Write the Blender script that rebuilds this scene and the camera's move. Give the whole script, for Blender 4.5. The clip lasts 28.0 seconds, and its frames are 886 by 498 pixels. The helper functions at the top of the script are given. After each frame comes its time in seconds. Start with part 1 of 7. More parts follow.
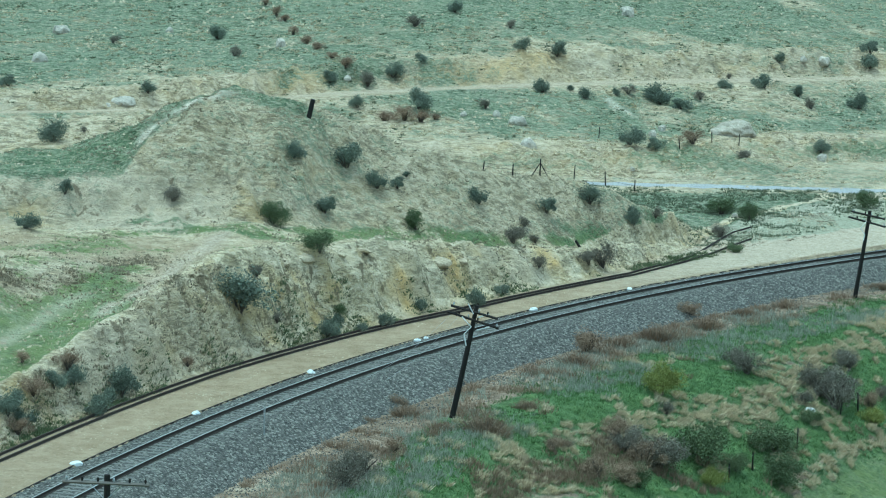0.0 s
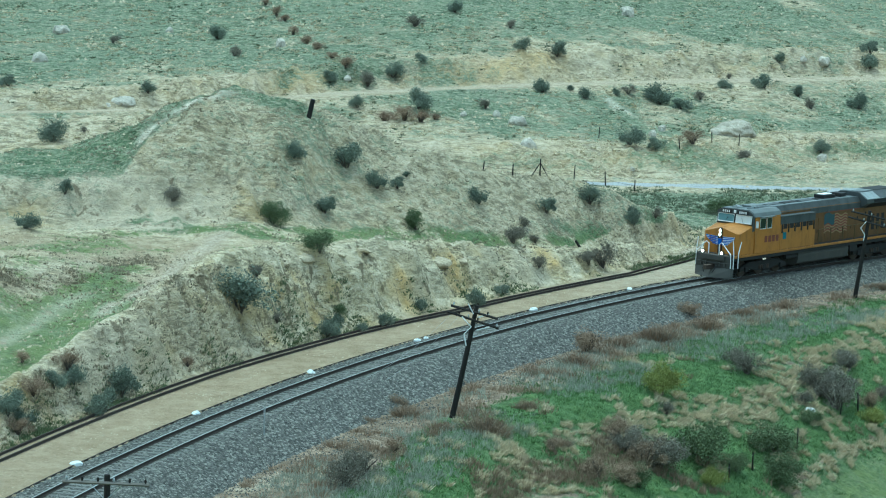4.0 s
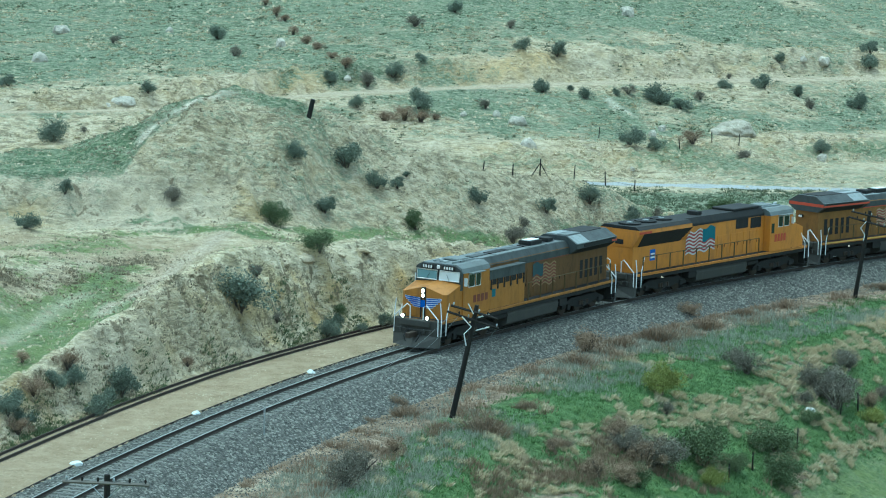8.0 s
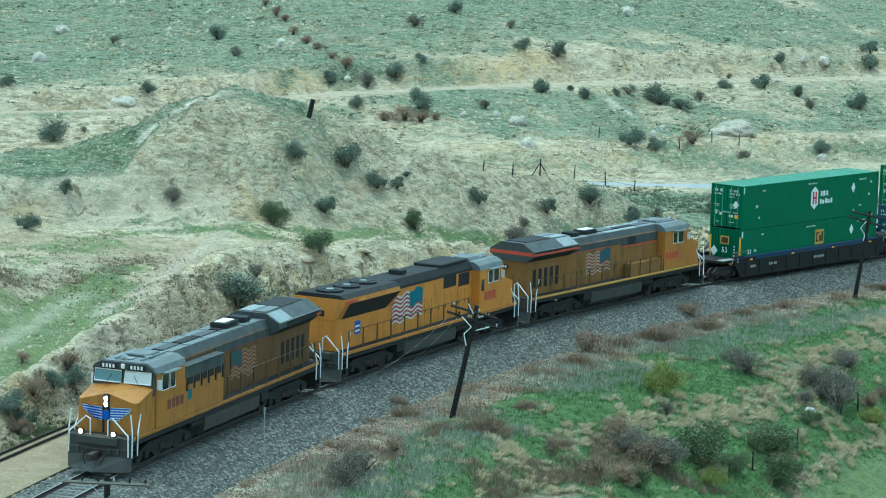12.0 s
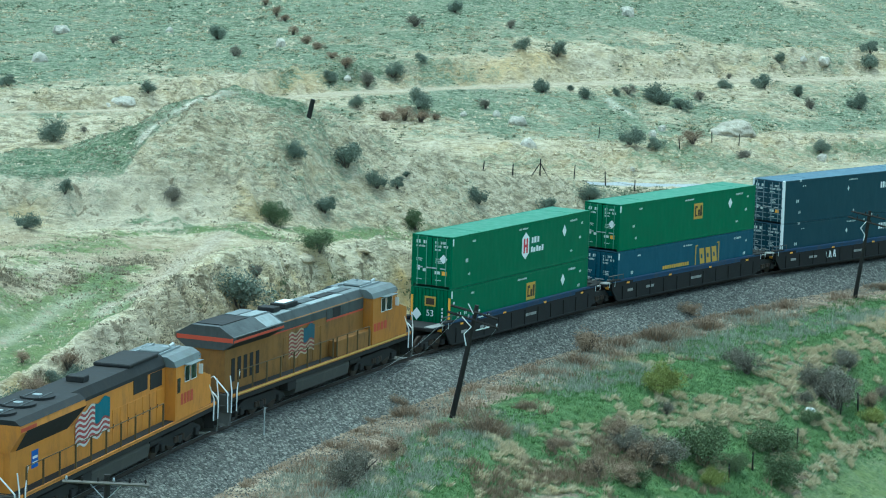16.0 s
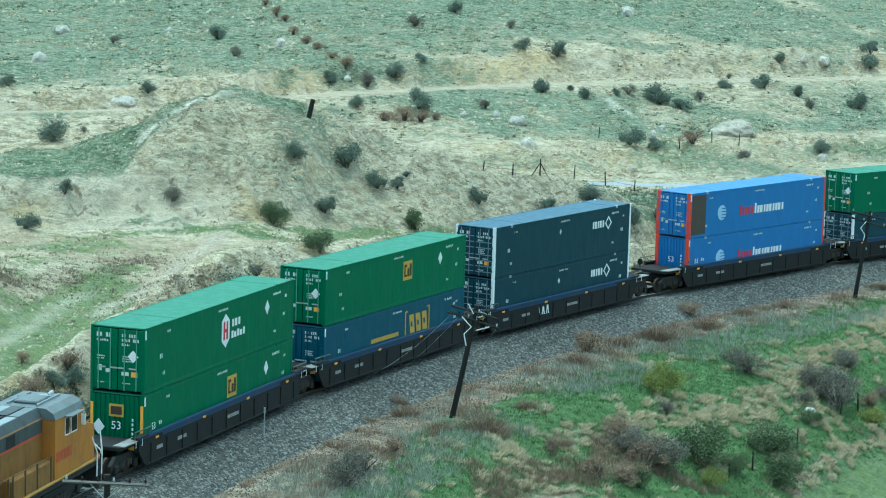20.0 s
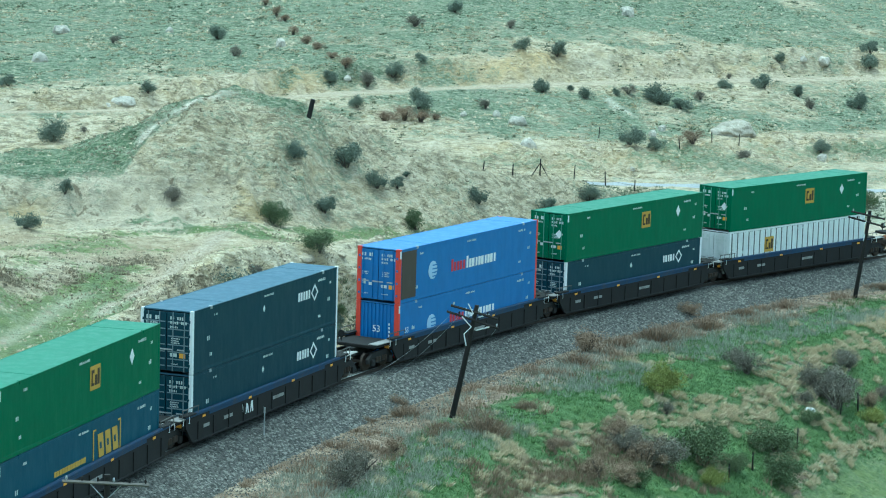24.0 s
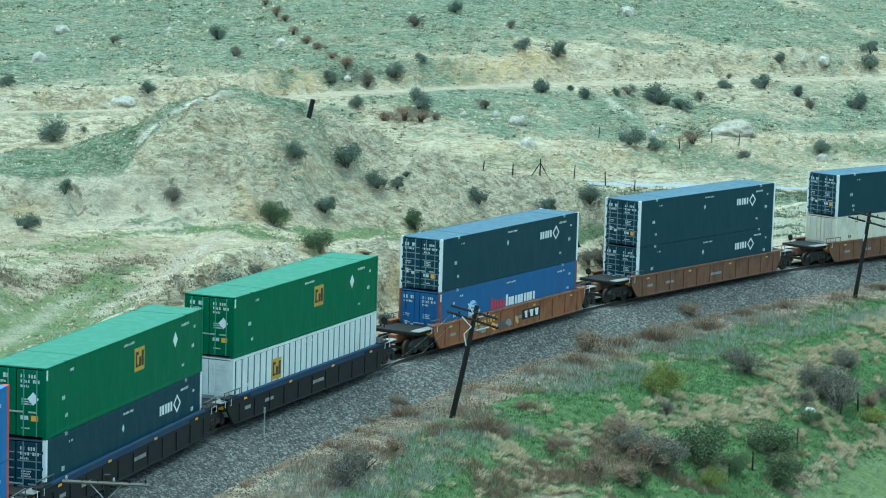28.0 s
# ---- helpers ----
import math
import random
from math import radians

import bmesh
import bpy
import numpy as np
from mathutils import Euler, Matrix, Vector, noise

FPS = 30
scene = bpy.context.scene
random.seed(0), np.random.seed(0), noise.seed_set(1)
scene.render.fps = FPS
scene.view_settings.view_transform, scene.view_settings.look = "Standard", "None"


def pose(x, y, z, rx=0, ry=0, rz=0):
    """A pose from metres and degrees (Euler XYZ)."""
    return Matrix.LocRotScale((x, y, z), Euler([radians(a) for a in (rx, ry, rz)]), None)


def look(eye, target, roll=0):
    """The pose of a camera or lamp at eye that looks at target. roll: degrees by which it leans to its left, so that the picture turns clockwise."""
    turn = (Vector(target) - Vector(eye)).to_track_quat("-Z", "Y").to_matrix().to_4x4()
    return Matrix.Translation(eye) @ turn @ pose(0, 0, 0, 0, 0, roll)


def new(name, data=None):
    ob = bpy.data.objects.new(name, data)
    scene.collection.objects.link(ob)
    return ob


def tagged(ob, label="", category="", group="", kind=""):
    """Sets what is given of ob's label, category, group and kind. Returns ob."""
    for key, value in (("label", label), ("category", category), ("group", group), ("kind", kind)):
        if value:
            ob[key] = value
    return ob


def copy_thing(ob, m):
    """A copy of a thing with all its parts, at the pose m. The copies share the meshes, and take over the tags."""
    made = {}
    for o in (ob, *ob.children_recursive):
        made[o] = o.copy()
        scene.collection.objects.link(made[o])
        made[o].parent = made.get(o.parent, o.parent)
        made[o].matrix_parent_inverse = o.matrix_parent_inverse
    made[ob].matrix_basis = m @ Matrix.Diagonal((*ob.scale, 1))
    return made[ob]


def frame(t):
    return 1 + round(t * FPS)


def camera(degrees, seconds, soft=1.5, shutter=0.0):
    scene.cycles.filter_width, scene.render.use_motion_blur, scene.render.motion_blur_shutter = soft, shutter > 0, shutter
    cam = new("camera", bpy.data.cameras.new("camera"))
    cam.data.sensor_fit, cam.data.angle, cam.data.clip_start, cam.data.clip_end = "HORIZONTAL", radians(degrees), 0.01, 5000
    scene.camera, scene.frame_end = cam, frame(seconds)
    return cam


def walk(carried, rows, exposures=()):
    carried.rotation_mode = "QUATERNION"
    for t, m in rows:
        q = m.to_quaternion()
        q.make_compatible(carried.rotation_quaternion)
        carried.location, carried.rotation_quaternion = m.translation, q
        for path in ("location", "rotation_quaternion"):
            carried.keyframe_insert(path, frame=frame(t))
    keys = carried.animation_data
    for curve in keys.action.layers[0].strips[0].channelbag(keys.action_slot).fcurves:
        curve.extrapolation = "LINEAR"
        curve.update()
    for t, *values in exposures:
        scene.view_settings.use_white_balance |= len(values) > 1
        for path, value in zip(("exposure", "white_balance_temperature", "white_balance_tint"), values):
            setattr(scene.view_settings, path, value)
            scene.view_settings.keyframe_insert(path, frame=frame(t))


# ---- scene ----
CLIP = 28.0
EXPO, KELVIN, TINT = -0.02, 4880, -24
SKY, SUN = 0.265, 1.05
EYE_HEIGHT = 25.763
PITCH = radians(8.046)
cam = camera(18.981, CLIP, soft=1.05)
STAND = look((0, 0, EYE_HEIGHT), (0, 100, EYE_HEIGHT - 100 * math.tan(PITCH)), 1.709)
walk(cam, [(0.0, STAND), (CLIP, STAND)],
     [(t, EXPO + e, KELVIN - k, TINT) for t, e, k in ((0.0, 0.0, 0), (3.0, 0.02, 0), (8.0, 0.13, 0), (12.0, 0.21, 10), (17.0, 0.29, 20), (25.0, 0.32, 30), (CLIP, 0.32, 10))])

# ---------------------------------------------------------------- light
world = bpy.data.worlds.new("overcast_sky")
scene.world = world
world.use_nodes = True
wt = world.node_tree
sky = wt.nodes.new("ShaderNodeTexSky")
sky.sky_type, sky.sun_disc = "NISHITA", False
sky.sun_elevation, sky.sun_rotation = radians(80), radians(-30)
sky.air_density, sky.dust_density, sky.ozone_density = 1.0, 3.0, 1.0
wt.nodes["Background"].inputs["Strength"].default_value = SKY
grey = wt.nodes.new("ShaderNodeHueSaturation")
grey.inputs["Saturation"].default_value = 0.45
wt.links.new(sky.outputs[0], grey.inputs["Color"])
wt.links.new(grey.outputs[0], wt.nodes["Background"].inputs["Color"])
sun = new("sun", bpy.data.lights.new("sun", "SUN"))
sun.data.energy, sun.data.angle, sun.data.color = SUN, radians(40), (1.0, 0.95, 0.87)
sun.matrix_world = look((0, 0, 0), (0.10, -0.21, -0.97))

# ---------------------------------------------------------------- plan of the line
# s runs along the main track, away from the viewpoint; n is the distance outwards from its centre line.
S_ALL = np.arange(-90.0, 420.0, 1.0)
_u = np.clip((S_ALL - 60.0) / 100.0, -0.8, 0.7)
_bend = (0.57114 + 0.02407 * _u - 0.28159 * _u ** 2) * 0.01
_turn = np.concatenate([[0.0], np.cumsum((_bend[1:] + _bend[:-1]) / 2)])
H_ALL = 1.30835 - (_turn - np.interp(0.0, S_ALL, _turn))
_x = np.concatenate([[0.0], np.cumsum((np.cos(H_ALL[1:]) + np.cos(H_ALL[:-1])) / 2)])
_y = np.concatenate([[0.0], np.cumsum((np.sin(H_ALL[1:]) + np.sin(H_ALL[:-1])) / 2)])
X_ALL = _x - np.interp(0.0, S_ALL, _x) - 16.345
Y_ALL = _y - np.interp(0.0, S_ALL, _y) + 103.648
HUB_X, HUB_Y = 165.5, 56.2
_ang = np.unwrap(np.arctan2(Y_ALL - HUB_Y, X_ALL - HUB_X)) + 2 * np.pi
_rad = np.hypot(X_ALL - HUB_X, Y_ALL - HUB_Y)
_ord = np.argsort(_ang)


def line_xy(s, n=0.0):
    """Plan place and heading at s along the track, n metres outwards."""
    h = np.interp(s, S_ALL, H_ALL)
    return np.interp(s, S_ALL, X_ALL) - np.sin(h) * n, np.interp(s, S_ALL, Y_ALL) + np.cos(h) * n, h


def to_line(x, y):
    a = np.arctan2(y - HUB_Y, x - HUB_X)
    a = np.where(a < -1.2, a + 2 * np.pi, a)
    s = np.interp(a, _ang[_ord], S_ALL[_ord])
    n = np.hypot(x - HUB_X, y - HUB_Y) - np.interp(a, _ang[_ord], _rad[_ord])
    return s, n


_table = np.random.RandomState(7).rand(256, 256)


def vnoise(x, y):
    x, y = np.asarray(x, float), np.asarray(y, float)
    i, j = np.floor(x).astype(int), np.floor(y).astype(int)
    u, v = x - i, y - j
    u, v = u * u * (3 - 2 * u), v * v * (3 - 2 * v)
    i0, j0, i1, j1 = i % 256, j % 256, (i + 1) % 256, (j + 1) % 256
    return ((_table[i0, j0] * (1 - u) + _table[i1, j0] * u) * (1 - v)
            + (_table[i0, j1] * (1 - u) + _table[i1, j1] * u) * v) * 2 - 1


def fbm(x, y, octaves=4, gain=0.5):
    total, amp = 0.0, 1.0
    for k in range(octaves):
        total = total + amp * vnoise(x * 2 ** k + 17.3 * k, y * 2 ** k + 5.1 * k)
        amp *= gain
    return total


def ramp(v, a, b):
    t = np.clip((v - a) / (b - a), 0.0, 1.0)
    return t * t * (3 - 2 * t)


def smax(a, b, k):
    h = np.clip(0.5 + 0.5 * (a - b) / k, 0, 1)
    return b + (a - b) * h + k * h * (1 - h)


def bank_base(s):
    return np.interp(s, [-20, 20, 45, 60, 73, 86, 100, 130], [6.5, 6.6, 6.3, 6.0, 6.3, 9.0, 15.5, 22])


def lane_level(s):
    return np.interp(s, [-10, 10, 19, 27, 31, 36, 45, 52, 58, 66, 75, 88, 100],
                     [0.9, 1.25, 1.9, 2.7, 3.6, 4.25, 4.45, 4.0, 3.3, 2.2, 1.3, 0.5, 0.1])


RIDGE_X = [-60, -24, -19.5, -17.5, -15.5, -13.5, -10.3, -5.1, -1.4, 3, 9.2, 15, 19, 26]
RIDGE_Y = [152, 157, 158.5, 161.5, 164.5, 167.5, 167, 170, 171.5, 174.5, 181, 186, 191, 200]
RIDGE_Z = [7.3, 7.45, 7.7, 10.2, 12.1, 12.7, 12.05, 9.85, 8.0, 6.5, 5.05, 2.75, 1.1, -1.5]


TRAIL_X = [-60, -37.5, -27.2, -12.1, 8, 29, 45, 70]
TRAIL_Y = [218, 227, 231, 244, 255, 269, 278, 288]


def trail_y(x):
    return np.interp(x, TRAIL_X, TRAIL_Y)


def hill_q(x, y):
    """Distance up the far hillside from the paved road; the dirt track lies at 42."""
    q = y - 213.0 - 0.035 * (x - 20)
    return q + ramp(q, 5, 26) * (42 - (trail_y(x) - 213.0 - 0.035 * (x - 20)))


def hill(x, y):
    """The far hillside with its two tracks cut into it."""
    q = hill_q(x, y)
    z = np.interp(q, [-60, -20, -5, 0, 6, 9, 14, 30, 40, 44.5, 48.5, 60, 120, 260, 600, 3000],
                  [-1.5, 0.0, 0.75, 1.0, 1.0, 1.3, 2.6, 4.1, 5.9, 6.0, 8.0, 9.3, 18.5, 45, 90, 160])
    z = np.where(z > 1, 1 + (z - 1) * np.interp(x, [-60, -40, -25, -11, 8], [0.55, 0.6, 0.7, 0.88, 1.0]), z)
    away = ramp(q, 10, 30)
    z = z + away * (0.5 * fbm(x / 26, y / 26, 3) + 0.35 * np.sin(x / 17.0 + 1.0)) * ramp(np.abs(q - 42), 2.0, 9.0)
    return z + 0.24 * fbm(x / 2.6, y / 2.6, 4, 0.6) * ramp(np.abs(q - 42), 1.5, 3.0) * away


def ballast_z(n):
    return np.interp(n, [-5.0, -4.2, -2.0, -1.6, 1.5, 2.0, 2.35], [-1.45, -1.14, -0.25, -0.19, -0.19, -0.215, -0.36])


def ground_z(x, y, fine=True):
    x, y = np.asarray(x, float), np.asarray(y, float)
    s, n = to_line(x, y)
    # far side of the line: spur strip, cut bank, lane and bench
    base, lane = bank_base(s), lane_level(s)
    wob = 0.5 * fbm(s / 5.0, n / 9.0, 2) if fine else 0.0
    width = 0.7 + 0.62 * lane
    t = np.clip((n - base + wob * ramp(n, base - 0.5, base + 1.5)) / width, 0, 1.6)
    face = np.interp(t, [0, 0.28, 0.5, 0.85, 1.0], [0, 0.22, 0.62, 0.95, 1.0])
    lip = 0.45 * np.exp(-((n - base - width - 0.3) / 1.1) ** 2) * ramp(lane, 0.8, 2.4) * ramp(s, 50, 40)
    far = -0.16 + face * (lane + 0.16) + lip
    # beyond the lane the land climbs to the bench level
    bench = 4.75 + 0.012 * (y - 150)
    far = far + np.clip(bench - lane, 0, None) * ramp(n, base + width + 4.0, base + width + 9.0) * ramp(s, 46, 36) * ramp(s, -30, 5)
    far = far + 0.75 * ramp(n, base + width + 0.3, base + width + 5.0) * ramp(s, 40, 47) * ramp(s, 92, 78)
    # the mound
    ry, rz = np.interp(x, RIDGE_X, RIDGE_Y), np.interp(x, RIDGE_X, RIDGE_Z)
    dy = y - ry
    crooked = (0.55 * fbm(x / 6.0, y / 6.0, 4) if fine else 0.0)
    front = rz + np.minimum(dy, 0) * np.interp(x, [-40, -22, -14, -5, 10, 20], [0.62, 0.62, 0.56, 0.59, 0.62, 0.46])
    back = -np.clip(dy - np.interp(x, [-30, -20, -15], [9, 7, 0]), 0, None) * 0.34
    shoulder = np.interp(x, [-32, -27, -23.5, -20, -18, -16.5, -15], [0, 0.25, 0.9, 2.0, 1.7, 0.9, 0]) * ramp(dy, 0.8, 7.5)
    mound = front + back + shoulder + crooked * np.clip(-dy / 5, 0.15, 1) * ramp(front, 2, 5)
    mound = mound - 0.5 * ramp(np.sqrt(dy ** 2 + 1e-6), 3, 0) * ramp(rz, 8, 12)
    mound = mound - 2.5 * np.clip(base + width + 0.4 - n, 0, None)
    land = smax(far, mound, 0.4)
    land = smax(land, hill(x, y), 0.8)
    # rills on the steep faces
    if fine:
        steep = ramp(t, 0.05, 0.35) * ramp(t, 1.12, 0.86) * ramp(lane, 0.6, 2.5)
        rill = np.abs(fbm(s / 1.7, n / 7.0 + 3, 3))
        far_rill = -0.9 * steep * (0.45 - rill) + 0.34 * steep * fbm(s / 1.1, n / 0.9, 4, 0.6)
        land = land + np.where(n > 0, far_rill, 0)
        scarp = ramp(land, 5.0, 5.8) * ramp(dy, 0, -2.0) * ramp(x, 6, -6)
        low = ramp(land, 9.0, 7.4)
        land = land - (0.35 + 0.75 * low) * scarp * ramp(x, -4, -12) * (0.45 - np.abs(fbm(x / 1.7, y / 6.0, 4))) - 0.35 * scarp * (0.4 - np.abs(fbm(x / 2.6 + 4, y / 8.0, 3)))
        land = land + 0.16 * fbm(x / 2.4 + 11, y / 0.75 + x / 5, 3) * ramp(mound - far, 0.6, 1.6) * (n > 0) * ramp(hill_q(x, y), 4, -4)
        land = land + (0.10 * fbm(x / 1.1, y / 1.1, 4, 0.6) + 0.16 * fbm(x / 3.0 + 7, y / 3.0, 2)) * ramp(n, 6, 9) * ramp(hill_q(x, y), 10, -2)
        up = hill_q(x, y)
        cut = ramp(up, 43.5, 45) * ramp(up, 51, 48) + 0.8 * ramp(up, 6.5, 8.5) * ramp(up, 18, 14)
        land = land - cut * (0.8 * (0.4 - np.abs(fbm(x / 1.8 + 3, y / 4.0, 3))) - 0.25 * fbm(x / 0.9, y / 0.9, 2)) * (n > 0)
    # near side: shoulder, verge and the slope down into the gully
    m = -n
    near = np.interp(m, [-3, 1.5, 1.9, 4.2, 5.2, 11, 24, 34, 60, 400], [-0.2, -0.3, -0.35, -1.15, -1.1, -1.35, -5.6, -6.3, -7, -7])
    if fine:
        near = near + ramp(m, 5, 9) * (0.16 * fbm(x / 2.2, y / 2.2, 4) + 0.35 * fbm(x / 9, y / 9, 2) * ramp(m, 9, 16))
    gully = 1.6 * np.exp(-((m - 24) / 5.0) ** 2) * ramp(s, 20, 45)
    z = np.where(n > 0.0, land, near - gully)
    mid = ramp(n, -0.4, 0.4)
    z = np.where(np.abs(n) < 0.4, land * mid + near * (1 - mid), z)
    under = ballast_z(n) - 0.16
    z = np.where((n > -4.1) & (n < 1.95), np.minimum(z, under), z)
    # the hill from which the line is watched
    d = np.hypot(x, y)
    own = 24.1 - 0.5 * np.clip(d - 3.5, 0, None)
    return smax(z, own, 1.0) if np.ndim(z) else float(smax(z, own, 1.0))


# ---------------------------------------------------------------- mesh tools
def link(name, bm, material, parent=None, label="", smooth=False):
    me = bpy.data.meshes.new(name)
    bmesh.ops.recalc_face_normals(bm, faces=bm.faces)
    bm.to_mesh(me)
    bm.free()
    return put(name, me, material, parent, label, smooth)


def put(name, me, material, parent=None, label="", smooth=False):
    ob = new(name, me)
    if material and not me.materials:
        me.materials.append(material)
    if smooth:
        me.polygons.foreach_set("use_smooth", [True] * len(me.polygons))
    if parent:
        ob.parent = parent
    if label:
        ob["label"] = label
    return ob


def part(name, bm, material, parent, label="", smooth=False):
    return link(name, bm, material, parent, label, smooth)


def box(bm, x0, x1, y0, y1, z0, z1, bevel=0.0):
    vs = [bm.verts.new((x, y, z)) for x in (x0, x1) for y in (y0, y1) for z in (z0, z1)]
    fs = [bm.faces.new([vs[i] for i in f]) for f in
          ((0, 1, 3, 2), (4, 6, 7, 5), (0, 4, 5, 1), (2, 3, 7, 6), (0, 2, 6, 4), (1, 5, 7, 3))]
    if bevel:
        edges = {e for f in fs for e in f.edges}
        bmesh.ops.bevel(bm, geom=list(edges), offset=bevel, segments=1, affect="EDGES")
    return bm


def cube(x0, x1, y0, y1, z0, z1, bevel=0.0):
    return box(bmesh.new(), x0, x1, y0, y1, z0, z1, bevel)


def prism(bm, outline, axis, a, b):
    """Extrude a closed outline of (u, v) along an axis from a to b. x: (y, z), y: (x, z), z: (x, y)."""
    def at(u, v, w):
        return {"x": (w, u, v), "y": (u, w, v), "z": (u, v, w)}[axis]
    p = [bm.verts.new(at(u, v, a)) for u, v in outline]
    q = [bm.verts.new(at(u, v, b)) for u, v in outline]
    bm.faces.new(p)
    bm.faces.new(q[::-1])
    for i in range(len(p)):
        j = (i + 1) % len(p)
        bm.faces.new((p[i], p[j], q[j], q[i]))
    return bm


def tube(bm, points, radius, sides=6):
    """A round bar through the points."""
    points = [Vector(p) for p in points]
    rings = []
    for i, p in enumerate(points):
        d = (points[min(i + 1, len(points) - 1)] - points[max(i - 1, 0)]).normalized()
        side = d.cross(Vector((0, 0, 1)) if abs(d.z) < 0.9 else Vector((1, 0, 0))).normalized()
        up = side.cross(d)
        r = radius[i] if isinstance(radius, (list, tuple)) else radius
        rings.append([bm.verts.new(p + (side * math.cos(2 * math.pi * k / sides) + up * math.sin(2 * math.pi * k / sides)) * r)
                      for k in range(sides)])
    for a, b in zip(rings, rings[1:]):
        for k in range(sides):
            bm.faces.new((a[k], a[(k + 1) % sides], b[(k + 1) % sides], b[k]))
    bm.faces.new(rings[0][::-1])
    bm.faces.new(rings[-1])
    return bm


def mesh_from(name, verts, faces):
    me = bpy.data.meshes.new(name)
    me.from_pydata([tuple(v) for v in verts], [], [tuple(f) for f in faces])
    me.update()
    return me


def grid_mesh(name, px, py, pz):
    """A sheet from three arrays of rows and columns."""
    r, c = px.shape
    me = bpy.data.meshes.new(name)
    co = np.stack([px, py, pz], -1).reshape(-1, 3).astype(np.float32)
    idx = np.arange(r * c).reshape(r, c)
    quads = np.stack([idx[:-1, :-1], idx[:-1, 1:], idx[1:, 1:], idx[1:, :-1]], -1).reshape(-1, 4)
    me.vertices.add(len(co))
    me.vertices.foreach_set("co", co.ravel())
    me.loops.add(quads.size)
    me.loops.foreach_set("vertex_index", quads.ravel().astype(np.int32))
    me.polygons.add(len(quads))
    me.polygons.foreach_set("loop_start", np.arange(0, quads.size, 4, dtype=np.int32))
    me.polygons.foreach_set("loop_total", np.full(len(quads), 4, dtype=np.int32))
    me.polygons.foreach_set("use_smooth", np.ones(len(quads), dtype=bool))
    me.update(calc_edges=True)
    return me


def mask(me, name, values):
    at = me.attributes.new(name, "FLOAT", "POINT")
    at.data.foreach_set("value", np.asarray(values, np.float32).ravel())


def near_path(x, y, pts, width):
    """1 on a plan line through the points, falling off over its width."""
    best = np.full(np.shape(x), 1e9)
    for (ax, ay), (bx, by) in zip(pts, pts[1:]):
        u = np.clip(((x - ax) * (bx - ax) + (y - ay) * (by - ay)) / ((bx - ax) ** 2 + (by - ay) ** 2), 0, 1)
        best = np.minimum(best, (x - ax - u * (bx - ax)) ** 2 + (y - ay - u * (by - ay)) ** 2)
    return np.exp(-best / width ** 2)


def straw_zone(x, y):
    """Where straw-coloured clumps stand on the slope below the line."""
    a = near_path(x, y, [(14.0, 138.5), (16.2, 142.1), (18.4, 145.1), (20.4, 148.4)], 1.7)
    b = near_path(x, y, [(19.3, 150.5), (21.9, 154.9), (24.2, 157.5), (27.0, 163.3), (29.2, 167.0)], 1.6)
    c = near_path(x, y, [(18.4, 135.2), (19.2, 137.0), (21.4, 141.3), (23.5, 145.0), (25.7, 148.8), (28.0, 152.4)], 0.55)
    d = near_path(x, y, [(3.2, 124.7), (4.5, 123.9), (5.0, 121.5)], 1.9)
    e = near_path(x, y, [(6.4, 129.9), (8.2, 132.2), (11.3, 138.4), (14.3, 142.1)], 1.3)
    return np.clip(a + b + c + 0.8 * d + 0.8 * e, 0, 1)


LAWN_ROW = [(16.7, 131.9), (19.2, 136.7), (21.3, 140.6), (23.4, 144.2), (25.5, 147.9), (28.7, 152.7)]


def lawn(x, y):
    """The smooth pale green field in the hollow."""
    s, n = to_line(x, y)
    rs_, rn = to_line(np.array([p[0] for p in LAWN_ROW]), np.array([p[1] for p in LAWN_ROW]))
    return ramp(n, np.interp(s, rs_, rn) - 0.3, np.interp(s, rs_, rn) - 0.9) * ramp(s, 38, 44)


def thing(name, label, category, group="", kind="", m=None):
    ob = new(name)
    ob.empty_display_size = 0.5
    if m is not None:
        ob.matrix_basis = m
    return tagged(ob, label, category, group, kind)

# ---------------------------------------------------------------- materials
def material(name, rough=0.8, metal=0.0):
    m = bpy.data.materials.new(name)
    m.use_nodes = True
    b = m.node_tree.nodes["Principled BSDF"]
    b.inputs["Roughness"].default_value, b.inputs["Metallic"].default_value = rough, metal
    return m, m.node_tree, b


def node(t, kind, **sets):
    nd = t.nodes.new(kind)
    for k, v in sets.items():
        nd.inputs[k.replace("_", " ")].default_value = v
    return nd


def noise_tex(t, scale, detail=4.0, rough=0.6, vec=None):
    nd = node(t, "ShaderNodeTexNoise", Scale=scale, Detail=detail, Roughness=rough)
    if vec is not None:
        t.links.new(vec, nd.inputs["Vector"])
    return nd.outputs["Fac"]


def steps(t, fac, *stops):
    nd = t.nodes.new("ShaderNodeValToRGB")
    el = nd.color_ramp.elements
    while len(el) < len(stops):
        el.new(0.5)
    for e, (p, c) in zip(el, stops):
        e.position = p
        e.color = (c, c, c, 1) if isinstance(c, (int, float)) else (*c, 1)
    t.links.new(fac, nd.inputs[0])
    return nd.outputs[0]


def mix(t, fac, a, b, mode="MIX"):
    nd = t.nodes.new("ShaderNodeMix")
    nd.data_type, nd.blend_type = "RGBA", mode
    for sock, v in ((nd.inputs[0], fac), (nd.inputs[6], a), (nd.inputs[7], b)):
        if isinstance(v, bpy.types.NodeSocket):
            t.links.new(v, sock)
        elif isinstance(v, (int, float)):
            sock.default_value = v
        else:
            sock.default_value = (*v, 1)
    return nd.outputs[2]


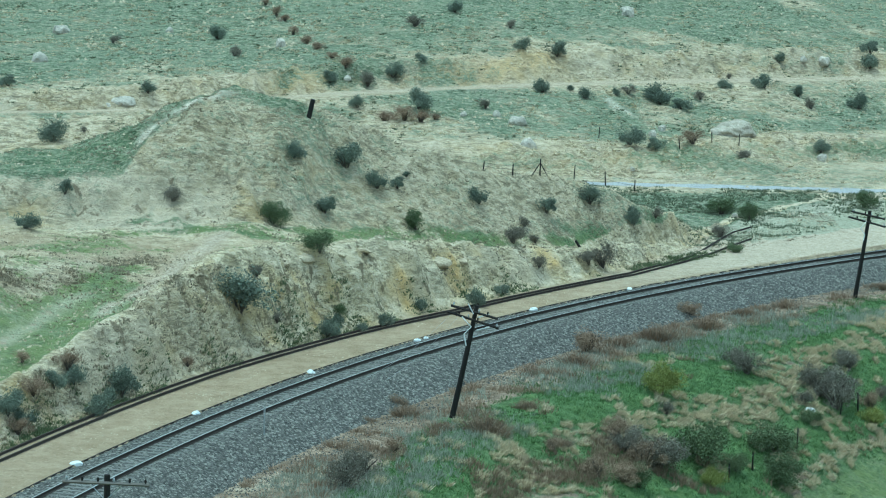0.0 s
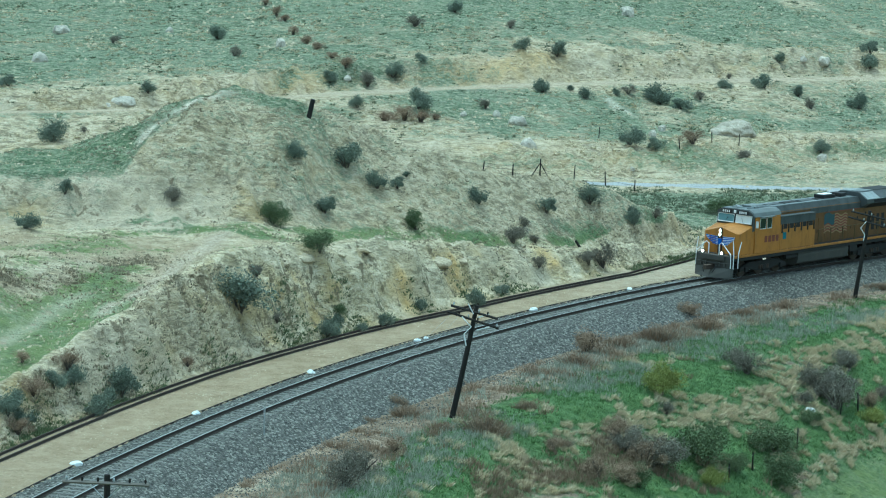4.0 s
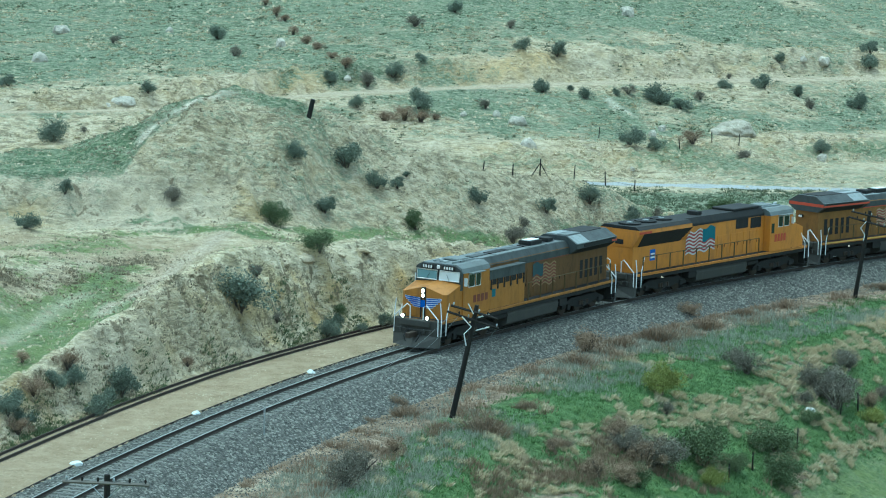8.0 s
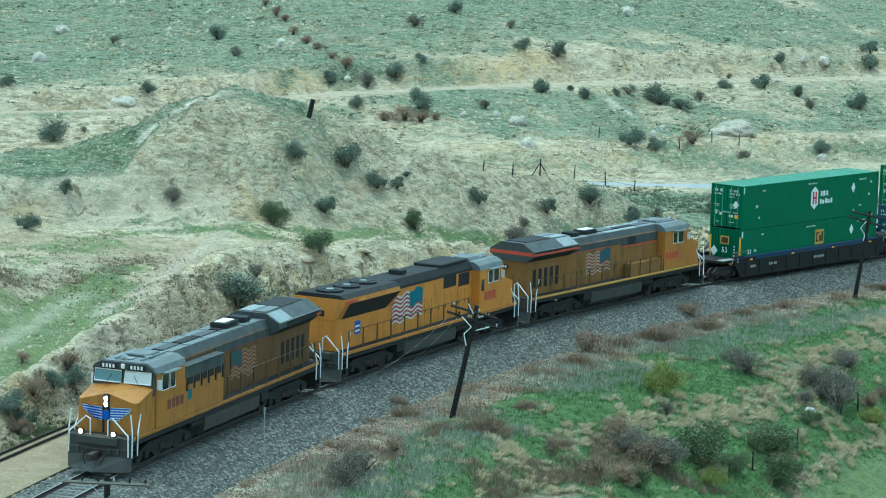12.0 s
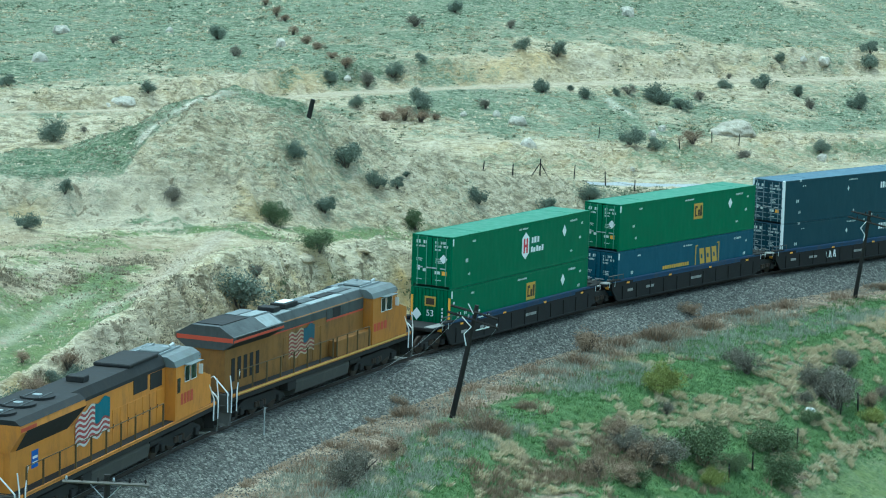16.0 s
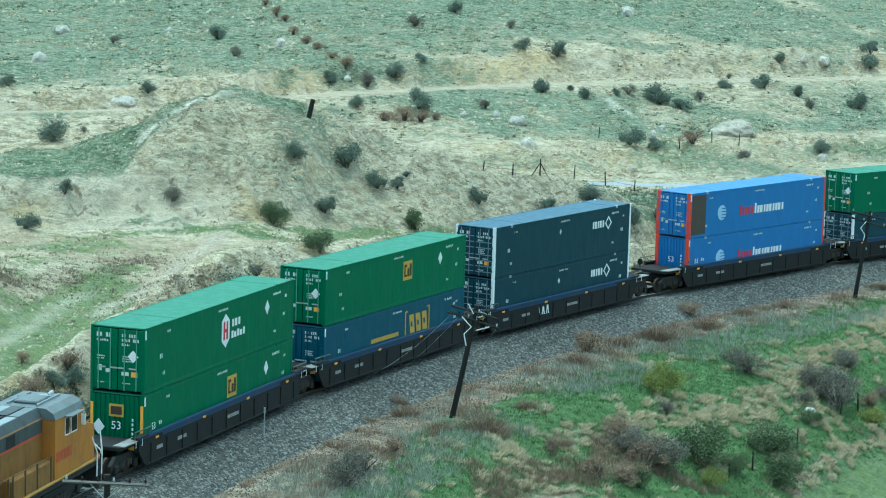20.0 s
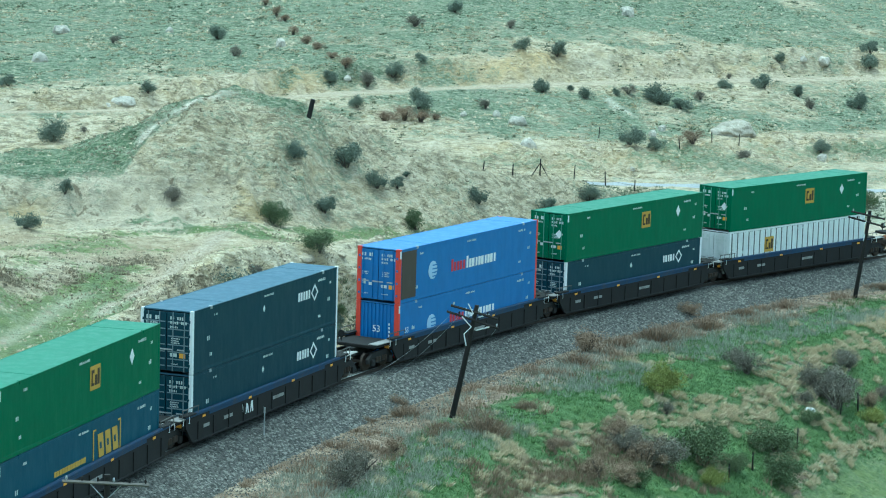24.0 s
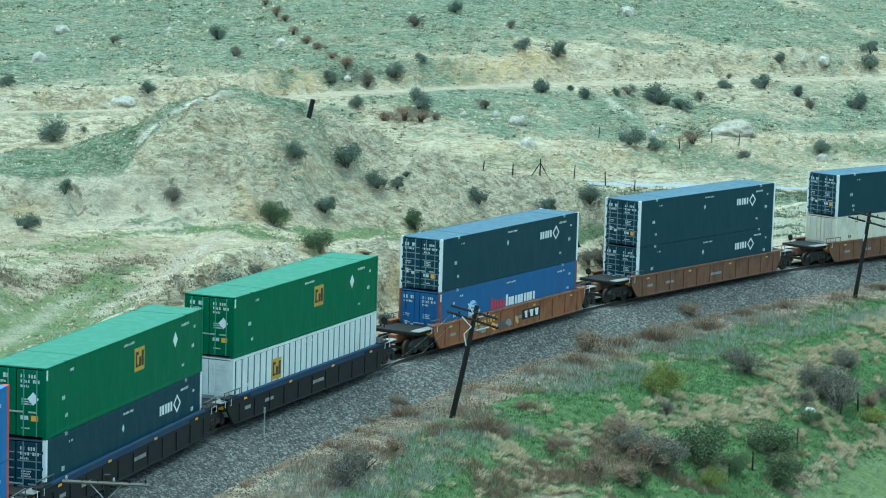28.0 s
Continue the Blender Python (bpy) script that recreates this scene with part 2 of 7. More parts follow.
def calc(t, op, a, b=0.0, clamp=False):
    nd = t.nodes.new("ShaderNodeMath")
    nd.operation, nd.use_clamp = op, clamp
    for sock, v in zip(nd.inputs, (a, b)):
        if isinstance(v, bpy.types.NodeSocket):
            t.links.new(v, sock)
        else:
            sock.default_value = v
    return nd.outputs[0]


def bump(t, b, height, strength, distance):
    nd = node(t, "ShaderNodeBump", Strength=strength, Distance=distance)
    t.links.new(height, nd.inputs["Height"])
    t.links.new(nd.outputs[0], b.inputs["Normal"])


def world_pos(t):
    return t.nodes.new("ShaderNodeNewGeometry").outputs["Position"]


def attribute(t, name):
    nd = t.nodes.new("ShaderNodeAttribute")
    nd.attribute_name = name
    return nd.outputs["Fac"]


def painted(name, colour, rough=0.45, metal=0.0, dirt=0.35, dirt_colour=(0.10, 0.085, 0.065), vary=0.0):
    """Weathered paint: faded patches, streaks and dust."""
    m, t, b = material(name, rough, metal)
    b.inputs["Specular IOR Level"].default_value = 0.32
    co = t.nodes.new("ShaderNodeTexCoord").outputs["Object"]
    big = noise_tex(t, 0.9, 5, 0.65, co)
    mp = node(t, "ShaderNodeMapping", Scale=(1.1, 1.1, 0.4))
    t.links.new(co, mp.inputs["Vector"])
    streak = noise_tex(t, 1.6, 7, 0.75, mp.outputs[0])
    col = mix(t, steps(t, big, (0.3, 0.0), (0.75, 0.35)), colour, tuple(min(1, c * 1.3 + 0.005) for c in colour))
    col = mix(t, steps(t, streak, (0.48, 0.0), (0.8, dirt)), col, dirt_colour)
    if vary:
        info = t.nodes.new("ShaderNodeObjectInfo").outputs["Random"]
        col = mix(t, calc(t, "MULTIPLY", info, vary), col, (0.05, 0.05, 0.05))
    t.links.new(col, b.inputs["Base Color"])
    t.links.new(steps(t, streak, (0.3, rough), (0.8, min(1, rough + 0.3))), b.inputs["Roughness"])
    bump(t, b, big, 0.15, 0.02)
    return m


def ground_material():
    m, t, b = material("ground_soil", 0.95)
    b.inputs["Specular IOR Level"].default_value = 0.2
    pos = world_pos(t)
    grit, fine, mid = noise_tex(t, 7.5, 4, 0.75, pos), noise_tex(t, 3.0, 6, 0.75, pos), noise_tex(t, 0.75, 5, 0.65, pos)
    wide = noise_tex(t, 0.12, 4, 0.55, pos)
    lie = node(t, "ShaderNodeMapping", Scale=(0.5, 0.9, 1.7), Rotation=(0, 0.12, 0.3))
    t.links.new(pos, lie.inputs["Vector"])
    tuft = noise_tex(t, 1.35, 5, 0.72, lie.outputs[0])
    tread = noise_tex(t, 3.4, 4, 0.7, lie.outputs[0])
    soil = mix(t, steps(t, mid, (0.32, 0.0), (0.68, 1.0)), (0.40, 0.332, 0.19), (0.68, 0.585, 0.395))
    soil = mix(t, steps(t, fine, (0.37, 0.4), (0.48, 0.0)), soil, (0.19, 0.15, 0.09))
    # dark clumps: shade of grass tufts, put into the soil colour
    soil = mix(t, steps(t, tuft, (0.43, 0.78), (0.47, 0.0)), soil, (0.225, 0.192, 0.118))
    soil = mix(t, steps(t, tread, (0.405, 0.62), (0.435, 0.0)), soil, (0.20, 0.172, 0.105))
    soil = mix(t, steps(t, tuft, (0.545, 0.0), (0.585, 0.55)), soil, (0.72, 0.635, 0.455))
    soil = mix(t, steps(t, tread, (0.56, 0.0), (0.59, 0.6)), soil, (0.76, 0.675, 0.49))
    soil = mix(t, steps(t, grit, (0.56, 0.0), (0.68, 0.35)), soil, (0.70, 0.615, 0.445))
    ochre = steps(t, noise_tex(t, 0.35, 4, 0.6, pos), (0.49, 0.0), (0.68, 0.75))
    soil = mix(t, calc(t, "MULTIPLY", ochre, attribute(t, "rock")), soil, (0.52, 0.38, 0.16))
    pale = calc(t, "MULTIPLY", steps(t, wide, (0.42, 0.0), (0.60, 0.6)), attribute(t, "rock"))
    soil = mix(t, pale, soil, (0.62, 0.545, 0.40))
    soil = mix(t, calc(t, "MULTIPLY", attribute(t, "ochre"), steps(t, mid, (0.35, 0.25), (0.62, 0.95))), soil, (0.66, 0.46, 0.19))
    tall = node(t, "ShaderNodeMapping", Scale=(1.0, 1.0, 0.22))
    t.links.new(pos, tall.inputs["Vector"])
    # upright dark streaks on rock: shadow of clefts painted in
    crack_shade = steps(t, noise_tex(t, 0.9, 5, 0.7, tall.outputs[0]), (0.375, 0.85), (0.425, 0.0))
    soil = mix(t, calc(t, "MULTIPLY", crack_shade, attribute(t, "rock")), soil, (0.19, 0.155, 0.095))
    dry = mix(t, steps(t, tuft, (0.38, 0.0), (0.62, 1.0)), (0.135, 0.102, 0.068), (0.40, 0.31, 0.22))
    soil = mix(t, attribute(t, "dry"), soil, dry)
    sand = mix(t, steps(t, mid, (0.3, 0.0), (0.7, 1.0)), (0.31, 0.235, 0.14), (0.455, 0.362, 0.238))
    sand = mix(t, steps(t, tuft, (0.36, 0.6), (0.47, 0.0)), sand, (0.30, 0.225, 0.135))
    sand = mix(t, steps(t, fine, (0.34, 0.75), (0.46, 0.0)), sand, (0.27, 0.205, 0.13))
    sand = mix(t, steps(t, grit, (0.57, 0.0), (0.66, 0.6)), sand, (0.60, 0.50, 0.36))
    soil = mix(t, attribute(t, "sand"), soil, sand)
    worn = mix(t, steps(t, fine, (0.35, 0.0), (0.6, 1.0)), (0.50, 0.43, 0.32), (0.76, 0.69, 0.55))
    green = mix(t, steps(t, fine, (0.34, 0.0), (0.66, 1.0)), (0.085, 0.118, 0.064), (0.21, 0.262, 0.152))
    # the same tuft shade, coloured into the green
    green = mix(t, steps(t, tuft, (0.425, 0.8), (0.465, 0.0)), green, (0.07, 0.10, 0.056))
    green = mix(t, steps(t, tuft, (0.55, 0.0), (0.59, 0.5)), green, (0.33, 0.335, 0.225))
    green = mix(t, steps(t, tread, (0.405, 0.6), (0.435, 0.0)), green, (0.06, 0.085, 0.048))
    green = mix(t, steps(t, tread, (0.555, 0.0), (0.585, 0.7)), green, (0.40, 0.38, 0.27))
    green = mix(t, steps(t, fine, (0.52, 0.0), (0.62, 0.6)), green, (0.36, 0.345, 0.245))
    green = mix(t, steps(t, grit, (0.53, 0.0), (0.64, 0.6)), green, (0.42, 0.395, 0.285))
    lush = mix(t, steps(t, fine, (0.36, 0.0), (0.62, 1.0)), (0.058, 0.104, 0.036), (0.15, 0.225, 0.08))
    lush = mix(t, steps(t, mid, (0.50, 0.0), (0.68, 0.7)), lush, (0.11, 0.16, 0.048))
    lush = mix(t, steps(t, grit, (0.54, 0.0), (0.68, 0.5)), lush, (0.13, 0.20, 0.068))
    green = mix(t, calc(t, "MULTIPLY", attribute(t, "sunny"), steps(t, mid, (0.35, 0.35), (0.6, 0.9))), green, (0.20, 0.235, 0.088))
    green = mix(t, attribute(t, "lush"), green, lush)
    patch = calc(t, "ADD", calc(t, "MULTIPLY", grit, 0.26), calc(t, "ADD", calc(t, "MULTIPLY", fine, 0.36), calc(t, "MULTIPLY", mid, 0.38)))
    patch = calc(t, "ADD", patch, calc(t, "MULTIPLY", calc(t, "SUBTRACT", noise_tex(t, 0.28, 5, 0.7, pos), 0.5), 0.30))
    patch = calc(t, "ADD", patch, calc(t, "MULTIPLY", calc(t, "SUBTRACT", tuft, 0.5), 0.36))
    cover = calc(t, "ADD", calc(t, "SUBTRACT", patch, 0.98), attribute(t, "grass"))
    cover = calc(t, "MULTIPLY", cover, 9.0, True)
    col = mix(t, cover, soil, green)
    col = mix(t, attribute(t, "worn"), col, worn)
    asphalt = mix(t, fine, (0.36, 0.365, 0.37), (0.48, 0.485, 0.49))
    col = mix(t, attribute(t, "paved"), col, asphalt)
    t.links.new(col, b.inputs["Base Color"])
    h = calc(t, "ADD", calc(t, "MULTIPLY", mid, 0.7), calc(t, "ADD", calc(t, "MULTIPLY", fine, 0.4), calc(t, "MULTIPLY", tuft, 0.6)))
    bump(t, b, h, 1.0, 0.5)
    return m


def rock_material(name, dark, light):
    m, t, b = material(name, 0.9)
    pos = world_pos(t)
    n1, n2 = noise_tex(t, 2.2, 6, 0.65, pos), noise_tex(t, 9.0, 4, 0.7, pos)
    col = mix(t, steps(t, n1, (0.32, 0.0), (0.68, 1.0)), dark, light)
    col = mix(t, steps(t, n2, (0.34, 0.6), (0.46, 0.0)), col, tuple(c * 0.45 for c in dark))
    t.links.new(col, b.inputs["Base Color"])
    bump(t, b, calc(t, "ADD", n1, calc(t, "MULTIPLY", n2, 0.4)), 1.0, 0.15)
    return m


def stone_material(name, dark, light, scale, rough=0.9):
    m, t, b = material(name, rough)
    pos = world_pos(t)
    v = t.nodes.new("ShaderNodeTexVoronoi")
    v.inputs["Scale"].default_value = scale
    t.links.new(pos, v.inputs["Vector"])
    n = noise_tex(t, scale * 0.35, 4, 0.6, pos)
    val = calc(t, "ADD", calc(t, "MULTIPLY", v.outputs["Color"], 0.6), calc(t, "MULTIPLY", n, 0.4))
    col = mix(t, steps(t, val, (0.25, 0.0), (0.75, 1.0)), dark, light)
    # cell borders darkened: shade between the stones goes into their colour
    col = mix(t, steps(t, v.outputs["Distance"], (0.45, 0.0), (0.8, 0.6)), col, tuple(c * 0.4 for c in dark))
    col = mix(t, steps(t, v.outputs["Color"], (0.70, 0.0), (0.76, 0.55)), col, tuple(min(1, c * 1.7) for c in light))
    t.links.new(col, b.inputs["Base Color"])
    bump(t, b, calc(t, "SUBTRACT", 1.0, v.outputs["Distance"]), 1.0, 0.06)
    return m


def leaf_material(name, dark, light, rough=0.75):
    m, t, b = material(name, rough)
    b.inputs["Specular IOR Level"].default_value = 0.12
    isl = t.nodes.new("ShaderNodeNewGeometry").outputs["Random Per Island"]
    n = noise_tex(t, 1.2, 3, 0.6, world_pos(t))
    f = calc(t, "ADD", calc(t, "MULTIPLY", isl, 0.45), calc(t, "MULTIPLY", n, 0.55))
    col = mix(t, f, dark, light)
    info = t.nodes.new("ShaderNodeObjectInfo").outputs["Random"]
    col = mix(t, calc(t, "MULTIPLY", info, 0.3), col, tuple(0.6 * c for c in dark))
    t.links.new(col, b.inputs["Base Color"])
    return m


GROUND = ground_material()
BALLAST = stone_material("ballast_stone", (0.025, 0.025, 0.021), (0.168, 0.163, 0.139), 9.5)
PALE_ROCK = rock_material("pale_granite", (0.40, 0.36, 0.285), (0.66, 0.605, 0.505))
OUTCROP = rock_material("grey_tan_outcrop", (0.34, 0.30, 0.225), (0.55, 0.49, 0.385))
CRAG = rock_material("weathered_crag", (0.38, 0.31, 0.20), (0.62, 0.53, 0.37))
LEAF_DARK = leaf_material("sage_leaves", (0.13, 0.156, 0.118), (0.27, 0.305, 0.23))
LEAF_GREEN = leaf_material("green_leaves", (0.09, 0.12, 0.06), (0.205, 0.24, 0.118))
LEAF_YELLOW = leaf_material("yellowing_leaves", (0.15, 0.18, 0.045), (0.42, 0.42, 0.13))
LEAF_GREY = leaf_material("grey_twigs", (0.15, 0.138, 0.108), (0.275, 0.25, 0.195))
LEAF_RUST = leaf_material("rusty_brush", (0.235, 0.168, 0.112), (0.4, 0.3, 0.205))
GRASS_LUSH = leaf_material("spring_grass", (0.085, 0.15, 0.052), (0.21, 0.3, 0.115))
BANK_SCRUB = leaf_material("bank_scrub_twigs", (0.24, 0.205, 0.14), (0.42, 0.355, 0.25))
GRASS_DRY = leaf_material("straw_grass", (0.45, 0.375, 0.24), (0.8, 0.7, 0.49))
HILL_SCRUB = leaf_material("hill_scrub_leaves", (0.16, 0.185, 0.115), (0.28, 0.3, 0.2))
GRASS_PALE = leaf_material("silver_grass", (0.27, 0.28, 0.21), (0.52, 0.52, 0.42))
BARK = painted("grey_bark", (0.09, 0.075, 0.06), 0.9)
RAIL_TOP = painted("polished_rail", (0.34, 0.35, 0.34), 0.45, 0.6, 0.1)
RAIL_RUST = painted("rusted_rail", (0.052, 0.042, 0.034), 0.8, 0.2, 0.3)
TIE_WOOD = painted("weathered_tie", (0.175, 0.172, 0.155), 0.9, 0, 0.4, vary=0.3)
POLE_WOOD = painted("creosoted_pole", (0.018, 0.016, 0.014), 0.85, 0, 0.3)
ARM_WOOD = painted("grey_crossarm", (0.16, 0.145, 0.125), 0.85, 0, 0.3)
WHITE_PIPE = painted("white_conduit", (0.72, 0.72, 0.70), 0.5, 0, 0.2)
GALV = painted("galvanised_steel", (0.45, 0.46, 0.46), 0.45, 0.5, 0.2)

# ---------------------------------------------------------------- ground
def spaced(a, b, step, lo, hi, grow=1.22):
    mid = list(np.arange(a, b + step / 2, step))
    d, v, low = step, a, []
    while v > lo:
        d *= grow
        v -= d
        low.append(v)
    d, v, high = step, mid[-1], []
    while v < hi:
        d *= grow
        v += d
        high.append(v)
    return low[::-1] + mid + high


def build_ground():
    gx = np.array(spaced(-34, 46, 0.24, -2600, 2600))
    ys = spaced(98, 196, 0.22, -2500, 196)
    ys += [y for y in spaced(196.5, 300, 0.45, 300, 4200, 1.15) if y > ys[-1]]
    gy = np.array(ys)
    x, y = np.meshgrid(gx, gy)
    z = ground_z(x, y)
    me = grid_mesh("ground", x, y, z)
    s, n = to_line(x, y)
    q = hill_q(x, y)
    wide = fbm(x / 14, y / 14, 3)
    ry, rz = np.interp(x, RIDGE_X, RIDGE_Y), np.interp(x, RIDGE_X, RIDGE_Z)
    base, lane = bank_base(s), lane_level(s)
    edge = base + 0.7 + 0.62 * lane
    near = ramp(n + 1.3 * wide + 1.6 * ramp(s, 27, 15), -5.9, -8.0)
    far = 1 - ramp(n, -1, 1)
    on_hill = ramp(q, 8, 16)
    mound = ramp(y - ry + (rz - np.minimum(4.4, lane + 0.9)) / 0.59, -0.5, 0.6) * ramp(n, edge - 0.2, edge + 0.8) * (1 - on_hill)
    face = ramp(n, base - 0.3, base + 0.4) * ramp(n, edge + 0.6, edge - 0.2) * (1 - on_hill)
    flat = ramp(n, edge + 0.2, edge + 1.0) * (1 - mound) * (1 - on_hill)
    trail = np.exp(-((q - 42) / 1.9) ** 2)
    scarp = ramp(q, 43, 45) * ramp(q, 52, 48) + 0.9 * ramp(q, 6, 8) * ramp(q, 19, 14)
    toe = np.maximum(near_path(x, y, [(-18.2, 152.5), (-15.9, 152.4), (-12.5, 151.3), (-10.1, 153.4), (-7.8, 154.6)], 1.1), 0.75 * near_path(x, y, [(-6.3, 157.8), (-4.3, 160.8), (-2.3, 162.5), (0.6, 165.3), (3.1, 168.3)], 0.9))
    toe = np.maximum(toe, near_path(x, y, [(8.1, 174.5), (10.5, 177.2), (13.1, 180.8), (16.2, 185.7)], 1.0)) * ramp(fbm(x / 2.0, y / 1.2, 3), -0.75, 0.25)
    shelf = ramp(x, -15, -18) * ramp(y - ry, -1.0, 0.5) * ramp(q, 0, -10) * ramp(z, 10.2, 8.8)
    tan = straw_zone(x, y)
    grass = near * (0.84 + 0.16 * wide - (0.12 + 0.45 * fbm(x / 1.6 + 2, y / 1.6, 3)) * tan)
    grass = grass + on_hill * (0.565 + 0.11 * wide + 0.10 * fbm(x / 5 + 3, y / 5, 3) + 0.14 * ramp(q, 46, 66)) * (1 - 0.55 * trail) - (0.13 + 0.16 * ramp(q, 24, 16)) * scarp * on_hill
    grass = grass + mound * (0.47 + 0.08 * wide + 0.03 * ramp(z, 7.0, 9.0)) + flat * (0.51 + 0.10 * wide + 0.14 * fbm(x / 4 + 5, y / 2.2, 3) + 0.22 * ramp(s, 35, 30) * ramp(n, edge + 6, edge + 4.5)) + 0.26 * toe * (1 - on_hill) + 0.20 * shelf
    grass = grass + (0.50 * ramp(n, 22, 17) + 0.42) * ramp(s, 88, 96) * ramp(n, 7.0, 9.0) * ramp(q, 0, -3)
    field = lawn(x, y)
    lush = (near * (1.05 + 0.25 * wide - 0.45 * tan) * (1 - 0.6 * field) + 0.6 * toe + 0.5 * ramp(s, 88, 96) * ramp(n, 7, 9) * ramp(n, 16, 11))
    verge = np.maximum(near_path(x, y, [(-17.4, 142.2), (-19.1, 135.8), (-20.7, 130.2), (-21.4, 126.7)], 0.7), near_path(x, y, [(-15.8, 135.0), (-18.1, 132.1), (-19.8, 127.0), (-20.6, 122.1)], 1.5)) * (1 - mound)
    track = np.exp(-((n - edge - 2.6 - 0.8 * np.sin(s / 9)) / 1.1) ** 2) * flat * ramp(s, 50, 40) * ramp(s, 26, 33)
    track = np.maximum(track, 0.9 * flat * ramp(y, 141, 144) * ramp(y, 152, 149) * ramp(x, -11, -14))
    sand = ramp(n, 1.7, 2.1) * ramp(n, base + 0.2, base - 0.4) * (1 - on_hill)
    sand = np.maximum(sand, 0.8 * ramp(s, 75, 92) * ramp(n, 2, 2.6) * ramp(n, 8.5, 6.5))
    lane_way = np.maximum(near_path(x, y, [(-12.9, 150.5), (-13.4, 148.5), (-14.7, 141.0), (-16.1, 136.3), (-17.4, 134.2)], 0.7), 0.8 * near_path(x, y, [(-18.8, 137.3), (-20.6, 132.5), (-21.6, 129.1)], 0.55))
    path = near_path(x, y, [(-19.2, 161.8), (-18.4, 163.4), (-17.2, 164.3), (-15.6, 165.0), (-13.6, 166.6)], 0.45)
    crest = near_path(x, y, [(-24, 162), (-20.2, 162.8), (-17.4, 165.2), (-13.6, 167.6), (-10.5, 167.2)], 1.5) * ramp(y - ry, -3.4, -1.4)
    bare = near_path(x, y, [(-8.5, 113.3), (-6.8, 115.4), (-4.9, 117.8)], 0.8)
    mask(me, "sunny", np.clip(flat + verge + field, 0, 1))
    mask(me, "ochre", np.clip(near_path(x, y, [(0.6, 160.9), (1.1, 162.0)], 0.9) + near_path(x, y, [(-2.2, 155.7), (-2.1, 155.4)], 0.8) + near_path(x, y, [(6.7, 170.4), (7.2, 170.2)], 0.8) + 0.8 * on_hill * near_path(x, y, [(0.5, 254.0), (5.3, 258.3), (9.2, 261.2)], 2.2) + 0.8 * on_hill * near_path(x, y, [(-14.9, 247.0), (-10.3, 250.6)], 2.0) + 0.75 * on_hill * near_path(x, y, [(10.0, 221.5), (14.9, 223.6), (25.2, 229.7), (36.1, 236.0), (45, 240)], 2.6), 0, 1))
    mask(me, "worn", np.clip(path * (0.7 + 0.8 * fbm(x / 0.8, y / 0.8, 3)) + 0.25 * trail * on_hill + 0.45 * lane_way + 0.4 * bare + 0.45 * ramp(s, 62, 88) * ramp(n, 1.9, 2.6) * ramp(n, base, base - 0.5) + 0.6 * near_path(x, y, [(15.2, 250.0), (15.6, 248.7), (16.9, 245.0)], 0.5), 0, 1))
    mask(me, "sand", np.clip(sand + 0.85 * trail * on_hill + 0.75 * track + lane_way + path + 0.8 * bare, 0, 1))
    grass = grass * (1 - 0.75 * face) * (1 - 0.6 * np.clip(lane_way + bare, 0, 1)) + 0.24 * verge + 0.16 * crest - 0.20 * on_hill * ramp(x, -20, -24) * ramp(q, 40, 36)
    mask(me, "grass", np.clip(grass, 0, 1.2))
    mask(me, "lush", np.clip(lush + 0.12 * verge + 0.15 * shelf + 0.1 * crest, 0, 1))
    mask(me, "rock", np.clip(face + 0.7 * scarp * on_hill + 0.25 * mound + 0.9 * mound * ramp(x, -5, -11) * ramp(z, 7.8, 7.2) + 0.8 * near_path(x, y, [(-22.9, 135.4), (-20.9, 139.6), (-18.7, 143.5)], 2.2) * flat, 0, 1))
    mask(me, "dry", np.clip(0.20 * mound + 0.20 * on_hill + 0.35 * near * (1 - 0.75 * tan) + ramp(n, -3.5, -4.2) * 0.95 + 0.22 * face * ramp(s, 42, 30) + 0.4 * near_path(x, y, [(-22.9, 135.5), (-21.4, 137.3), (-19.6, 139.5), (-17.9, 142.1), (-16.6, 144.1)], 1.3), 0, 1))
    mask(me, "paved", ramp(q, 2.0, 2.3) * ramp(q, 4.8, 4.4) * ramp(x, 6, 9))
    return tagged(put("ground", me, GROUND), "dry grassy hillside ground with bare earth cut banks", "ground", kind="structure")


ground = build_ground()


def strip(name, s0, s1, step, ns, zs, material, rough=0.0, seed=0.0):
    sv = np.arange(s0, s1 + step / 2, step)
    sg, ng = np.meshgrid(sv, ns, indexing="ij")
    zg = np.broadcast_to(np.asarray(zs)[None, :], sg.shape).copy()
    zg = zg + rough * fbm(sg / 0.22 + seed, ng / 0.22, 3)
    x, y, _ = line_xy(sg, ng)
    return put(name, grid_mesh(name, x, y, zg), material)


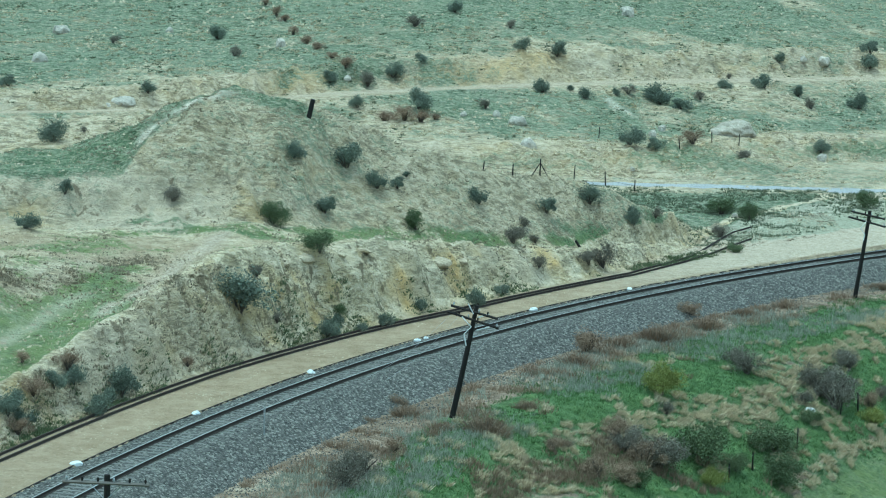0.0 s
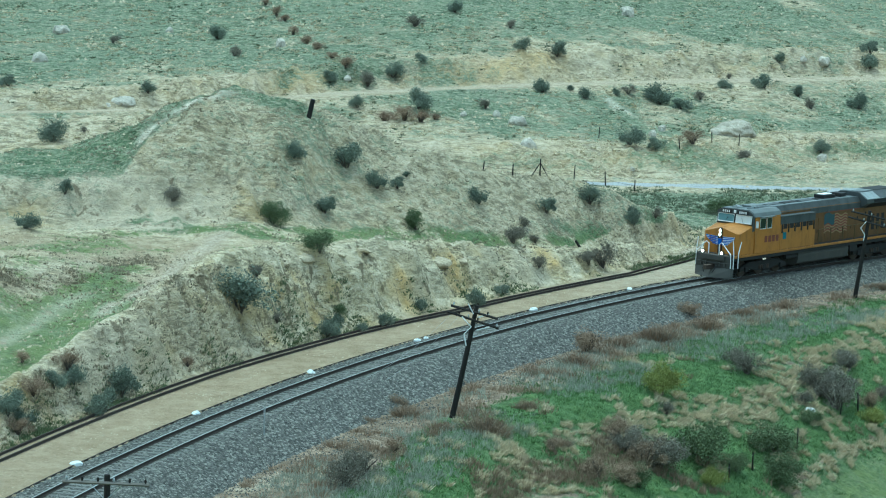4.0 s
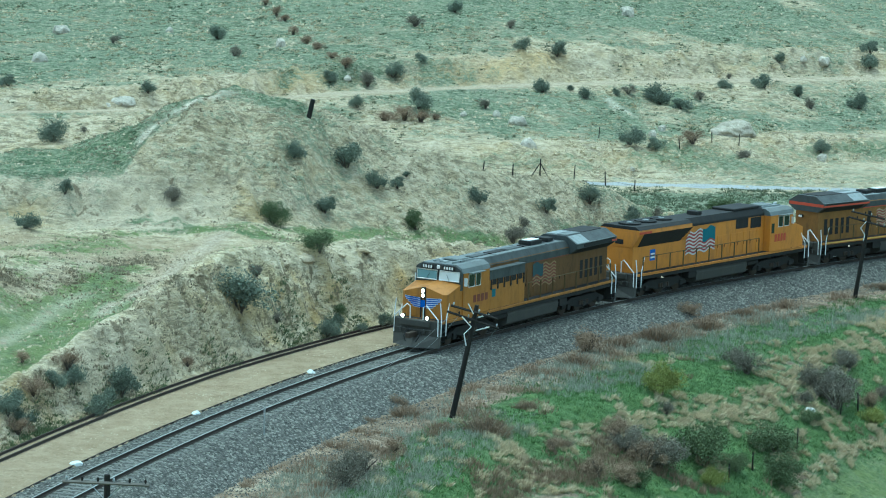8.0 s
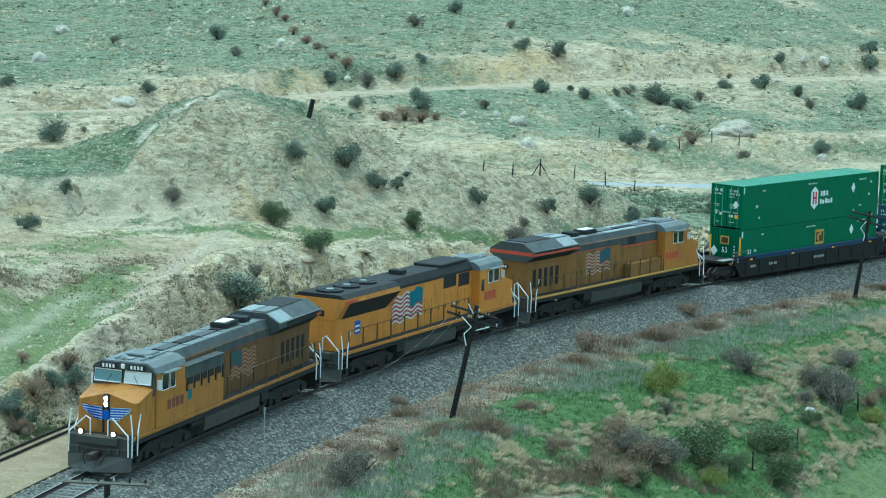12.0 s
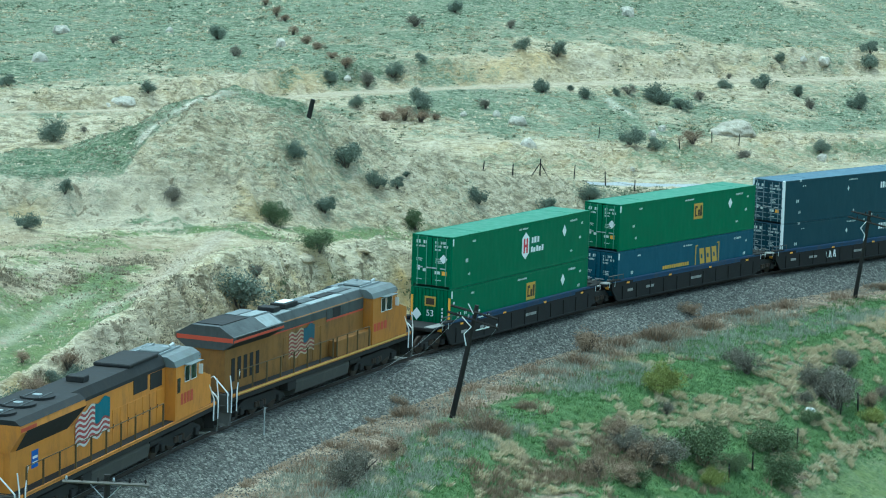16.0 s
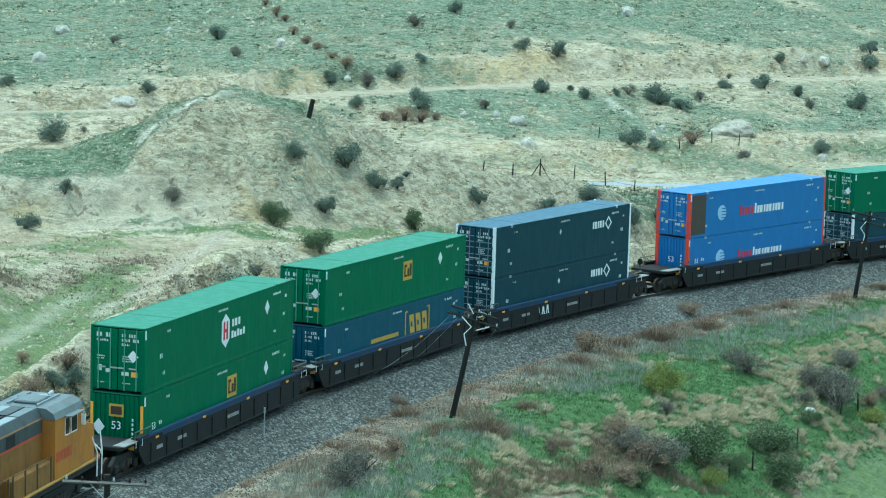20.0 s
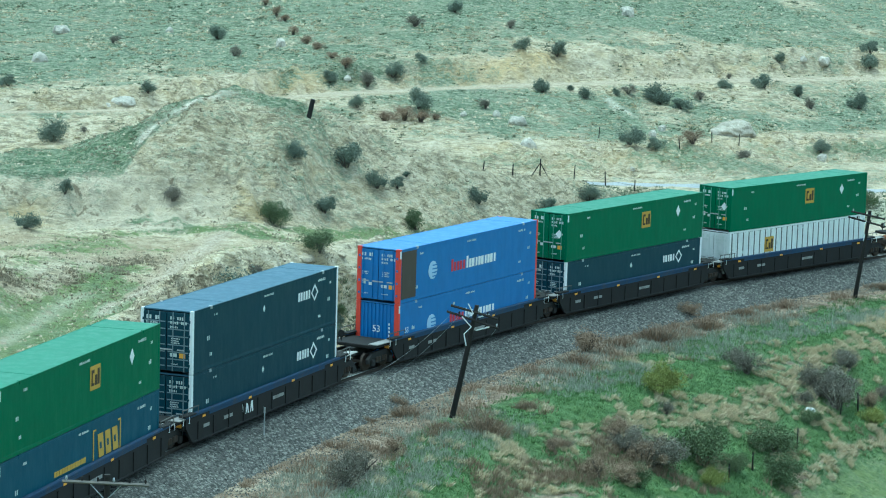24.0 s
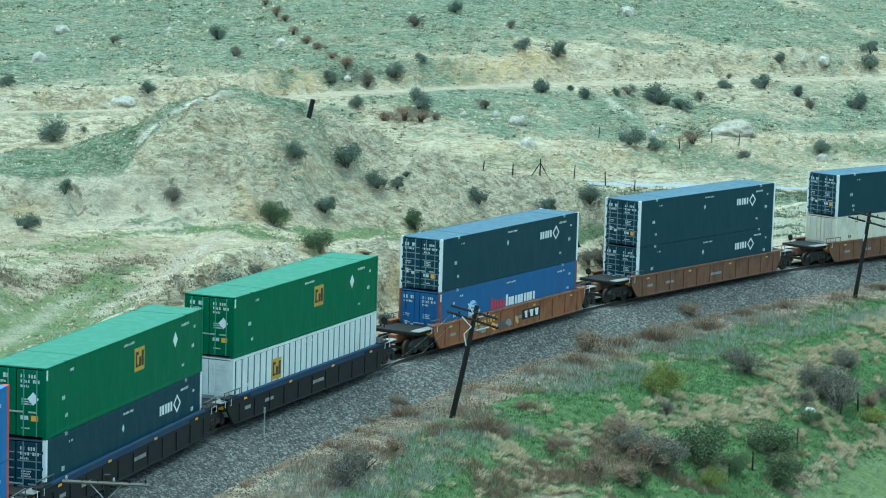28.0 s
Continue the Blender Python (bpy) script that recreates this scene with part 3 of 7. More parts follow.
def build_track():
    ns = np.arange(-5.0, 2.36, 0.14)
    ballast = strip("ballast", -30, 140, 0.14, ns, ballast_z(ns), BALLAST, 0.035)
    tagged(ballast, "grey crushed stone ballast bed under the track", "ballast", kind="structure")
    outer = np.array([-5.0, -2.0, -1.6, 1.5, 2.0, 2.35])
    for a, b in ((-88, -30), (140, 400)):
        tagged(strip("ballast", a, b, 2.0, outer, ballast_z(outer), BALLAST), "grey crushed stone ballast bed under the track",
               "ballast", kind="structure")
    track = thing("railway_track", "curved main line of two steel rails on grey ties", "railway track", kind="structure")
    prof = [(-0.07, -0.172), (0.07, -0.172), (0.07, -0.155), (0.012, -0.13), (0.012, -0.045), (0.036, -0.035), (0.036, 0.0),
            (-0.036, 0.0), (-0.036, -0.035), (-0.012, -0.045), (-0.012, -0.13), (-0.07, -0.155)]
    head = [(-0.03, 0.001), (0.03, 0.001), (0.026, 0.005), (-0.026, 0.005)]
    for side in (-0.755, 0.755):
        rail = rail_along("rail", side, -88, 400, prof, RAIL_RUST, track)
        rail_along("running_surface", side, -88, 400, head, RAIL_TOP, rail, label="polished running surface")
    tie = cube(-0.115, 0.115, -1.3, 1.3, -0.36, -0.175, 0.012)
    me = bpy.data.meshes.new("tie")
    tie.to_mesh(me)
    tie.free()
    rnd = random.Random(4)
    s = -24.0
    while s < 128:
        x, y, h = line_xy(s + rnd.uniform(-0.03, 0.03))
        put("tie", me, TIE_WOOD, track).matrix_basis = pose(float(x), float(y), rnd.uniform(-0.012, 0.006), 0, 0, math.degrees(h) + rnd.uniform(-1, 1))
        s += 0.54
    return track


def rail_along(name, n, s0, s1, prof, mat, parent, z=None, step=1.0, label=""):
    """A rail laid along the line; n may be a function of s, z the height of its head."""
    sv = np.arange(s0, s1 + 0.01, step)
    nv = n(sv) if callable(n) else np.full_like(sv, n)
    x, y, h = line_xy(sv, nv)
    dx, dy = np.gradient(x), np.gradient(y)
    ln = np.hypot(dx, dy)
    zv = np.zeros_like(sv) if z is None else z(x, y)
    verts, faces, k = [], [], len(prof)
    for i in range(len(sv)):
        for u, v in prof:
            verts.append((x[i] - dy[i] / ln[i] * u, y[i] + dx[i] / ln[i] * u, zv[i] + v))
    for i in range(len(sv) - 1):
        for j in range(k):
            a, b = i * k + j, i * k + (j + 1) % k
            faces.append((a, b, b + k, a + k))
    faces += [tuple(range(k))[::-1], tuple(range((len(sv) - 1) * k, len(sv) * k))]
    return put(name, mesh_from(name, verts, faces), mat, parent, label)


track = build_track()
RAIL_SMALL = [(-0.06, 0.0), (0.06, 0.0), (0.012, 0.03), (0.012, 0.08), (0.032, 0.088), (0.032, 0.115), (-0.032, 0.115), (-0.032, 0.088),
              (-0.012, 0.08), (-0.012, 0.03)]


def build_spur():
    spur = thing("disused_rail", "rusty disused rails lying along the foot of the cut bank", "rail", kind="structure")
    a = lambda s: np.interp(s, [-40, 10, 30, 45, 55, 68, 75, 82, 87, 95], [5.1, 5.15, 5.45, 5.15, 4.6, 4.75, 4.8, 5.8, 7.0, 9.6])
    b = lambda s: a(s) + np.interp(s, [-40, 70, 84, 95, 100], [0.58, 0.55, 0.6, 2.3, 3.6])
    hgt = lambda x, y: ground_z(x, y, False) + 0.02
    rail_along("rail", a, -60, 94.5, RAIL_SMALL, RAIL_RUST, spur, hgt)
    rail_along("rail", b, -60, 98.5, RAIL_SMALL, RAIL_RUST, spur, hgt)
    loose = rail_along("spare_rail", 2.02, -50, 88, RAIL_SMALL, RAIL_RUST, None, lambda x, y: 0 * x - 0.27)
    tagged(loose, "dark rusty spare rail lying at the ballast edge", "rail", kind="structure")


build_spur()

# ---------------------------------------------------------------- plants, stones and posts
# plan place and width of each plant or stone
SAGE_HILL = [(-33.4, 223.7, 2.23), (-2.6, 239.6, 2.26), (-5.3, 252.4, 1.62), (-39.3, 236.5, 1.33), (-26.7, 235.8, 1.22), (-23.6,
    269.2, 1.85), (9, 251.3, 1.51), (11.6, 252.6, 0.65), (12.9, 249.2, 1.17), (16, 251.4, 0.86), (20.1, 252.6, 2.49), (22.1, 250,
    1.72), (27.3, 262.1, 1.35), (31.5, 264.3, 1.82), (30.8, 267, 0.69), (35, 264.6, 1.26), (41.1, 264, 1.83), (34.5, 277.3, 1.31),
    (44.7, 281.1, 2.07), (10.7, 263.1, 1.69), (7.3, 261.7, 1.68), (-2.7, 255.7, 1.2), (0.5, 282.2, 1.57), (45.1, 284.2, 1.84),
    (-8.1, 238, 1.22), (-11, 248.9, 1.39), (16.1, 231.5, 1.99), (18.4, 231.4, 1.29), (34.3, 240.9, 1.25)]
GREY_HILL = [(-20.8, 257.9, 1.44), (-3.5, 274.2, 1.99), (-7.6, 250.2, 1.71), (24.4, 255.4, 1.21), (26.6, 233.8, 1.51), (6.3,
    276.1, 1.3), (17.2, 252.4, 1.3), (3.5, 242.4, 1.14), (35.9, 261.1, 1.35), (-31.1, 226.7, 0.69), (-33.8, 267.1, 1.15), (28.6,
    270.2, 0.7)]
RUST_HILL = [(-20.1, 289.5, 0.99), (-18.5, 283.2, 1.33), (-17.2, 277.4, 1.19), (-15.9, 271, 1.16), (-14.1, 265, 1.47), (-13,
    261.4, 1.23), (-11.3, 256.7, 1.1), (-9.7, 251.4, 1.51), (-5.6, 234.6, 1.71), (-3.8, 234.9, 1.81), (-2.3, 234.9, 1.71), (-1.1,
    235.7, 0.91), (21.8, 233.8, 1.81)]
SAGE_MOUND = [(-9.3, 161.8, 1.11), (-6.2, 165.2, 1.97), (-4.3, 165.5, 1.26), (-3.0, 166.2, 0.99), (-2.5, 168.0, 0.5), (-7.3, 160.1, 1.3), (2.2, 170.8, 1.22), (6.8, 175.0, 1.18), (9.9, 180.0, 1.37), (13.1, 182.0, 1.25), (-24.0, 151.0, 1.33), (-22.4, 155.4, 0.94), (-27.0, 221.3, 1.34)]
GREEN_MOUND = [(-10.1, 155.4, 1.66), (-7.1, 150.5, 1.63), (-1.8, 163.8, 1.24), (33.1, 207.6, 1.54), (21.2, 202.0, 1.93), (23.3, 200.7, 1.56), (-5.8, 149.4, 0.77), (20.6, 185.4, 0.96)]
GREY_MOUND = [(-16.1, 156.0, 1.35), (4.5, 169.7, 1.59), (5.3, 172.4, 0.95), (10.6, 174.3, 1.88), (9.6, 172.9, 1.27), (20.3, 192.3, 1.59), (6.2, 168.7, 0.95), (-10.2, 143.8, 0.94), (-9.0, 143.4, 0.74), (14.9, 185.1, 0.87), (6.0, 171.6, 0.88)]
SAGE_BANK = [(-10.9, 141.4, 2.7), (-6.3, 146.3, 1.21), (2.2, 158.9, 1.24), (-3.3, 150.8, 0.91), (-1.2, 155.8, 0.74), (-15.6, 127.5, 1.51), (-17.5, 124.7, 1.21), (-18.2, 123.0, 0.97), (-19.5, 119.3, 1.05), (-16.0, 123.6, 1.09), (-19.0, 119.4, 1.16), (3.8, 163.5, 0.85), (-4.5, 149.1, 0.65)]
GREY_NEAR = [(-4, 114.8, 2.01), (11, 130.8, 2.58), (17.5, 148.5, 2.08), (22.8, 149, 2.62), (21.9, 150, 1.78), (12.2, 138.9, 0.91),
    (9.3, 130.6, 1.54), (26.1, 153.7, 1.02), (24.4, 156.2, 1.37)]
GREEN_NEAR = [(13.7, 133.2, 2.34), (18.2, 139, 2.45), (18, 135.6, 2.09), (15.4, 134.1, 1.3), (20.9, 144.9, 1.15), (9.9, 126.5,
    1.22)]
YELLOW_NEAR = [(12.1, 141.3, 1.97), (25, 149.2, 1.32), (13.9, 131, 1.15)]
RUST_NEAR = [(7.7, 146, 1.58), (-1.6, 130.3, 1.25), (2.4, 127.3, 1.78), (0.2, 127.4, 1.11), (12.8, 155, 1.82), (16.2, 159.7,
    1.67), (22.1, 168, 1.39), (29.7, 177.2, 1.16), (-2.2, 132.8, 1.04), (10.6, 152.2, 1.32), (-3.5, 128.7, 0.84), (19.1, 164.3,
    1.29), (6, 128.3, 1.12), (4.5, 134.2, 0.99)]
THICKET = [(9.1, 132.3, 2.0), (10.4, 130.2, 2.2), (7.9, 125.7, 1.8), (9.3, 126.3, 2.0), (5.7, 127.1, 1.1), (14.1, 133.2, 1.7), (-2.0, 122.3, 1.3), (25.1, 151.5, 1.6), (8.5, 149.9, 2.2), (15.5, 163.1, 1.5)]
BANK_THICKET = [(-18.9, 121.3, 1.6), (-19.6, 118.3, 1.5), (-17.8, 124.8, 1.5), (-15.9, 126.2, 1.2), (-13.0, 134.3, 1.0), (-6.1, 148.2, 1.1), (-19.1, 118.1, 1.3), (-15.2, 128.7, 0.9), (-19.9, 124.4, 1.1)]
GREY_THICKET = [(10.2, 131.4, 2.3), (11.3, 131.0, 2.2), (21.6, 150.5, 2.4), (23.0, 151.0, 2.3), (24.3, 155.3, 1.9), (20.6, 147.2, 1.5), (-3.4, 117.3, 2.0), (17.1, 150.9, 1.7)]
BOULDERS = [(-40.4, 276.3, 1.67), (-39.4, 255.5, 1.66), (-16.8, 265, 1.19), (7.1, 227.6, 1.46), (6.3, 237, 1.45), (26.3, 242.4,
    3.7), (19.6, 240.4, 0.77), (18.5, 236.8, 0.81), (39.5, 279.5, 1.51), (37.2, 278.3, 0.9), (19.4, 289.5, 1.61), (-29, 274.7,
    0.77), (22.2, 200.7, 0.56), (-9.5, 250, 0.75), (34, 238.6, 0.93), (4.5, 239.3, 0.72), (19.2, 292.7, 0.88), (1.5, 239.9, 0.62),
    (15.8, 222.8, 0.48), (-17.6, 278.8, 0.6)]
POSTS = [(2.5, 173.6, 0.62), (4.5, 175.8, 0.74), (6.4, 178.0, 1.12), (10.7, 218.8, 1.22), (13.0, 213.5, 1.2), (15.3, 212.2, 0.92), (13.5, 234.0, 1), (20.6, 232.9, 0.9), (23.8, 236.6, 1.02), (26.5, 239.0, 1.03)]
NEAR_POSTS = [(19.5, 140.8, 1.18), (16.5, 135.6, 1.01), (14.9, 132.1, 0.99), (24.2, 150.1, 1.12), (22.8, 147.7, 0.97)]
BAGS = [(-15.7, 113, 0.55), (-11.6, 124.6, 0.55), (-6.7, 136, 0.5), (-1.3, 146.5, 0.44), (-0.8, 147.4, 0.38), (5.6, 158.3, 0.55),
    (12, 167.7, 0.47)]


def crown_mesh(name, seed, leaves, flat=0.75, size=0.13):
    """A crown one metre wide: many small leaf clumps round uneven lobes."""
    rs = np.random.RandomState(seed)
    lobes = rs.normal(0, 1, (14, 3))
    lobes /= np.linalg.norm(lobes, axis=1)[:, None]
    lobes = lobes * rs.uniform(0.10, 0.40, (14, 1))
    lobes[:, 2] = np.abs(lobes[:, 2]) * 0.9 + 0.2
    rad = rs.uniform(0.08, 0.22, 14)
    verts, faces = [], []
    for k in range(leaves):
        i = rs.randint(14)
        d = rs.normal(0, 1, 3)
        d /= np.linalg.norm(d)
        p = lobes[i] + d * rad[i] * rs.uniform(0.35, 1.0) ** 0.7 * rs.choice([1.0, 1.0, 1.35])
        p[2] = max(p[2] * flat / 0.75, 0.01)
        a = rs.normal(0, 1, 3)
        a /= np.linalg.norm(a)
        b = np.cross(a, rs.normal(0, 1, 3))
        b /= np.linalg.norm(b)
        w = size * rs.uniform(0.4, 1.0)
        n = len(verts)
        verts += [p - a * w * 0.5, p + b * w * 0.32, p + a * w * 0.6, p - b * w * 0.30]
        faces.append((n, n + 1, n + 2, n + 3))
    return mesh_from(name, verts, faces)


def stems_mesh(name, seed, count=7):
    rnd = random.Random(seed)
    bm = bmesh.new()
    for k in range(count):
        a, r = rnd.uniform(0, 6.28), rnd.uniform(0.06, 0.26)
        tip = Vector((math.cos(a) * r, math.sin(a) * r, rnd.uniform(0.2, 0.42)))
        tube(bm, [(0, 0, -0.08), tip * 0.5 + Vector((0, 0, 0.04)), tip], [0.022, 0.015, 0.006], 4)
    me = bpy.data.meshes.new(name)
    bm.to_mesh(me)
    bm.free()
    return me


def blades_mesh(name, seed, count, height, spread):
    """A tussock one metre wide of upright blades."""
    rs = np.random.RandomState(seed)
    verts, faces = [], []
    for k in range(count):
        a, r = rs.uniform(0, 6.28), 0.42 * math.sqrt(rs.uniform(0, 1))
        p = np.array([math.cos(a) * r, math.sin(a) * r, -0.03])
        lean = np.array([math.cos(a) * spread * r * 1.4, math.sin(a) * spread * r * 1.4, 0]) + rs.normal(0, 0.05, 3)
        top = p + lean + np.array([0, 0, height * rs.uniform(0.5, 1.0) * (1 - 0.7 * r)])
        w = rs.uniform(0, 6.28)
        d = np.array([math.cos(w), math.sin(w), 0]) * 0.014
        n = len(verts)
        verts += [p - d, p + d, top]
        faces.append((n, n + 1, n + 2))
    return mesh_from(name, verts, faces)


def plant_maker(name, label, category, group, mat, kind, seeds, fine=1.0):
    """Model plants that are then copied to their places."""
    made = []
    for sd in seeds:
        root = thing(name, label, category, group)
        if kind == "tussock":
            put("tuft", crown_mesh("tuft", sd, 1500, 0.55, 0.045), mat, root)
            put("blade_growth", blades_mesh("blade_growth", sd, 500, 0.5, 0.5), mat, root)["kind"] = "stuff"
            put("dry_heart", blades_mesh("dry_heart", sd + 50, 120, 0.5, 0.9), LEAF_GREY, root)
        else:
            put("crown", crown_mesh("crown", sd, int((1900 if kind == "dense" else 1250) * fine ** 2.1), 0.75, (0.076 if kind == "dense" else 0.06) / fine), mat, root)
            put("woody_base", stems_mesh("woody_base", sd, 8 if kind == "dense" else 22), BARK, root)["kind"] = "stuff"
        made.append(root)
    return made


def plant_all(makers, rows, seed, sink=0.05, grown=1.48):
    """Each model serves as the first plant, copies as the others."""
    rnd = random.Random(seed)
    used = set()
    for i, (x, y, w) in enumerate(rows):
        k = i % len(makers)
        w *= grown
        m = Matrix.LocRotScale((x, y, ground_z(x, y) - sink * w), Euler((rnd.uniform(-0.12, 0.12), rnd.uniform(-0.12, 0.12), rnd.uniform(0, 6.28))),
                               Vector((w * rnd.uniform(0.92, 1.12), w * rnd.uniform(0.92, 1.12), w * rnd.uniform(0.85, 1.15))))
        if k in used or "placed" in makers[k]:
            copy_thing(makers[k], m @ Matrix.Diagonal((*[1 / v for v in makers[k].scale], 1)))
        else:
            makers[k].matrix_basis = m
            makers[k]["placed"] = 1
            used.add(k)


SAGE = plant_maker("sagebrush", "dark grey-green sagebrush on the dry slope", "bush", "shrubs on the slopes", LEAF_DARK, "dense", (1, 2, 3, 4), 1.5)
GREEN = plant_maker("green_bush", "leafy green bush growing in grass", "bush", "shrubs on the slopes", LEAF_GREEN, "dense", (11, 12, 13), 1.9)
YELLOW = plant_maker("yellow_bush", "yellow-green flowering bush in grass", "bush", "shrubs on the slopes", LEAF_YELLOW, "dense", (21, 22), 1.9)
GREY = plant_maker("bare_shrub", "grey twiggy half-bare shrub", "bush", "shrubs on the slopes", LEAF_GREY, "open", (31, 32, 33), 1.8)
RUST = plant_maker("russet_shrub", "russet brown dried brush clump", "bush", "shrubs on the slopes", LEAF_RUST, "open", (41, 42, 43), 1.6)
TUSSOCK = plant_maker("russet_tussock", "russet dry grass tussock beside the ballast", "grass", "tussocks", LEAF_RUST, "tussock", (51, 52))
plant_all(SAGE, SAGE_HILL, 1)
plant_all(SAGE, SAGE_MOUND, 2)
plant_all(SAGE, SAGE_BANK, 3)
plant_all(GREEN, GREEN_MOUND, 4)
plant_all(GREEN, GREEN_NEAR, 5)
plant_all(YELLOW, YELLOW_NEAR, 6)
plant_all(GREY, GREY_HILL, 7)
plant_all(GREY, GREY_MOUND, 8)
plant_all(GREY, GREY_NEAR, 9)
plant_all(RUST, RUST_HILL, 10)
plant_all(TUSSOCK, RUST_NEAR, 11, grown=1.15)
plant_all(RUST, THICKET, 12, grown=1.25)
plant_all(RUST, BANK_THICKET[::2], 14, grown=1.15)
plant_all(SAGE, BANK_THICKET[1::2], 15, grown=1.15)
plant_all(GREY, GREY_THICKET, 13, grown=1.25)


def stone_mesh(name, seed, flat=0.6, cuts=2):
    bm = bmesh.new()
    bmesh.ops.create_icosphere(bm, subdivisions=cuts, radius=0.5)
    rs = random.Random(seed)
    off = Vector((rs.uniform(0, 50), rs.uniform(0, 50), rs.uniform(0, 50)))
    for v in bm.verts:
        v.co *= 1 + 0.35 * noise.noise(v.co * 2.1 + off) + 0.16 * noise.noise(v.co * 5.5 + off)
        v.co.z = max(v.co.z * flat, -0.2) + 0.12
    me = bpy.data.meshes.new(name)
    bm.to_mesh(me)
    bm.free()
    return me


def build_boulders():
    models = [stone_mesh("boulder", 60 + k, 0.55 + 0.1 * k, 3) for k in range(4)]
    rnd = random.Random(12)
    for i, (x, y, w) in enumerate(BOULDERS):
        big = w > 3
        ob = put("boulder", stone_mesh("boulder", 61, 0.65, 4) if big else models[i % 4], OUTCROP if big else PALE_ROCK)
        ob.matrix_basis = Matrix.LocRotScale((x, y, ground_z(x, y) - 0.02 * w - (0.1 if big else 0)), Euler((0, 0, rnd.uniform(0, 6.28) if not big else 0.2)),
                                             Vector((w, w * 0.8, w * (1.4 if not big else 0.85))))
        tagged(ob, "large rounded pale granite outcrop in grass" if big else "pale weathered granite boulder on the hillside", "boulder",
               "" if big else "boulders on the hillside")
    for x, y, a, b, h in ((-28.7, 234.9, 2.0, 1.6, 1.3), (-30.2, 234.2, 1.1, 0.9, 0.8)):
        ob = put("rock_slab", models[1], PALE_ROCK)
        ob.matrix_basis = Matrix.LocRotScale((x, y, ground_z(x, y) - 0.45), Euler((0.3, 0.1, 0.3)), Vector((a, b, h)))
        tagged(ob, "bare pale rock slab in the hillside", "rock")
    litter = put("white_rock", stone_mesh("white_rock", 66, 0.8, 3), WHITE_PIPE)
    litter.matrix_basis = Matrix.LocRotScale((20.9, 146.3, ground_z(20.9, 146.3) + 0.06), Euler((0, 0, 2.2)), Vector((0.85, 0.4, 0.42)))
    tagged(litter, "bright white rock lying in the green grass", "rock")
    loose = stone_mesh("loose_rock", 67, 0.7, 2)
    for x, y, w in ((23.6, 174.3, 0.42), (24.9, 175.5, 0.34), (22.6, 173.0, 0.22)):
        ob = put("loose_rock", loose, CRAG)
        ob.matrix_basis = Matrix.LocRotScale((x, y, ground_z(x, y) - 0.05), Euler((0, 0, x)), Vector((w, w * 0.7, w * 0.6)))
        tagged(ob, "pale loose rock at the ballast foot", "rock", "loose rocks at the ballast")
    sack = [stone_mesh("white_stone", 80 + k, 0.7, 3) for k in range(3)]
    white, t, b = material("whitewashed_stone", 0.9)
    t.links.new(mix(t, noise_tex(t, 7.0, 4, 0.6), (0.62, 0.66, 0.64), (0.86, 0.88, 0.86)), b.inputs["Base Color"])
    for i, (x, y, w) in enumerate(BAGS):
        ob = put("white_stone", sack[i % 3], white)
        ob.matrix_basis = Matrix.LocRotScale((x, y, -0.22), Euler((0, 0, i * 1.3)), Vector((w, w * 0.7, w * 0.75)))
        tagged(ob, "whitewashed marker stone beside the spare rail", "stone", "white stones beside the track")


build_boulders()


def build_ledge():
    """Broken rock along the top of the cut."""
    models = [stone_mesh("ledge_rock", 90 + k, 0.8, 2) for k in range(5)]
    rnd = random.Random(31)
    for k in range(8):
        s = 43 + 20 * k / 8 + rnd.uniform(-0.3, 0.3)
        n = float(bank_base(s) + 0.7 + 0.62 * lane_level(s)) + rnd.uniform(-0.5, 0.15)
        x, y, _ = line_xy(s, n)
        w = rnd.uniform(0.9, 1.9)
        ob = put("ledge_rock", models[k % 5], CRAG)
        ob.matrix_basis = Matrix.LocRotScale((float(x), float(y), ground_z(float(x), float(y)) - 0.3 * w), Euler((rnd.uniform(-0.2, 0.2), 0, rnd.uniform(0, 6.28))),
                                             Vector((w * 1.3, w * 0.8, w * 0.55)))
        tagged(ob, "pale weathered rock jutting from the top of the cut bank", "rock", "ledge rocks")


build_ledge()


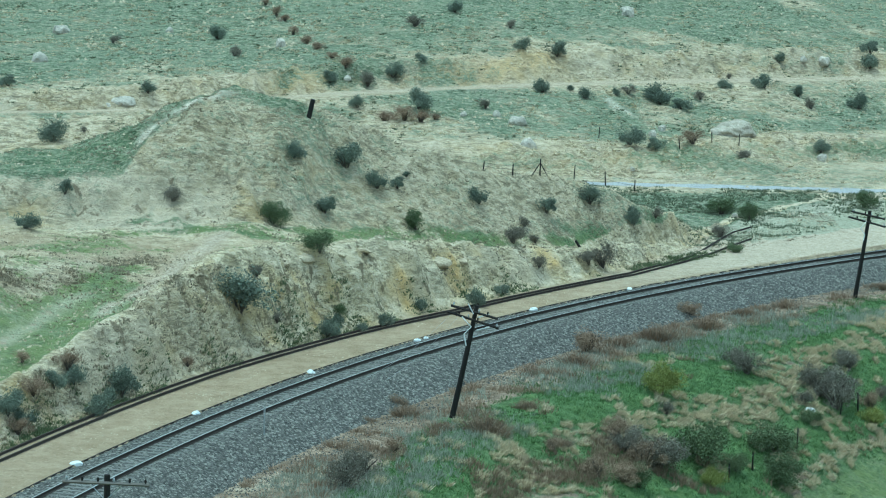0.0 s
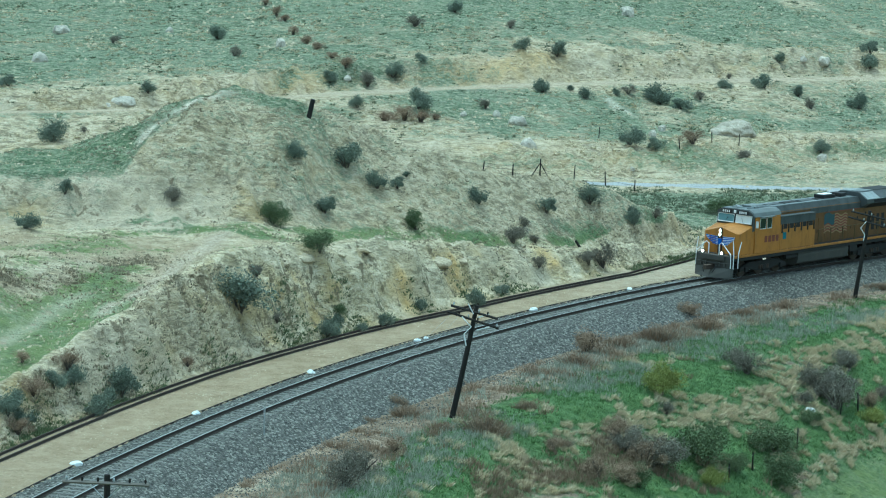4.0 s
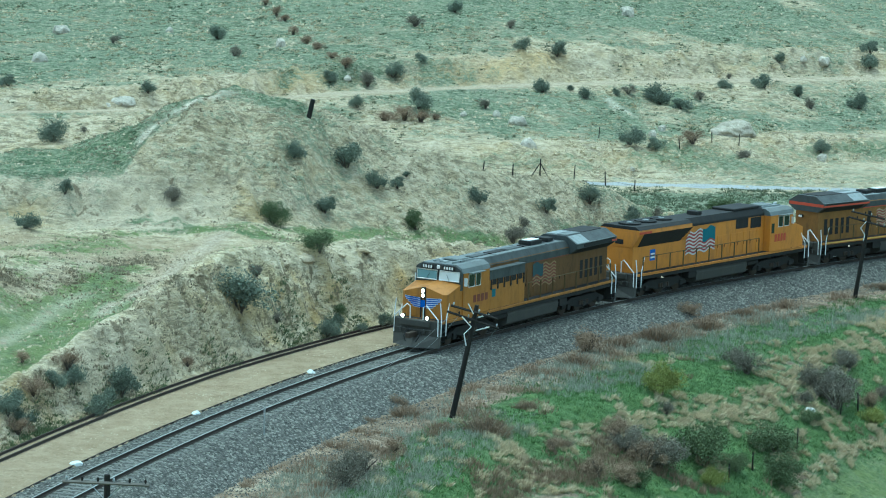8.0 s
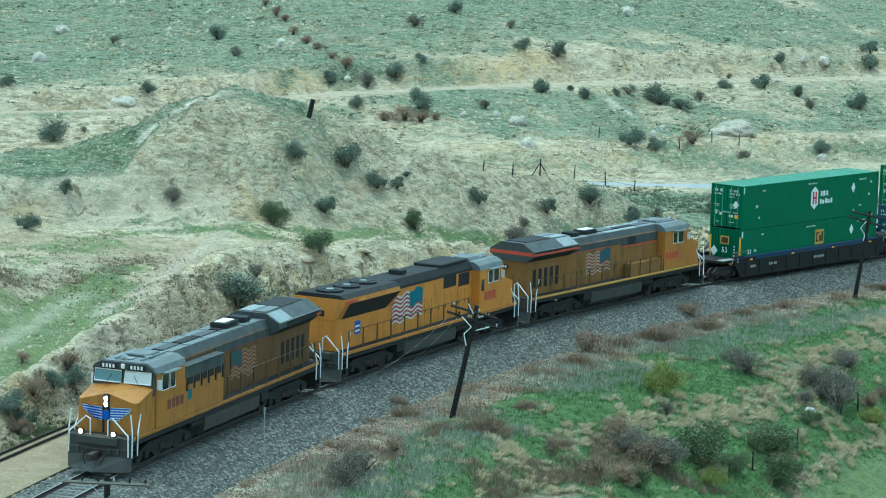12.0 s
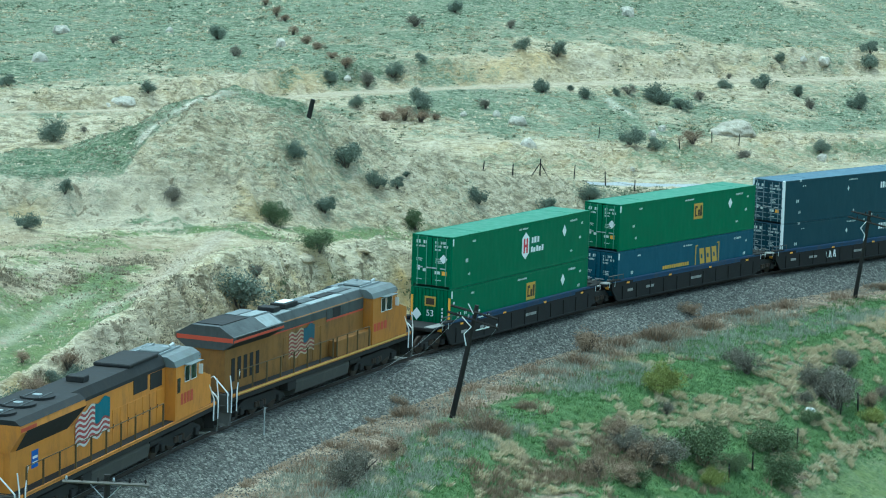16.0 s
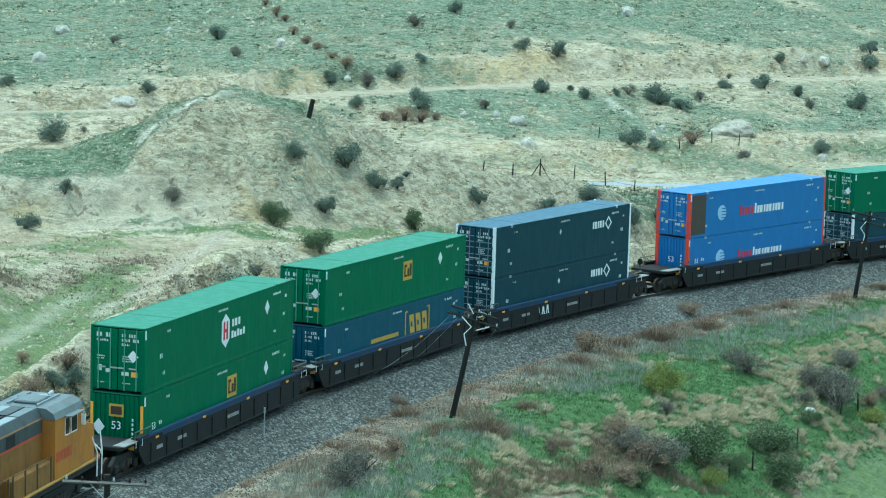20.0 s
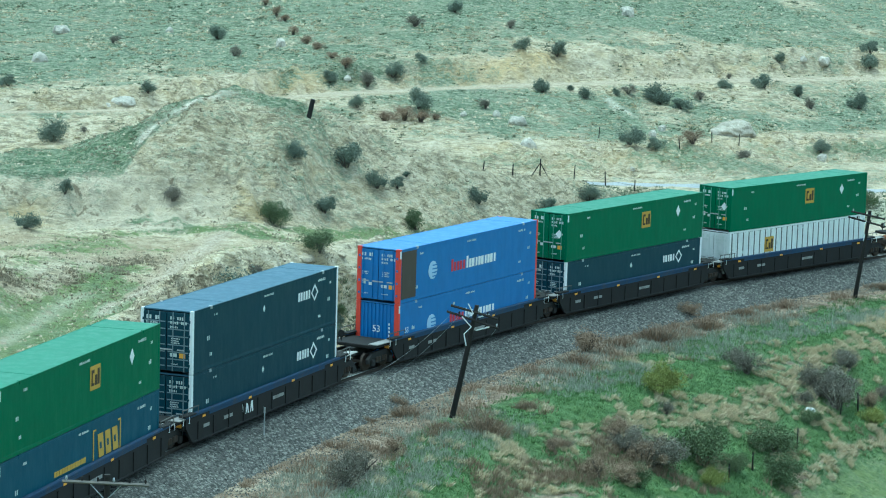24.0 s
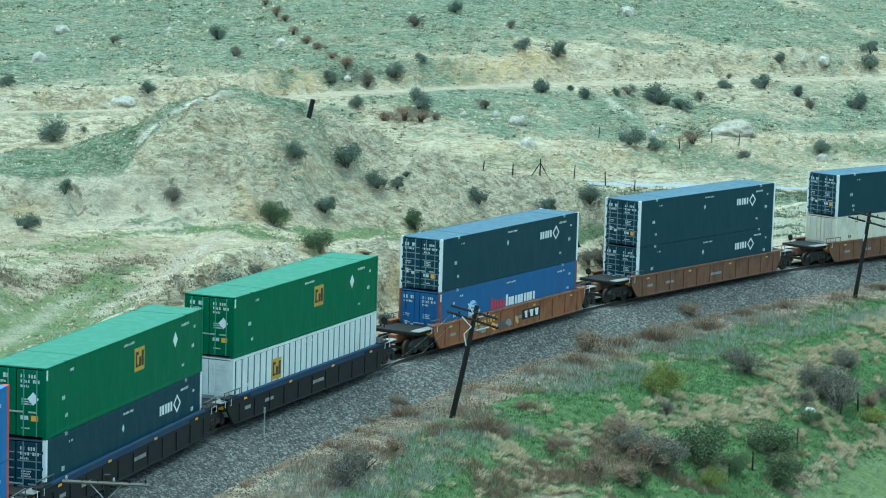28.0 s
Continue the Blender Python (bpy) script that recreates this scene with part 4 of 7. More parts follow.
def build_posts():
    posts = []
    for i, (x, y, h) in enumerate(POSTS + NEAR_POSTS):
        lean = (i * 37 % 7 - 3) * 1.5
        root = thing("fence_post", "thin dark weathered fence post", "post", "fence posts", m=pose(x, y, ground_z(x, y), lean, -lean * 0.7, i * 20))
        part("stake", tube(bmesh.new(), [(0, 0, -0.3), (0, 0, h * 0.5), (0.01, 0, h)], [0.05, 0.045, 0.04], 6), POLE_WOOD, root)
        part("wire_staple", cube(0.035, 0.065, -0.02, 0.02, h * 0.78, h * 0.82), GALV, root)
        posts.append((x, y, h))
        if i == 2:
            for d in (-1, 1):
                part("brace", tube(bmesh.new(), [(0, 0, h * 0.75), (d * 0.75, 0.1, -0.12)], 0.03, 5), POLE_WOOD, root)
    fence = thing("wire_fence", "sagging strand of rusty fence wire", "fence")
    for run in ((0, 1, 2), (3, 4, 5), (6, 7, 8, 9), (11, 10, 14, 13)):
        for f in (0.5, 0.85):
            for a, b in zip(run, run[1:]):
                p, q = posts[a], posts[b]
                pts = []
                for k in range(7):
                    u = k / 6
                    x, y = p[0] + (q[0] - p[0]) * u, p[1] + (q[1] - p[1]) * u
                    za, zb = ground_z(p[0], p[1]) + p[2] * f, ground_z(q[0], q[1]) + q[2] * f
                    pts.append((x, y, max(za + (zb - za) * u - 0.25 * u * (1 - u), ground_z(x, y) + 0.05)))
                part("strand", tube(bmesh.new(), pts, 0.008, 4), RAIL_RUST, fence)
    x, y = -8.7, 166.6
    stump = thing("pole_stump", "black leaning stump of an old pole on the mound", "post", m=pose(x, y, ground_z(x, y), 0, 12, 0))
    part("stake", tube(bmesh.new(), [(0, 0, -0.3), (0, 0, 0.5), (0, 0, 1.15)], [0.16, 0.155, 0.15], 10), POLE_WOOD, stump)
    part("cap", tube(bmesh.new(), [(0, 0, 1.15), (0, 0, 1.17)], [0.13, 0.12], 10), ARM_WOOD, stump)
    x, y = -8.1, 121.4
    sign = thing("marker_post", "thin grey steel marker post in the ballast", "post", m=pose(x, y, ground_z(x, y), 0, 0, 20))
    part("stake", tube(bmesh.new(), [(0, 0, -0.3), (0, 0, 1.5)], 0.03, 6), GALV, sign)
    part("plate", cube(-0.045, 0.045, -0.012, 0.012, 1.22, 1.5, 0.004), GALV, sign)
    x, y = 9.2, 174.3
    old = thing("fallen_post", "short tilted stump of a broken post", "post", m=pose(x, y, ground_z(x, y), 0, -34, 0))
    part("stake", tube(bmesh.new(), [(0, 0, -0.3), (0, 0, 0.75)], [0.09, 0.08], 8), POLE_WOOD, old)


build_posts()


def build_pole(x, y, tall, lean, s, arms, wires, conduits=()):
    """A derelict line pole; its arms stand square to the track."""
    h = float(line_xy(s)[2])
    root = thing("telegraph_pole", "dark creosoted leaning telegraph pole with broken wires" if lean else "dark creosoted telegraph pole with crossarm",
                 "utility pole", "telegraph poles", m=pose(x, y, ground_z(x, y), 0, lean, 0))
    part("pole", tube(bmesh.new(), [(0, 0, -0.8), (0.02, 0, tall * 0.5), (0, 0, tall)], [0.15, 0.13, 0.11], 12), POLE_WOOD, root)
    out = Vector((-math.sin(h), math.cos(h), 0))
    along = Vector((math.cos(h), math.sin(h), 0))
    for k, (drop, half, tilt) in enumerate(arms):
        c = Vector((0, 0, tall - drop)) - along * 0.13
        a, b = c + out * half + Vector((0, 0, tilt)), c - out * half - Vector((0, 0, tilt))
        arm = part("crossarm", tube(bmesh.new(), [a, b], 0.062, 4), ARM_WOOD if lean == 0 else POLE_WOOD, root)
        for j in range(6):
            if (k + j) % 4 == 1 and lean:
                continue
            u = (j + 0.25) / 5.5
            p = a + (b - a) * u
            part("insulator", tube(bmesh.new(), [p + Vector((0, 0, 0.04)), p + Vector((0, 0, 0.12)), p + Vector((0, 0, 0.2))], [0.02, 0.05, 0.03], 7),
                 GALV if (j + k) % 3 == 0 else POLE_WOOD, arm)
        for d in (-1, 1) if lean == 0 else ():
            foot = Vector((0, 0, tall - drop - 0.62)) - along * 0.14
            part("brace", tube(bmesh.new(), [c + out * d * 0.62 + Vector((0, 0, d * tilt * 0.5)), foot], 0.016, 4), GALV, root, "bare galvanised brace")
    for p, q, r in wires:
        pts = [Vector(p).lerp(Vector(q), k / 10) - Vector((0, 0, r * 4 * (k / 10) * (1 - k / 10))) for k in range(11)]
        part("wire", tube(bmesh.new(), pts, 0.0055, 4), GALV, root, "thin slack dangling wire")
    for pts in conduits:
        part("bent_conduit", tube(bmesh.new(), pts, 0.035, 6), WHITE_PIPE, root, "bent white conduit")
    return root


build_pole(0.7, 130.3, 5.85, 10.6, 32, [(0.35, 1.3, 0.0), (0.75, 1.45, 0.05)],
           [((-1.2, 0.3, 5.0), (-4.6, 1.0, 0.9), 0.35), ((-0.8, 0.3, 5.0), (-3.6, 2.4, 0.7), 0.3), ((1.2, -0.4, 5.0), (0.2, -0.8, 3.4), 0.1),
            ], [[(-0.61, -0.15, 5.15), (-0.05, -0.15, 4.74), (-0.33, -0.15, 4.31), (-0.1, -0.15, 3.76)], [(-0.44, -0.15, 5.85), (-0.08, -0.15, 5.4)], [(0.17, -0.15, 5.27), (0.69, -0.15, 5.57)], [(0.2, -0.15, 4.61), (0.83, -0.15, 4.93)]])
build_pole(27.3, 173.1, 5.9, 6.9, 84, [(0.3, 1.3, 0.0), (0.75, 1.45, 0.05)],
           [((1.3, 0.3, 5.0), (5.0, 3.0, 3.0), 0.5)], [[(-0.15, -0.2, 5.2), (-0.45, -0.2, 4.7), (-0.1, -0.15, 4.3), (-0.12, -0.15, 3.9)]])
build_pole(-11.5, 90.6, 4.64 - ground_z(-11.5, 90.6), 0.0, -12, [(0.28, 1.6, -0.05)], [])


# ---------------------------------------------------------------- small growth and loose stones
def scatter(name, rs, x, y, size, tall, blades, mat, label, category, wide=0.25, lean=0.5, droop=0.0):
    """Tufts of narrow blades, one mesh of loose growth."""
    k = len(x)
    z = ground_z(x, y) - 0.03
    a = rs.uniform(0, 2 * np.pi, (k, blades))
    r = size[:, None] * rs.uniform(0, 0.5, (k, blades))
    bx, by = x[:, None] + np.cos(a) * r, y[:, None] + np.sin(a) * r
    h = tall[:, None] * rs.uniform(0.55, 1.1, (k, blades))
    w = size[:, None] * wide * rs.uniform(0.5, 1.0, (k, blades))
    t = rs.uniform(0, 2 * np.pi, (k, blades))
    lx, ly = np.cos(a) * h * lean * rs.uniform(0.2, 1, (k, blades)), np.sin(a) * h * lean * rs.uniform(0.2, 1, (k, blades))
    if droop:
        bend = np.interp(to_line(x, y)[0], S_ALL, H_ALL)[:, None]
        lx, ly = lx + np.sin(bend) * droop, ly - np.cos(bend) * droop
    zz = np.broadcast_to(z[:, None], bx.shape)
    v = np.stack([np.stack([bx - np.cos(t) * w, by - np.sin(t) * w, zz], -1), np.stack([bx + np.cos(t) * w, by + np.sin(t) * w, zz], -1),
                  np.stack([bx + lx, by + ly, zz + h], -1)], 2).reshape(-1, 3).astype(np.float32)
    n = k * blades
    me = bpy.data.meshes.new(name)
    me.vertices.add(n * 3)
    me.vertices.foreach_set("co", v.ravel())
    me.loops.add(n * 3)
    me.loops.foreach_set("vertex_index", np.arange(n * 3, dtype=np.int32))
    me.polygons.add(n)
    me.polygons.foreach_set("loop_start", np.arange(0, n * 3, 3, dtype=np.int32))
    me.polygons.foreach_set("loop_total", np.full(n, 3, dtype=np.int32))
    me.update(calc_edges=True)
    return tagged(put(name, me, mat), label, category, kind="stuff")


def pebbles(name, rs, x, y, z, size, mat, label, category):
    """Loose angular stones, one mesh."""
    k = len(x)
    base = np.array([(1, 0, 0), (-0.5, 0.87, 0), (-0.5, -0.87, 0), (0.2, 0.1, 0.8), (-0.3, -0.2, 0.6)])
    tri = np.array([(0, 1, 3), (1, 4, 3), (1, 2, 4), (2, 0, 3), (2, 3, 4)])
    a = rs.uniform(0, 2 * np.pi, k)
    c, s_ = np.cos(a)[:, None], np.sin(a)[:, None]
    j = base[None] * rs.uniform(0.6, 1.3, (k, 5, 3)) * size[:, None, None]
    v = np.stack([x[:, None] + j[..., 0] * c - j[..., 1] * s_, y[:, None] + j[..., 0] * s_ + j[..., 1] * c, z[:, None] + j[..., 2] - 0.15 * size[:, None]], -1)
    f = (tri[None] + 5 * np.arange(k)[:, None, None]).reshape(-1, 3)
    me = bpy.data.meshes.new(name)
    me.vertices.add(k * 5)
    me.vertices.foreach_set("co", v.reshape(-1).astype(np.float32))
    me.loops.add(f.size)
    me.loops.foreach_set("vertex_index", f.ravel().astype(np.int32))
    me.polygons.add(len(f))
    me.polygons.foreach_set("loop_start", np.arange(0, f.size, 3, dtype=np.int32))
    me.polygons.foreach_set("loop_total", np.full(len(f), 3, dtype=np.int32))
    me.update(calc_edges=True)
    return tagged(put(name, me, mat), label, category, kind="stuff")


def along_line(rs, k, s0, s1, n0, n1):
    s, n = rs.uniform(s0, s1, k), rs.uniform(n0, n1, k)
    x, y, _ = line_xy(s, n)
    return x, y, s, n


def grow():
    rs = np.random.RandomState(21)
    x, y, s, n = along_line(rs, 62000, -6, 108, -30, -5.4)
    keep = fbm(x / 5, y / 5, 3) + 0.2 + 0.4 * ramp(n, -13, -9) - 0.8 * lawn(x, y) - 2.0 * ramp(n + 1.6 * ramp(s, 27, 15), -7.6, -6.4) > rs.uniform(-0.6, 0.5, len(x))
    x, y = x[keep], y[keep]
    scatter("spring_grass", rs, x, y, rs.uniform(0.2, 0.5, len(x)), rs.uniform(0.08, 0.24, len(x)), 7, GRASS_LUSH,
            "lush green spring grass on the verge", "grass", 0.07, 0.8)
    # straw clumps that hang down the slope
    x, y, s, n = along_line(rs, 15000, -6, 112, -30, -7.5)
    keep = 1.05 * straw_zone(x, y) + 0.02 + 0.75 * fbm(x / 0.9 + 2, y / 0.9, 2) - 0.6 * lawn(x, y) > rs.uniform(0.30, 0.9, len(x))
    cx, cy, cs = x[keep], y[keep], s[keep]
    bend = np.interp(cs, S_ALL, H_ALL)
    k = 13
    u, v = rs.uniform(0, 1, (len(cx), k)), rs.normal(0, 0.07, (len(cx), k))
    reach = rs.uniform(0.12, 0.42, (len(cx), 1))
    dx, dy = np.sin(bend)[:, None], -np.cos(bend)[:, None]
    x = (cx[:, None] + dx * u * reach - dy * v).ravel()
    y = (cy[:, None] + dy * u * reach + dx * v).ravel()
    scatter("straw_grass", rs, x, y, rs.uniform(0.14, 0.34, len(x)), rs.uniform(0.16, 0.34, len(x)), 5, GRASS_DRY,
            "straw-coloured dry grass clumps hanging down the slope", "grass", 0.15, 0.7, 0.16)
    x, y, s, n = along_line(rs, 9000, -2, 100, -11.5, -5.4)
    keep = fbm(x / 4 + 31, y / 4, 3) > rs.uniform(-0.35, 0.9, len(x))
    x, y = x[keep], y[keep]
    scatter("silver_grass", rs, x, y, rs.uniform(0.3, 0.6, len(x)), rs.uniform(0.2, 0.45, len(x)), 9, GRASS_PALE,
            "tall silvery dead grass along the ballast", "grass", 0.06, 0.7)
    x, y, s, n = along_line(rs, 9000, -2, 104, -8.4, -4.5)
    keep = fbm(x / 1.7 + 77, y / 1.7, 3) > rs.uniform(0.1, 1.0, len(x))
    x, y = x[keep], y[keep]
    scatter("russet_weeds", rs, x, y, rs.uniform(0.3, 0.6, len(x)), rs.uniform(0.2, 0.5, len(x)), 9, LEAF_RUST,
            "russet dried weeds at the ballast foot", "weeds", 0.07, 0.8)
    # slopes beyond the line
    x, y = rs.uniform(-34, 30, 70000), rs.uniform(112, 205, 70000)
    s, n = to_line(x, y)
    on_lane = (n > bank_base(s) + 0.5 + 0.62 * lane_level(s)) & (n < bank_base(s) + 12) & (s < 46)
    keep = (n > 7.2) & (fbm(x / 6, y / 6, 3) - 0.5 * on_lane > rs.uniform(-0.7, 0.7, len(x)))
    x, y = x[keep], y[keep]
    scatter("dry_scrub", rs, x, y, rs.uniform(0.15, 0.5, len(x)), rs.uniform(0.05, 0.16, len(x)), 6, BANK_SCRUB,
            "low grey-brown scrub on the mound and bank", "scrub", 0.16, 1.2)
    u = rs.uniform(0, 1, 1500)
    x = np.interp(u, [0, 0.25, 0.5, 0.75, 1], [-23.4, -21.4, -19.6, -17.9, -16.4]) + rs.normal(0, 0.9, 1500)
    y = np.interp(u, [0, 0.25, 0.5, 0.75, 1], [135.0, 137.3, 139.5, 142.1, 144.3]) + rs.normal(0, 0.9, 1500)
    keep = fbm(x / 1.5, y / 1.5, 2) > rs.uniform(-0.5, 0.6, len(x))
    x, y = x[keep], y[keep]
    scatter("slope_scrub", rs, x, y, rs.uniform(0.2, 0.45, len(x)), rs.uniform(0.08, 0.2, len(x)), 8, BANK_SCRUB,
            "grey-brown scrub on the slope above the lane", "scrub", 0.12, 1.0)
    x, y = rs.uniform(-34, 30, 16000), rs.uniform(112, 205, 16000)
    s, n = to_line(x, y)
    keep = (n > 8.5) & (fbm(x / 5 + 40, y / 5, 3) > rs.uniform(-0.5, 0.8, len(x)))
    x, y = x[keep], y[keep]
    scatter("straw_tufts", rs, x, y, rs.uniform(0.15, 0.4, len(x)), rs.uniform(0.08, 0.24, len(x)), 6, GRASS_DRY,
            "straw-coloured tufts on the mound and bank", "grass", 0.12, 1.2)
    x, y = rs.uniform(-50, 60, 15000), rs.uniform(214, 330, 15000)
    q = hill_q(x, y)
    keep = (q > 18) & (np.abs(q - 42) > 2) & (fbm(x / 3, y / 3, 3) > rs.uniform(-0.2, 0.8, len(x)))
    x, y = x[keep], y[keep]
    scatter("hill_scrub", rs, x, y, rs.uniform(0.3, 0.9, len(x)), rs.uniform(0.08, 0.22, len(x)), 9, HILL_SCRUB,
            "low green-grey scrub over the far hillside", "scrub", 0.2, 1.4)
    x, y = rs.uniform(-50, 60, 46000), rs.uniform(214, 330, 46000)
    q = hill_q(x, y)
    keep = (q > 7) & (np.abs(q - 42) > 2) & (fbm(x / 2.5 + 13, y / 2.5, 3) > rs.uniform(-0.3, 0.8, len(x)))
    x, y = x[keep], y[keep]
    scatter("hill_straw", rs, x, y, rs.uniform(0.3, 0.8, len(x)), rs.uniform(0.08, 0.2, len(x)), 8, GRASS_DRY,
            "dry pale grass over the far hillside", "grass", 0.2, 1.4)
    x, y, s, n = along_line(rs, 5600, -8, 44, 6.4, 11.5)
    keep = (fbm(x / 3 + 3, y / 3, 3) + 0.5 * ramp(s, 44, 26) > rs.uniform(-0.2, 1.0, len(x))) & (n < bank_base(s) + 0.4 + 0.62 * lane_level(s))
    x, y = x[keep], y[keep]
    scatter("bank_scrub", rs, x, y, rs.uniform(0.15, 0.45, len(x)), rs.uniform(0.1, 0.3, len(x)), 8, BANK_SCRUB,
            "brown dry scrub clinging to the cut bank", "scrub", 0.12, 1.0)
    x, y, s, n = along_line(rs, 12000, -10, 88, 5.9, 8.0)
    keep = fbm(x / 3 + 63, y / 3, 3) + 0.5 * ramp(s, 26, 8) - 0.5 * ramp(n, 6.8, 7.8) > rs.uniform(-0.4, 0.9, len(x))
    x, y = x[keep], y[keep]
    scatter("bank_foot_weeds", rs, x, y, rs.uniform(0.15, 0.4, len(x)), rs.uniform(0.1, 0.3, len(x)), 8, LEAF_GREEN,
            "dark weeds along the foot of the cut bank", "weeds", 0.12, 0.9)
    x, y = rs.uniform(2, 40, 9000), rs.uniform(188, 216, 9000)
    s, n = to_line(x, y)
    keep = (n > 9) & (hill_q(x, y) < 1.8) & (fbm(x / 4 + 21, y / 4, 3) > rs.uniform(-0.6, 0.7, len(x)))
    x, y = x[keep], y[keep]
    scatter("roadside_weeds", rs, x, y, rs.uniform(0.3, 0.8, len(x)), rs.uniform(0.1, 0.24, len(x)), 9, HILL_SCRUB,
            "green weeds between the road and the line", "weeds", 0.12, 0.9)
    # loose stones
    x, y = rs.uniform(-48, 56, 9000), rs.uniform(216, 320, 9000)
    keep = (np.abs(hill_q(x, y) - 42) > 2) & (fbm(x / 4 + 9, y / 4, 3) > rs.uniform(-0.1, 1.0, len(x)))
    x, y = x[keep], y[keep]
    pebbles("hill_stones", rs, x, y, ground_z(x, y), rs.uniform(0.1, 0.42, len(x)) ** 1.3, CRAG, "pale loose stones strewn over the hillside", "stones")
    x, y = rs.uniform(-34, 26, 5200), rs.uniform(112, 195, 5200)
    s, n = to_line(x, y)
    x, y = x[n > 6.6], y[n > 6.6]
    pebbles("bank_rubble", rs, x, y, ground_z(x, y), rs.uniform(0.04, 0.16, len(x)), CRAG, "pale rubble on the cut bank and mound", "stones")
    x, y, s, n = along_line(rs, 16000, -8, 112, -4.6, 2.2)
    ok = np.abs(np.abs(n) - 0.755) > 0.14
    x, y, n = x[ok], y[ok], n[ok]
    pebbles("ballast_stones", rs, x, y, ballast_z(n), rs.uniform(0.03, 0.075, len(x)), BALLAST, "loose grey ballast stones", "stones")

    x, y, s, n = along_line(rs, 15000, -8, 112, -7.2, -4.3)
    keep = ramp(n, -7.0, -4.6) + 0.4 * fbm(x / 2 + 5, y / 2, 2) > rs.uniform(0.1, 1.1, len(x))
    x, y = x[keep], y[keep]
    pebbles("verge_gravel", rs, x, y, ground_z(x, y), rs.uniform(0.03, 0.09, len(x)), BALLAST, "spilled grey gravel on the brown verge", "stones")
    x, y, s, n = along_line(rs, 26000, 10, 60, -22, -9)
    keep = near_path(x, y, [(2.3, 119.7), (4.8, 123.0), (7.3, 124.9), (9.9, 131.6), (11.9, 130.2)], 1.5) + 0.6 * fbm(x / 1.4 + 6, y / 1.4, 2) > rs.uniform(0.35, 1.2, len(x))
    x, y = x[keep], y[keep]
    scatter("brown_brush", rs, x, y, rs.uniform(0.2, 0.5, len(x)), rs.uniform(0.2, 0.45, len(x)), 8, LEAF_RUST,
            "brown dried brush among the green grass", "weeds", 0.09, 0.8)
    x, y, s, n = along_line(rs, 9000, -8, 112, -6.8, -4.3)
    scatter("verge_litter", rs, x, y, rs.uniform(0.15, 0.4, len(x)), rs.uniform(0.04, 0.12, len(x)), 6, LEAF_RUST,
            "flattened russet litter along the ballast foot", "weeds", 0.1, 1.6)
    x, y, s, n = along_line(rs, 2600, -12, 96, 2.3, 5.6)
    keep = fbm(x / 3 + 8, y / 3, 3) > rs.uniform(-0.2, 1.0, len(x))
    x, y = x[keep], y[keep]
    pebbles("strip_stones", rs, x, y, ground_z(x, y), rs.uniform(0.03, 0.09, len(x)), CRAG, "small stones on the sandy strip", "stones")


grow()

# ---------------------------------------------------------------- the train
# vehicles: x forwards (the way the train runs), y towards the inside of the curve, z up from the rail head
TIMES = [0.5 * k for k in range(56)] + [27.6, 27.7, 27.8, 27.9, 28.0]
MOVING = []


def gone(t):
    """Metres the train has moved on since the fifteenth second."""
    d = t - 15.0
    return 8.678 * d - 0.00316 * d * d + float(np.interp(t, [27.8, 27.9, 28.0], [0.0, 10.7, 23.9]))


def car_pose(s, half):
    """Pose of a vehicle whose trucks stand half a wheelbase before and behind s."""
    x0, y0, _ = line_xy(s - half)
    x1, y1, _ = line_xy(s + half)
    return pose(float(x0 + x1) / 2, float(y0 + y1) / 2, 0, 0, 0, math.degrees(math.atan2(y0 - y1, x0 - x1)))


def ride(ob, s15, half, local=None):
    local = local or Matrix()
    walk(ob, [(t, car_pose(s15 - gone(t), half) @ local) for t in TIMES])


ARMOUR = painted("armour_yellow", (0.54, 0.215, 0.028), 0.42, 0, 0.55)
ARMOUR_FADED = painted("grimy_armour_yellow", (0.36, 0.155, 0.022), 0.45, 0, 0.75, dirt_colour=(0.10, 0.06, 0.03))
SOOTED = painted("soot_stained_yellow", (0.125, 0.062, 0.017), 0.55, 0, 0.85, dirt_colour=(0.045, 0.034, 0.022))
SOILED = painted("soiled_yellow", (0.335, 0.15, 0.024), 0.5, 0, 0.8, dirt_colour=(0.09, 0.055, 0.028))
SMOKED = painted("smoke_stained_yellow", (0.225, 0.108, 0.023), 0.52, 0, 0.9, dirt_colour=(0.06, 0.048, 0.03))
ARMOUR_DUSTY = painted("dusty_armour_yellow", (0.4, 0.163, 0.021), 0.48, 0, 0.75)
ROOF_GREY = painted("roof_grey", (0.058, 0.064, 0.063), 0.5, 0, 0.6, dirt_colour=(0.02, 0.02, 0.02))
CAB_GREY = painted("cab_roof_grey", (0.13, 0.145, 0.142), 0.42, 0, 0.5)
ROOF_PALE = painted("pale_roof_panel", (0.25, 0.275, 0.272), 0.4, 0, 0.6)
SOOT = painted("sooty_black", (0.018, 0.018, 0.018), 0.7, 0, 0.4)
UNDER = painted("underframe_black", (0.022, 0.021, 0.019), 0.85, 0, 0.6, dirt_colour=(0.05, 0.044, 0.036))
DUSTY = painted("dusty_underframe", (0.065, 0.062, 0.054), 0.9, 0, 0.6, dirt_colour=(0.12, 0.105, 0.08))
SCUFFED = painted("scuffed_plough_steel", (0.1, 0.096, 0.086), 0.75, 0.1, 0.7, dirt_colour=(0.05, 0.045, 0.04))
STRIPE_RED = painted("red_stripe", (0.43, 0.065, 0.03), 0.45, 0, 0.3)
STRIPE_YELLOW = painted("sill_yellow", (0.6, 0.4, 0.1), 0.5, 0, 0.3)
RAIL_WHITE = painted("white_handrail", (0.80, 0.80, 0.78), 0.5, 0, 0.15)
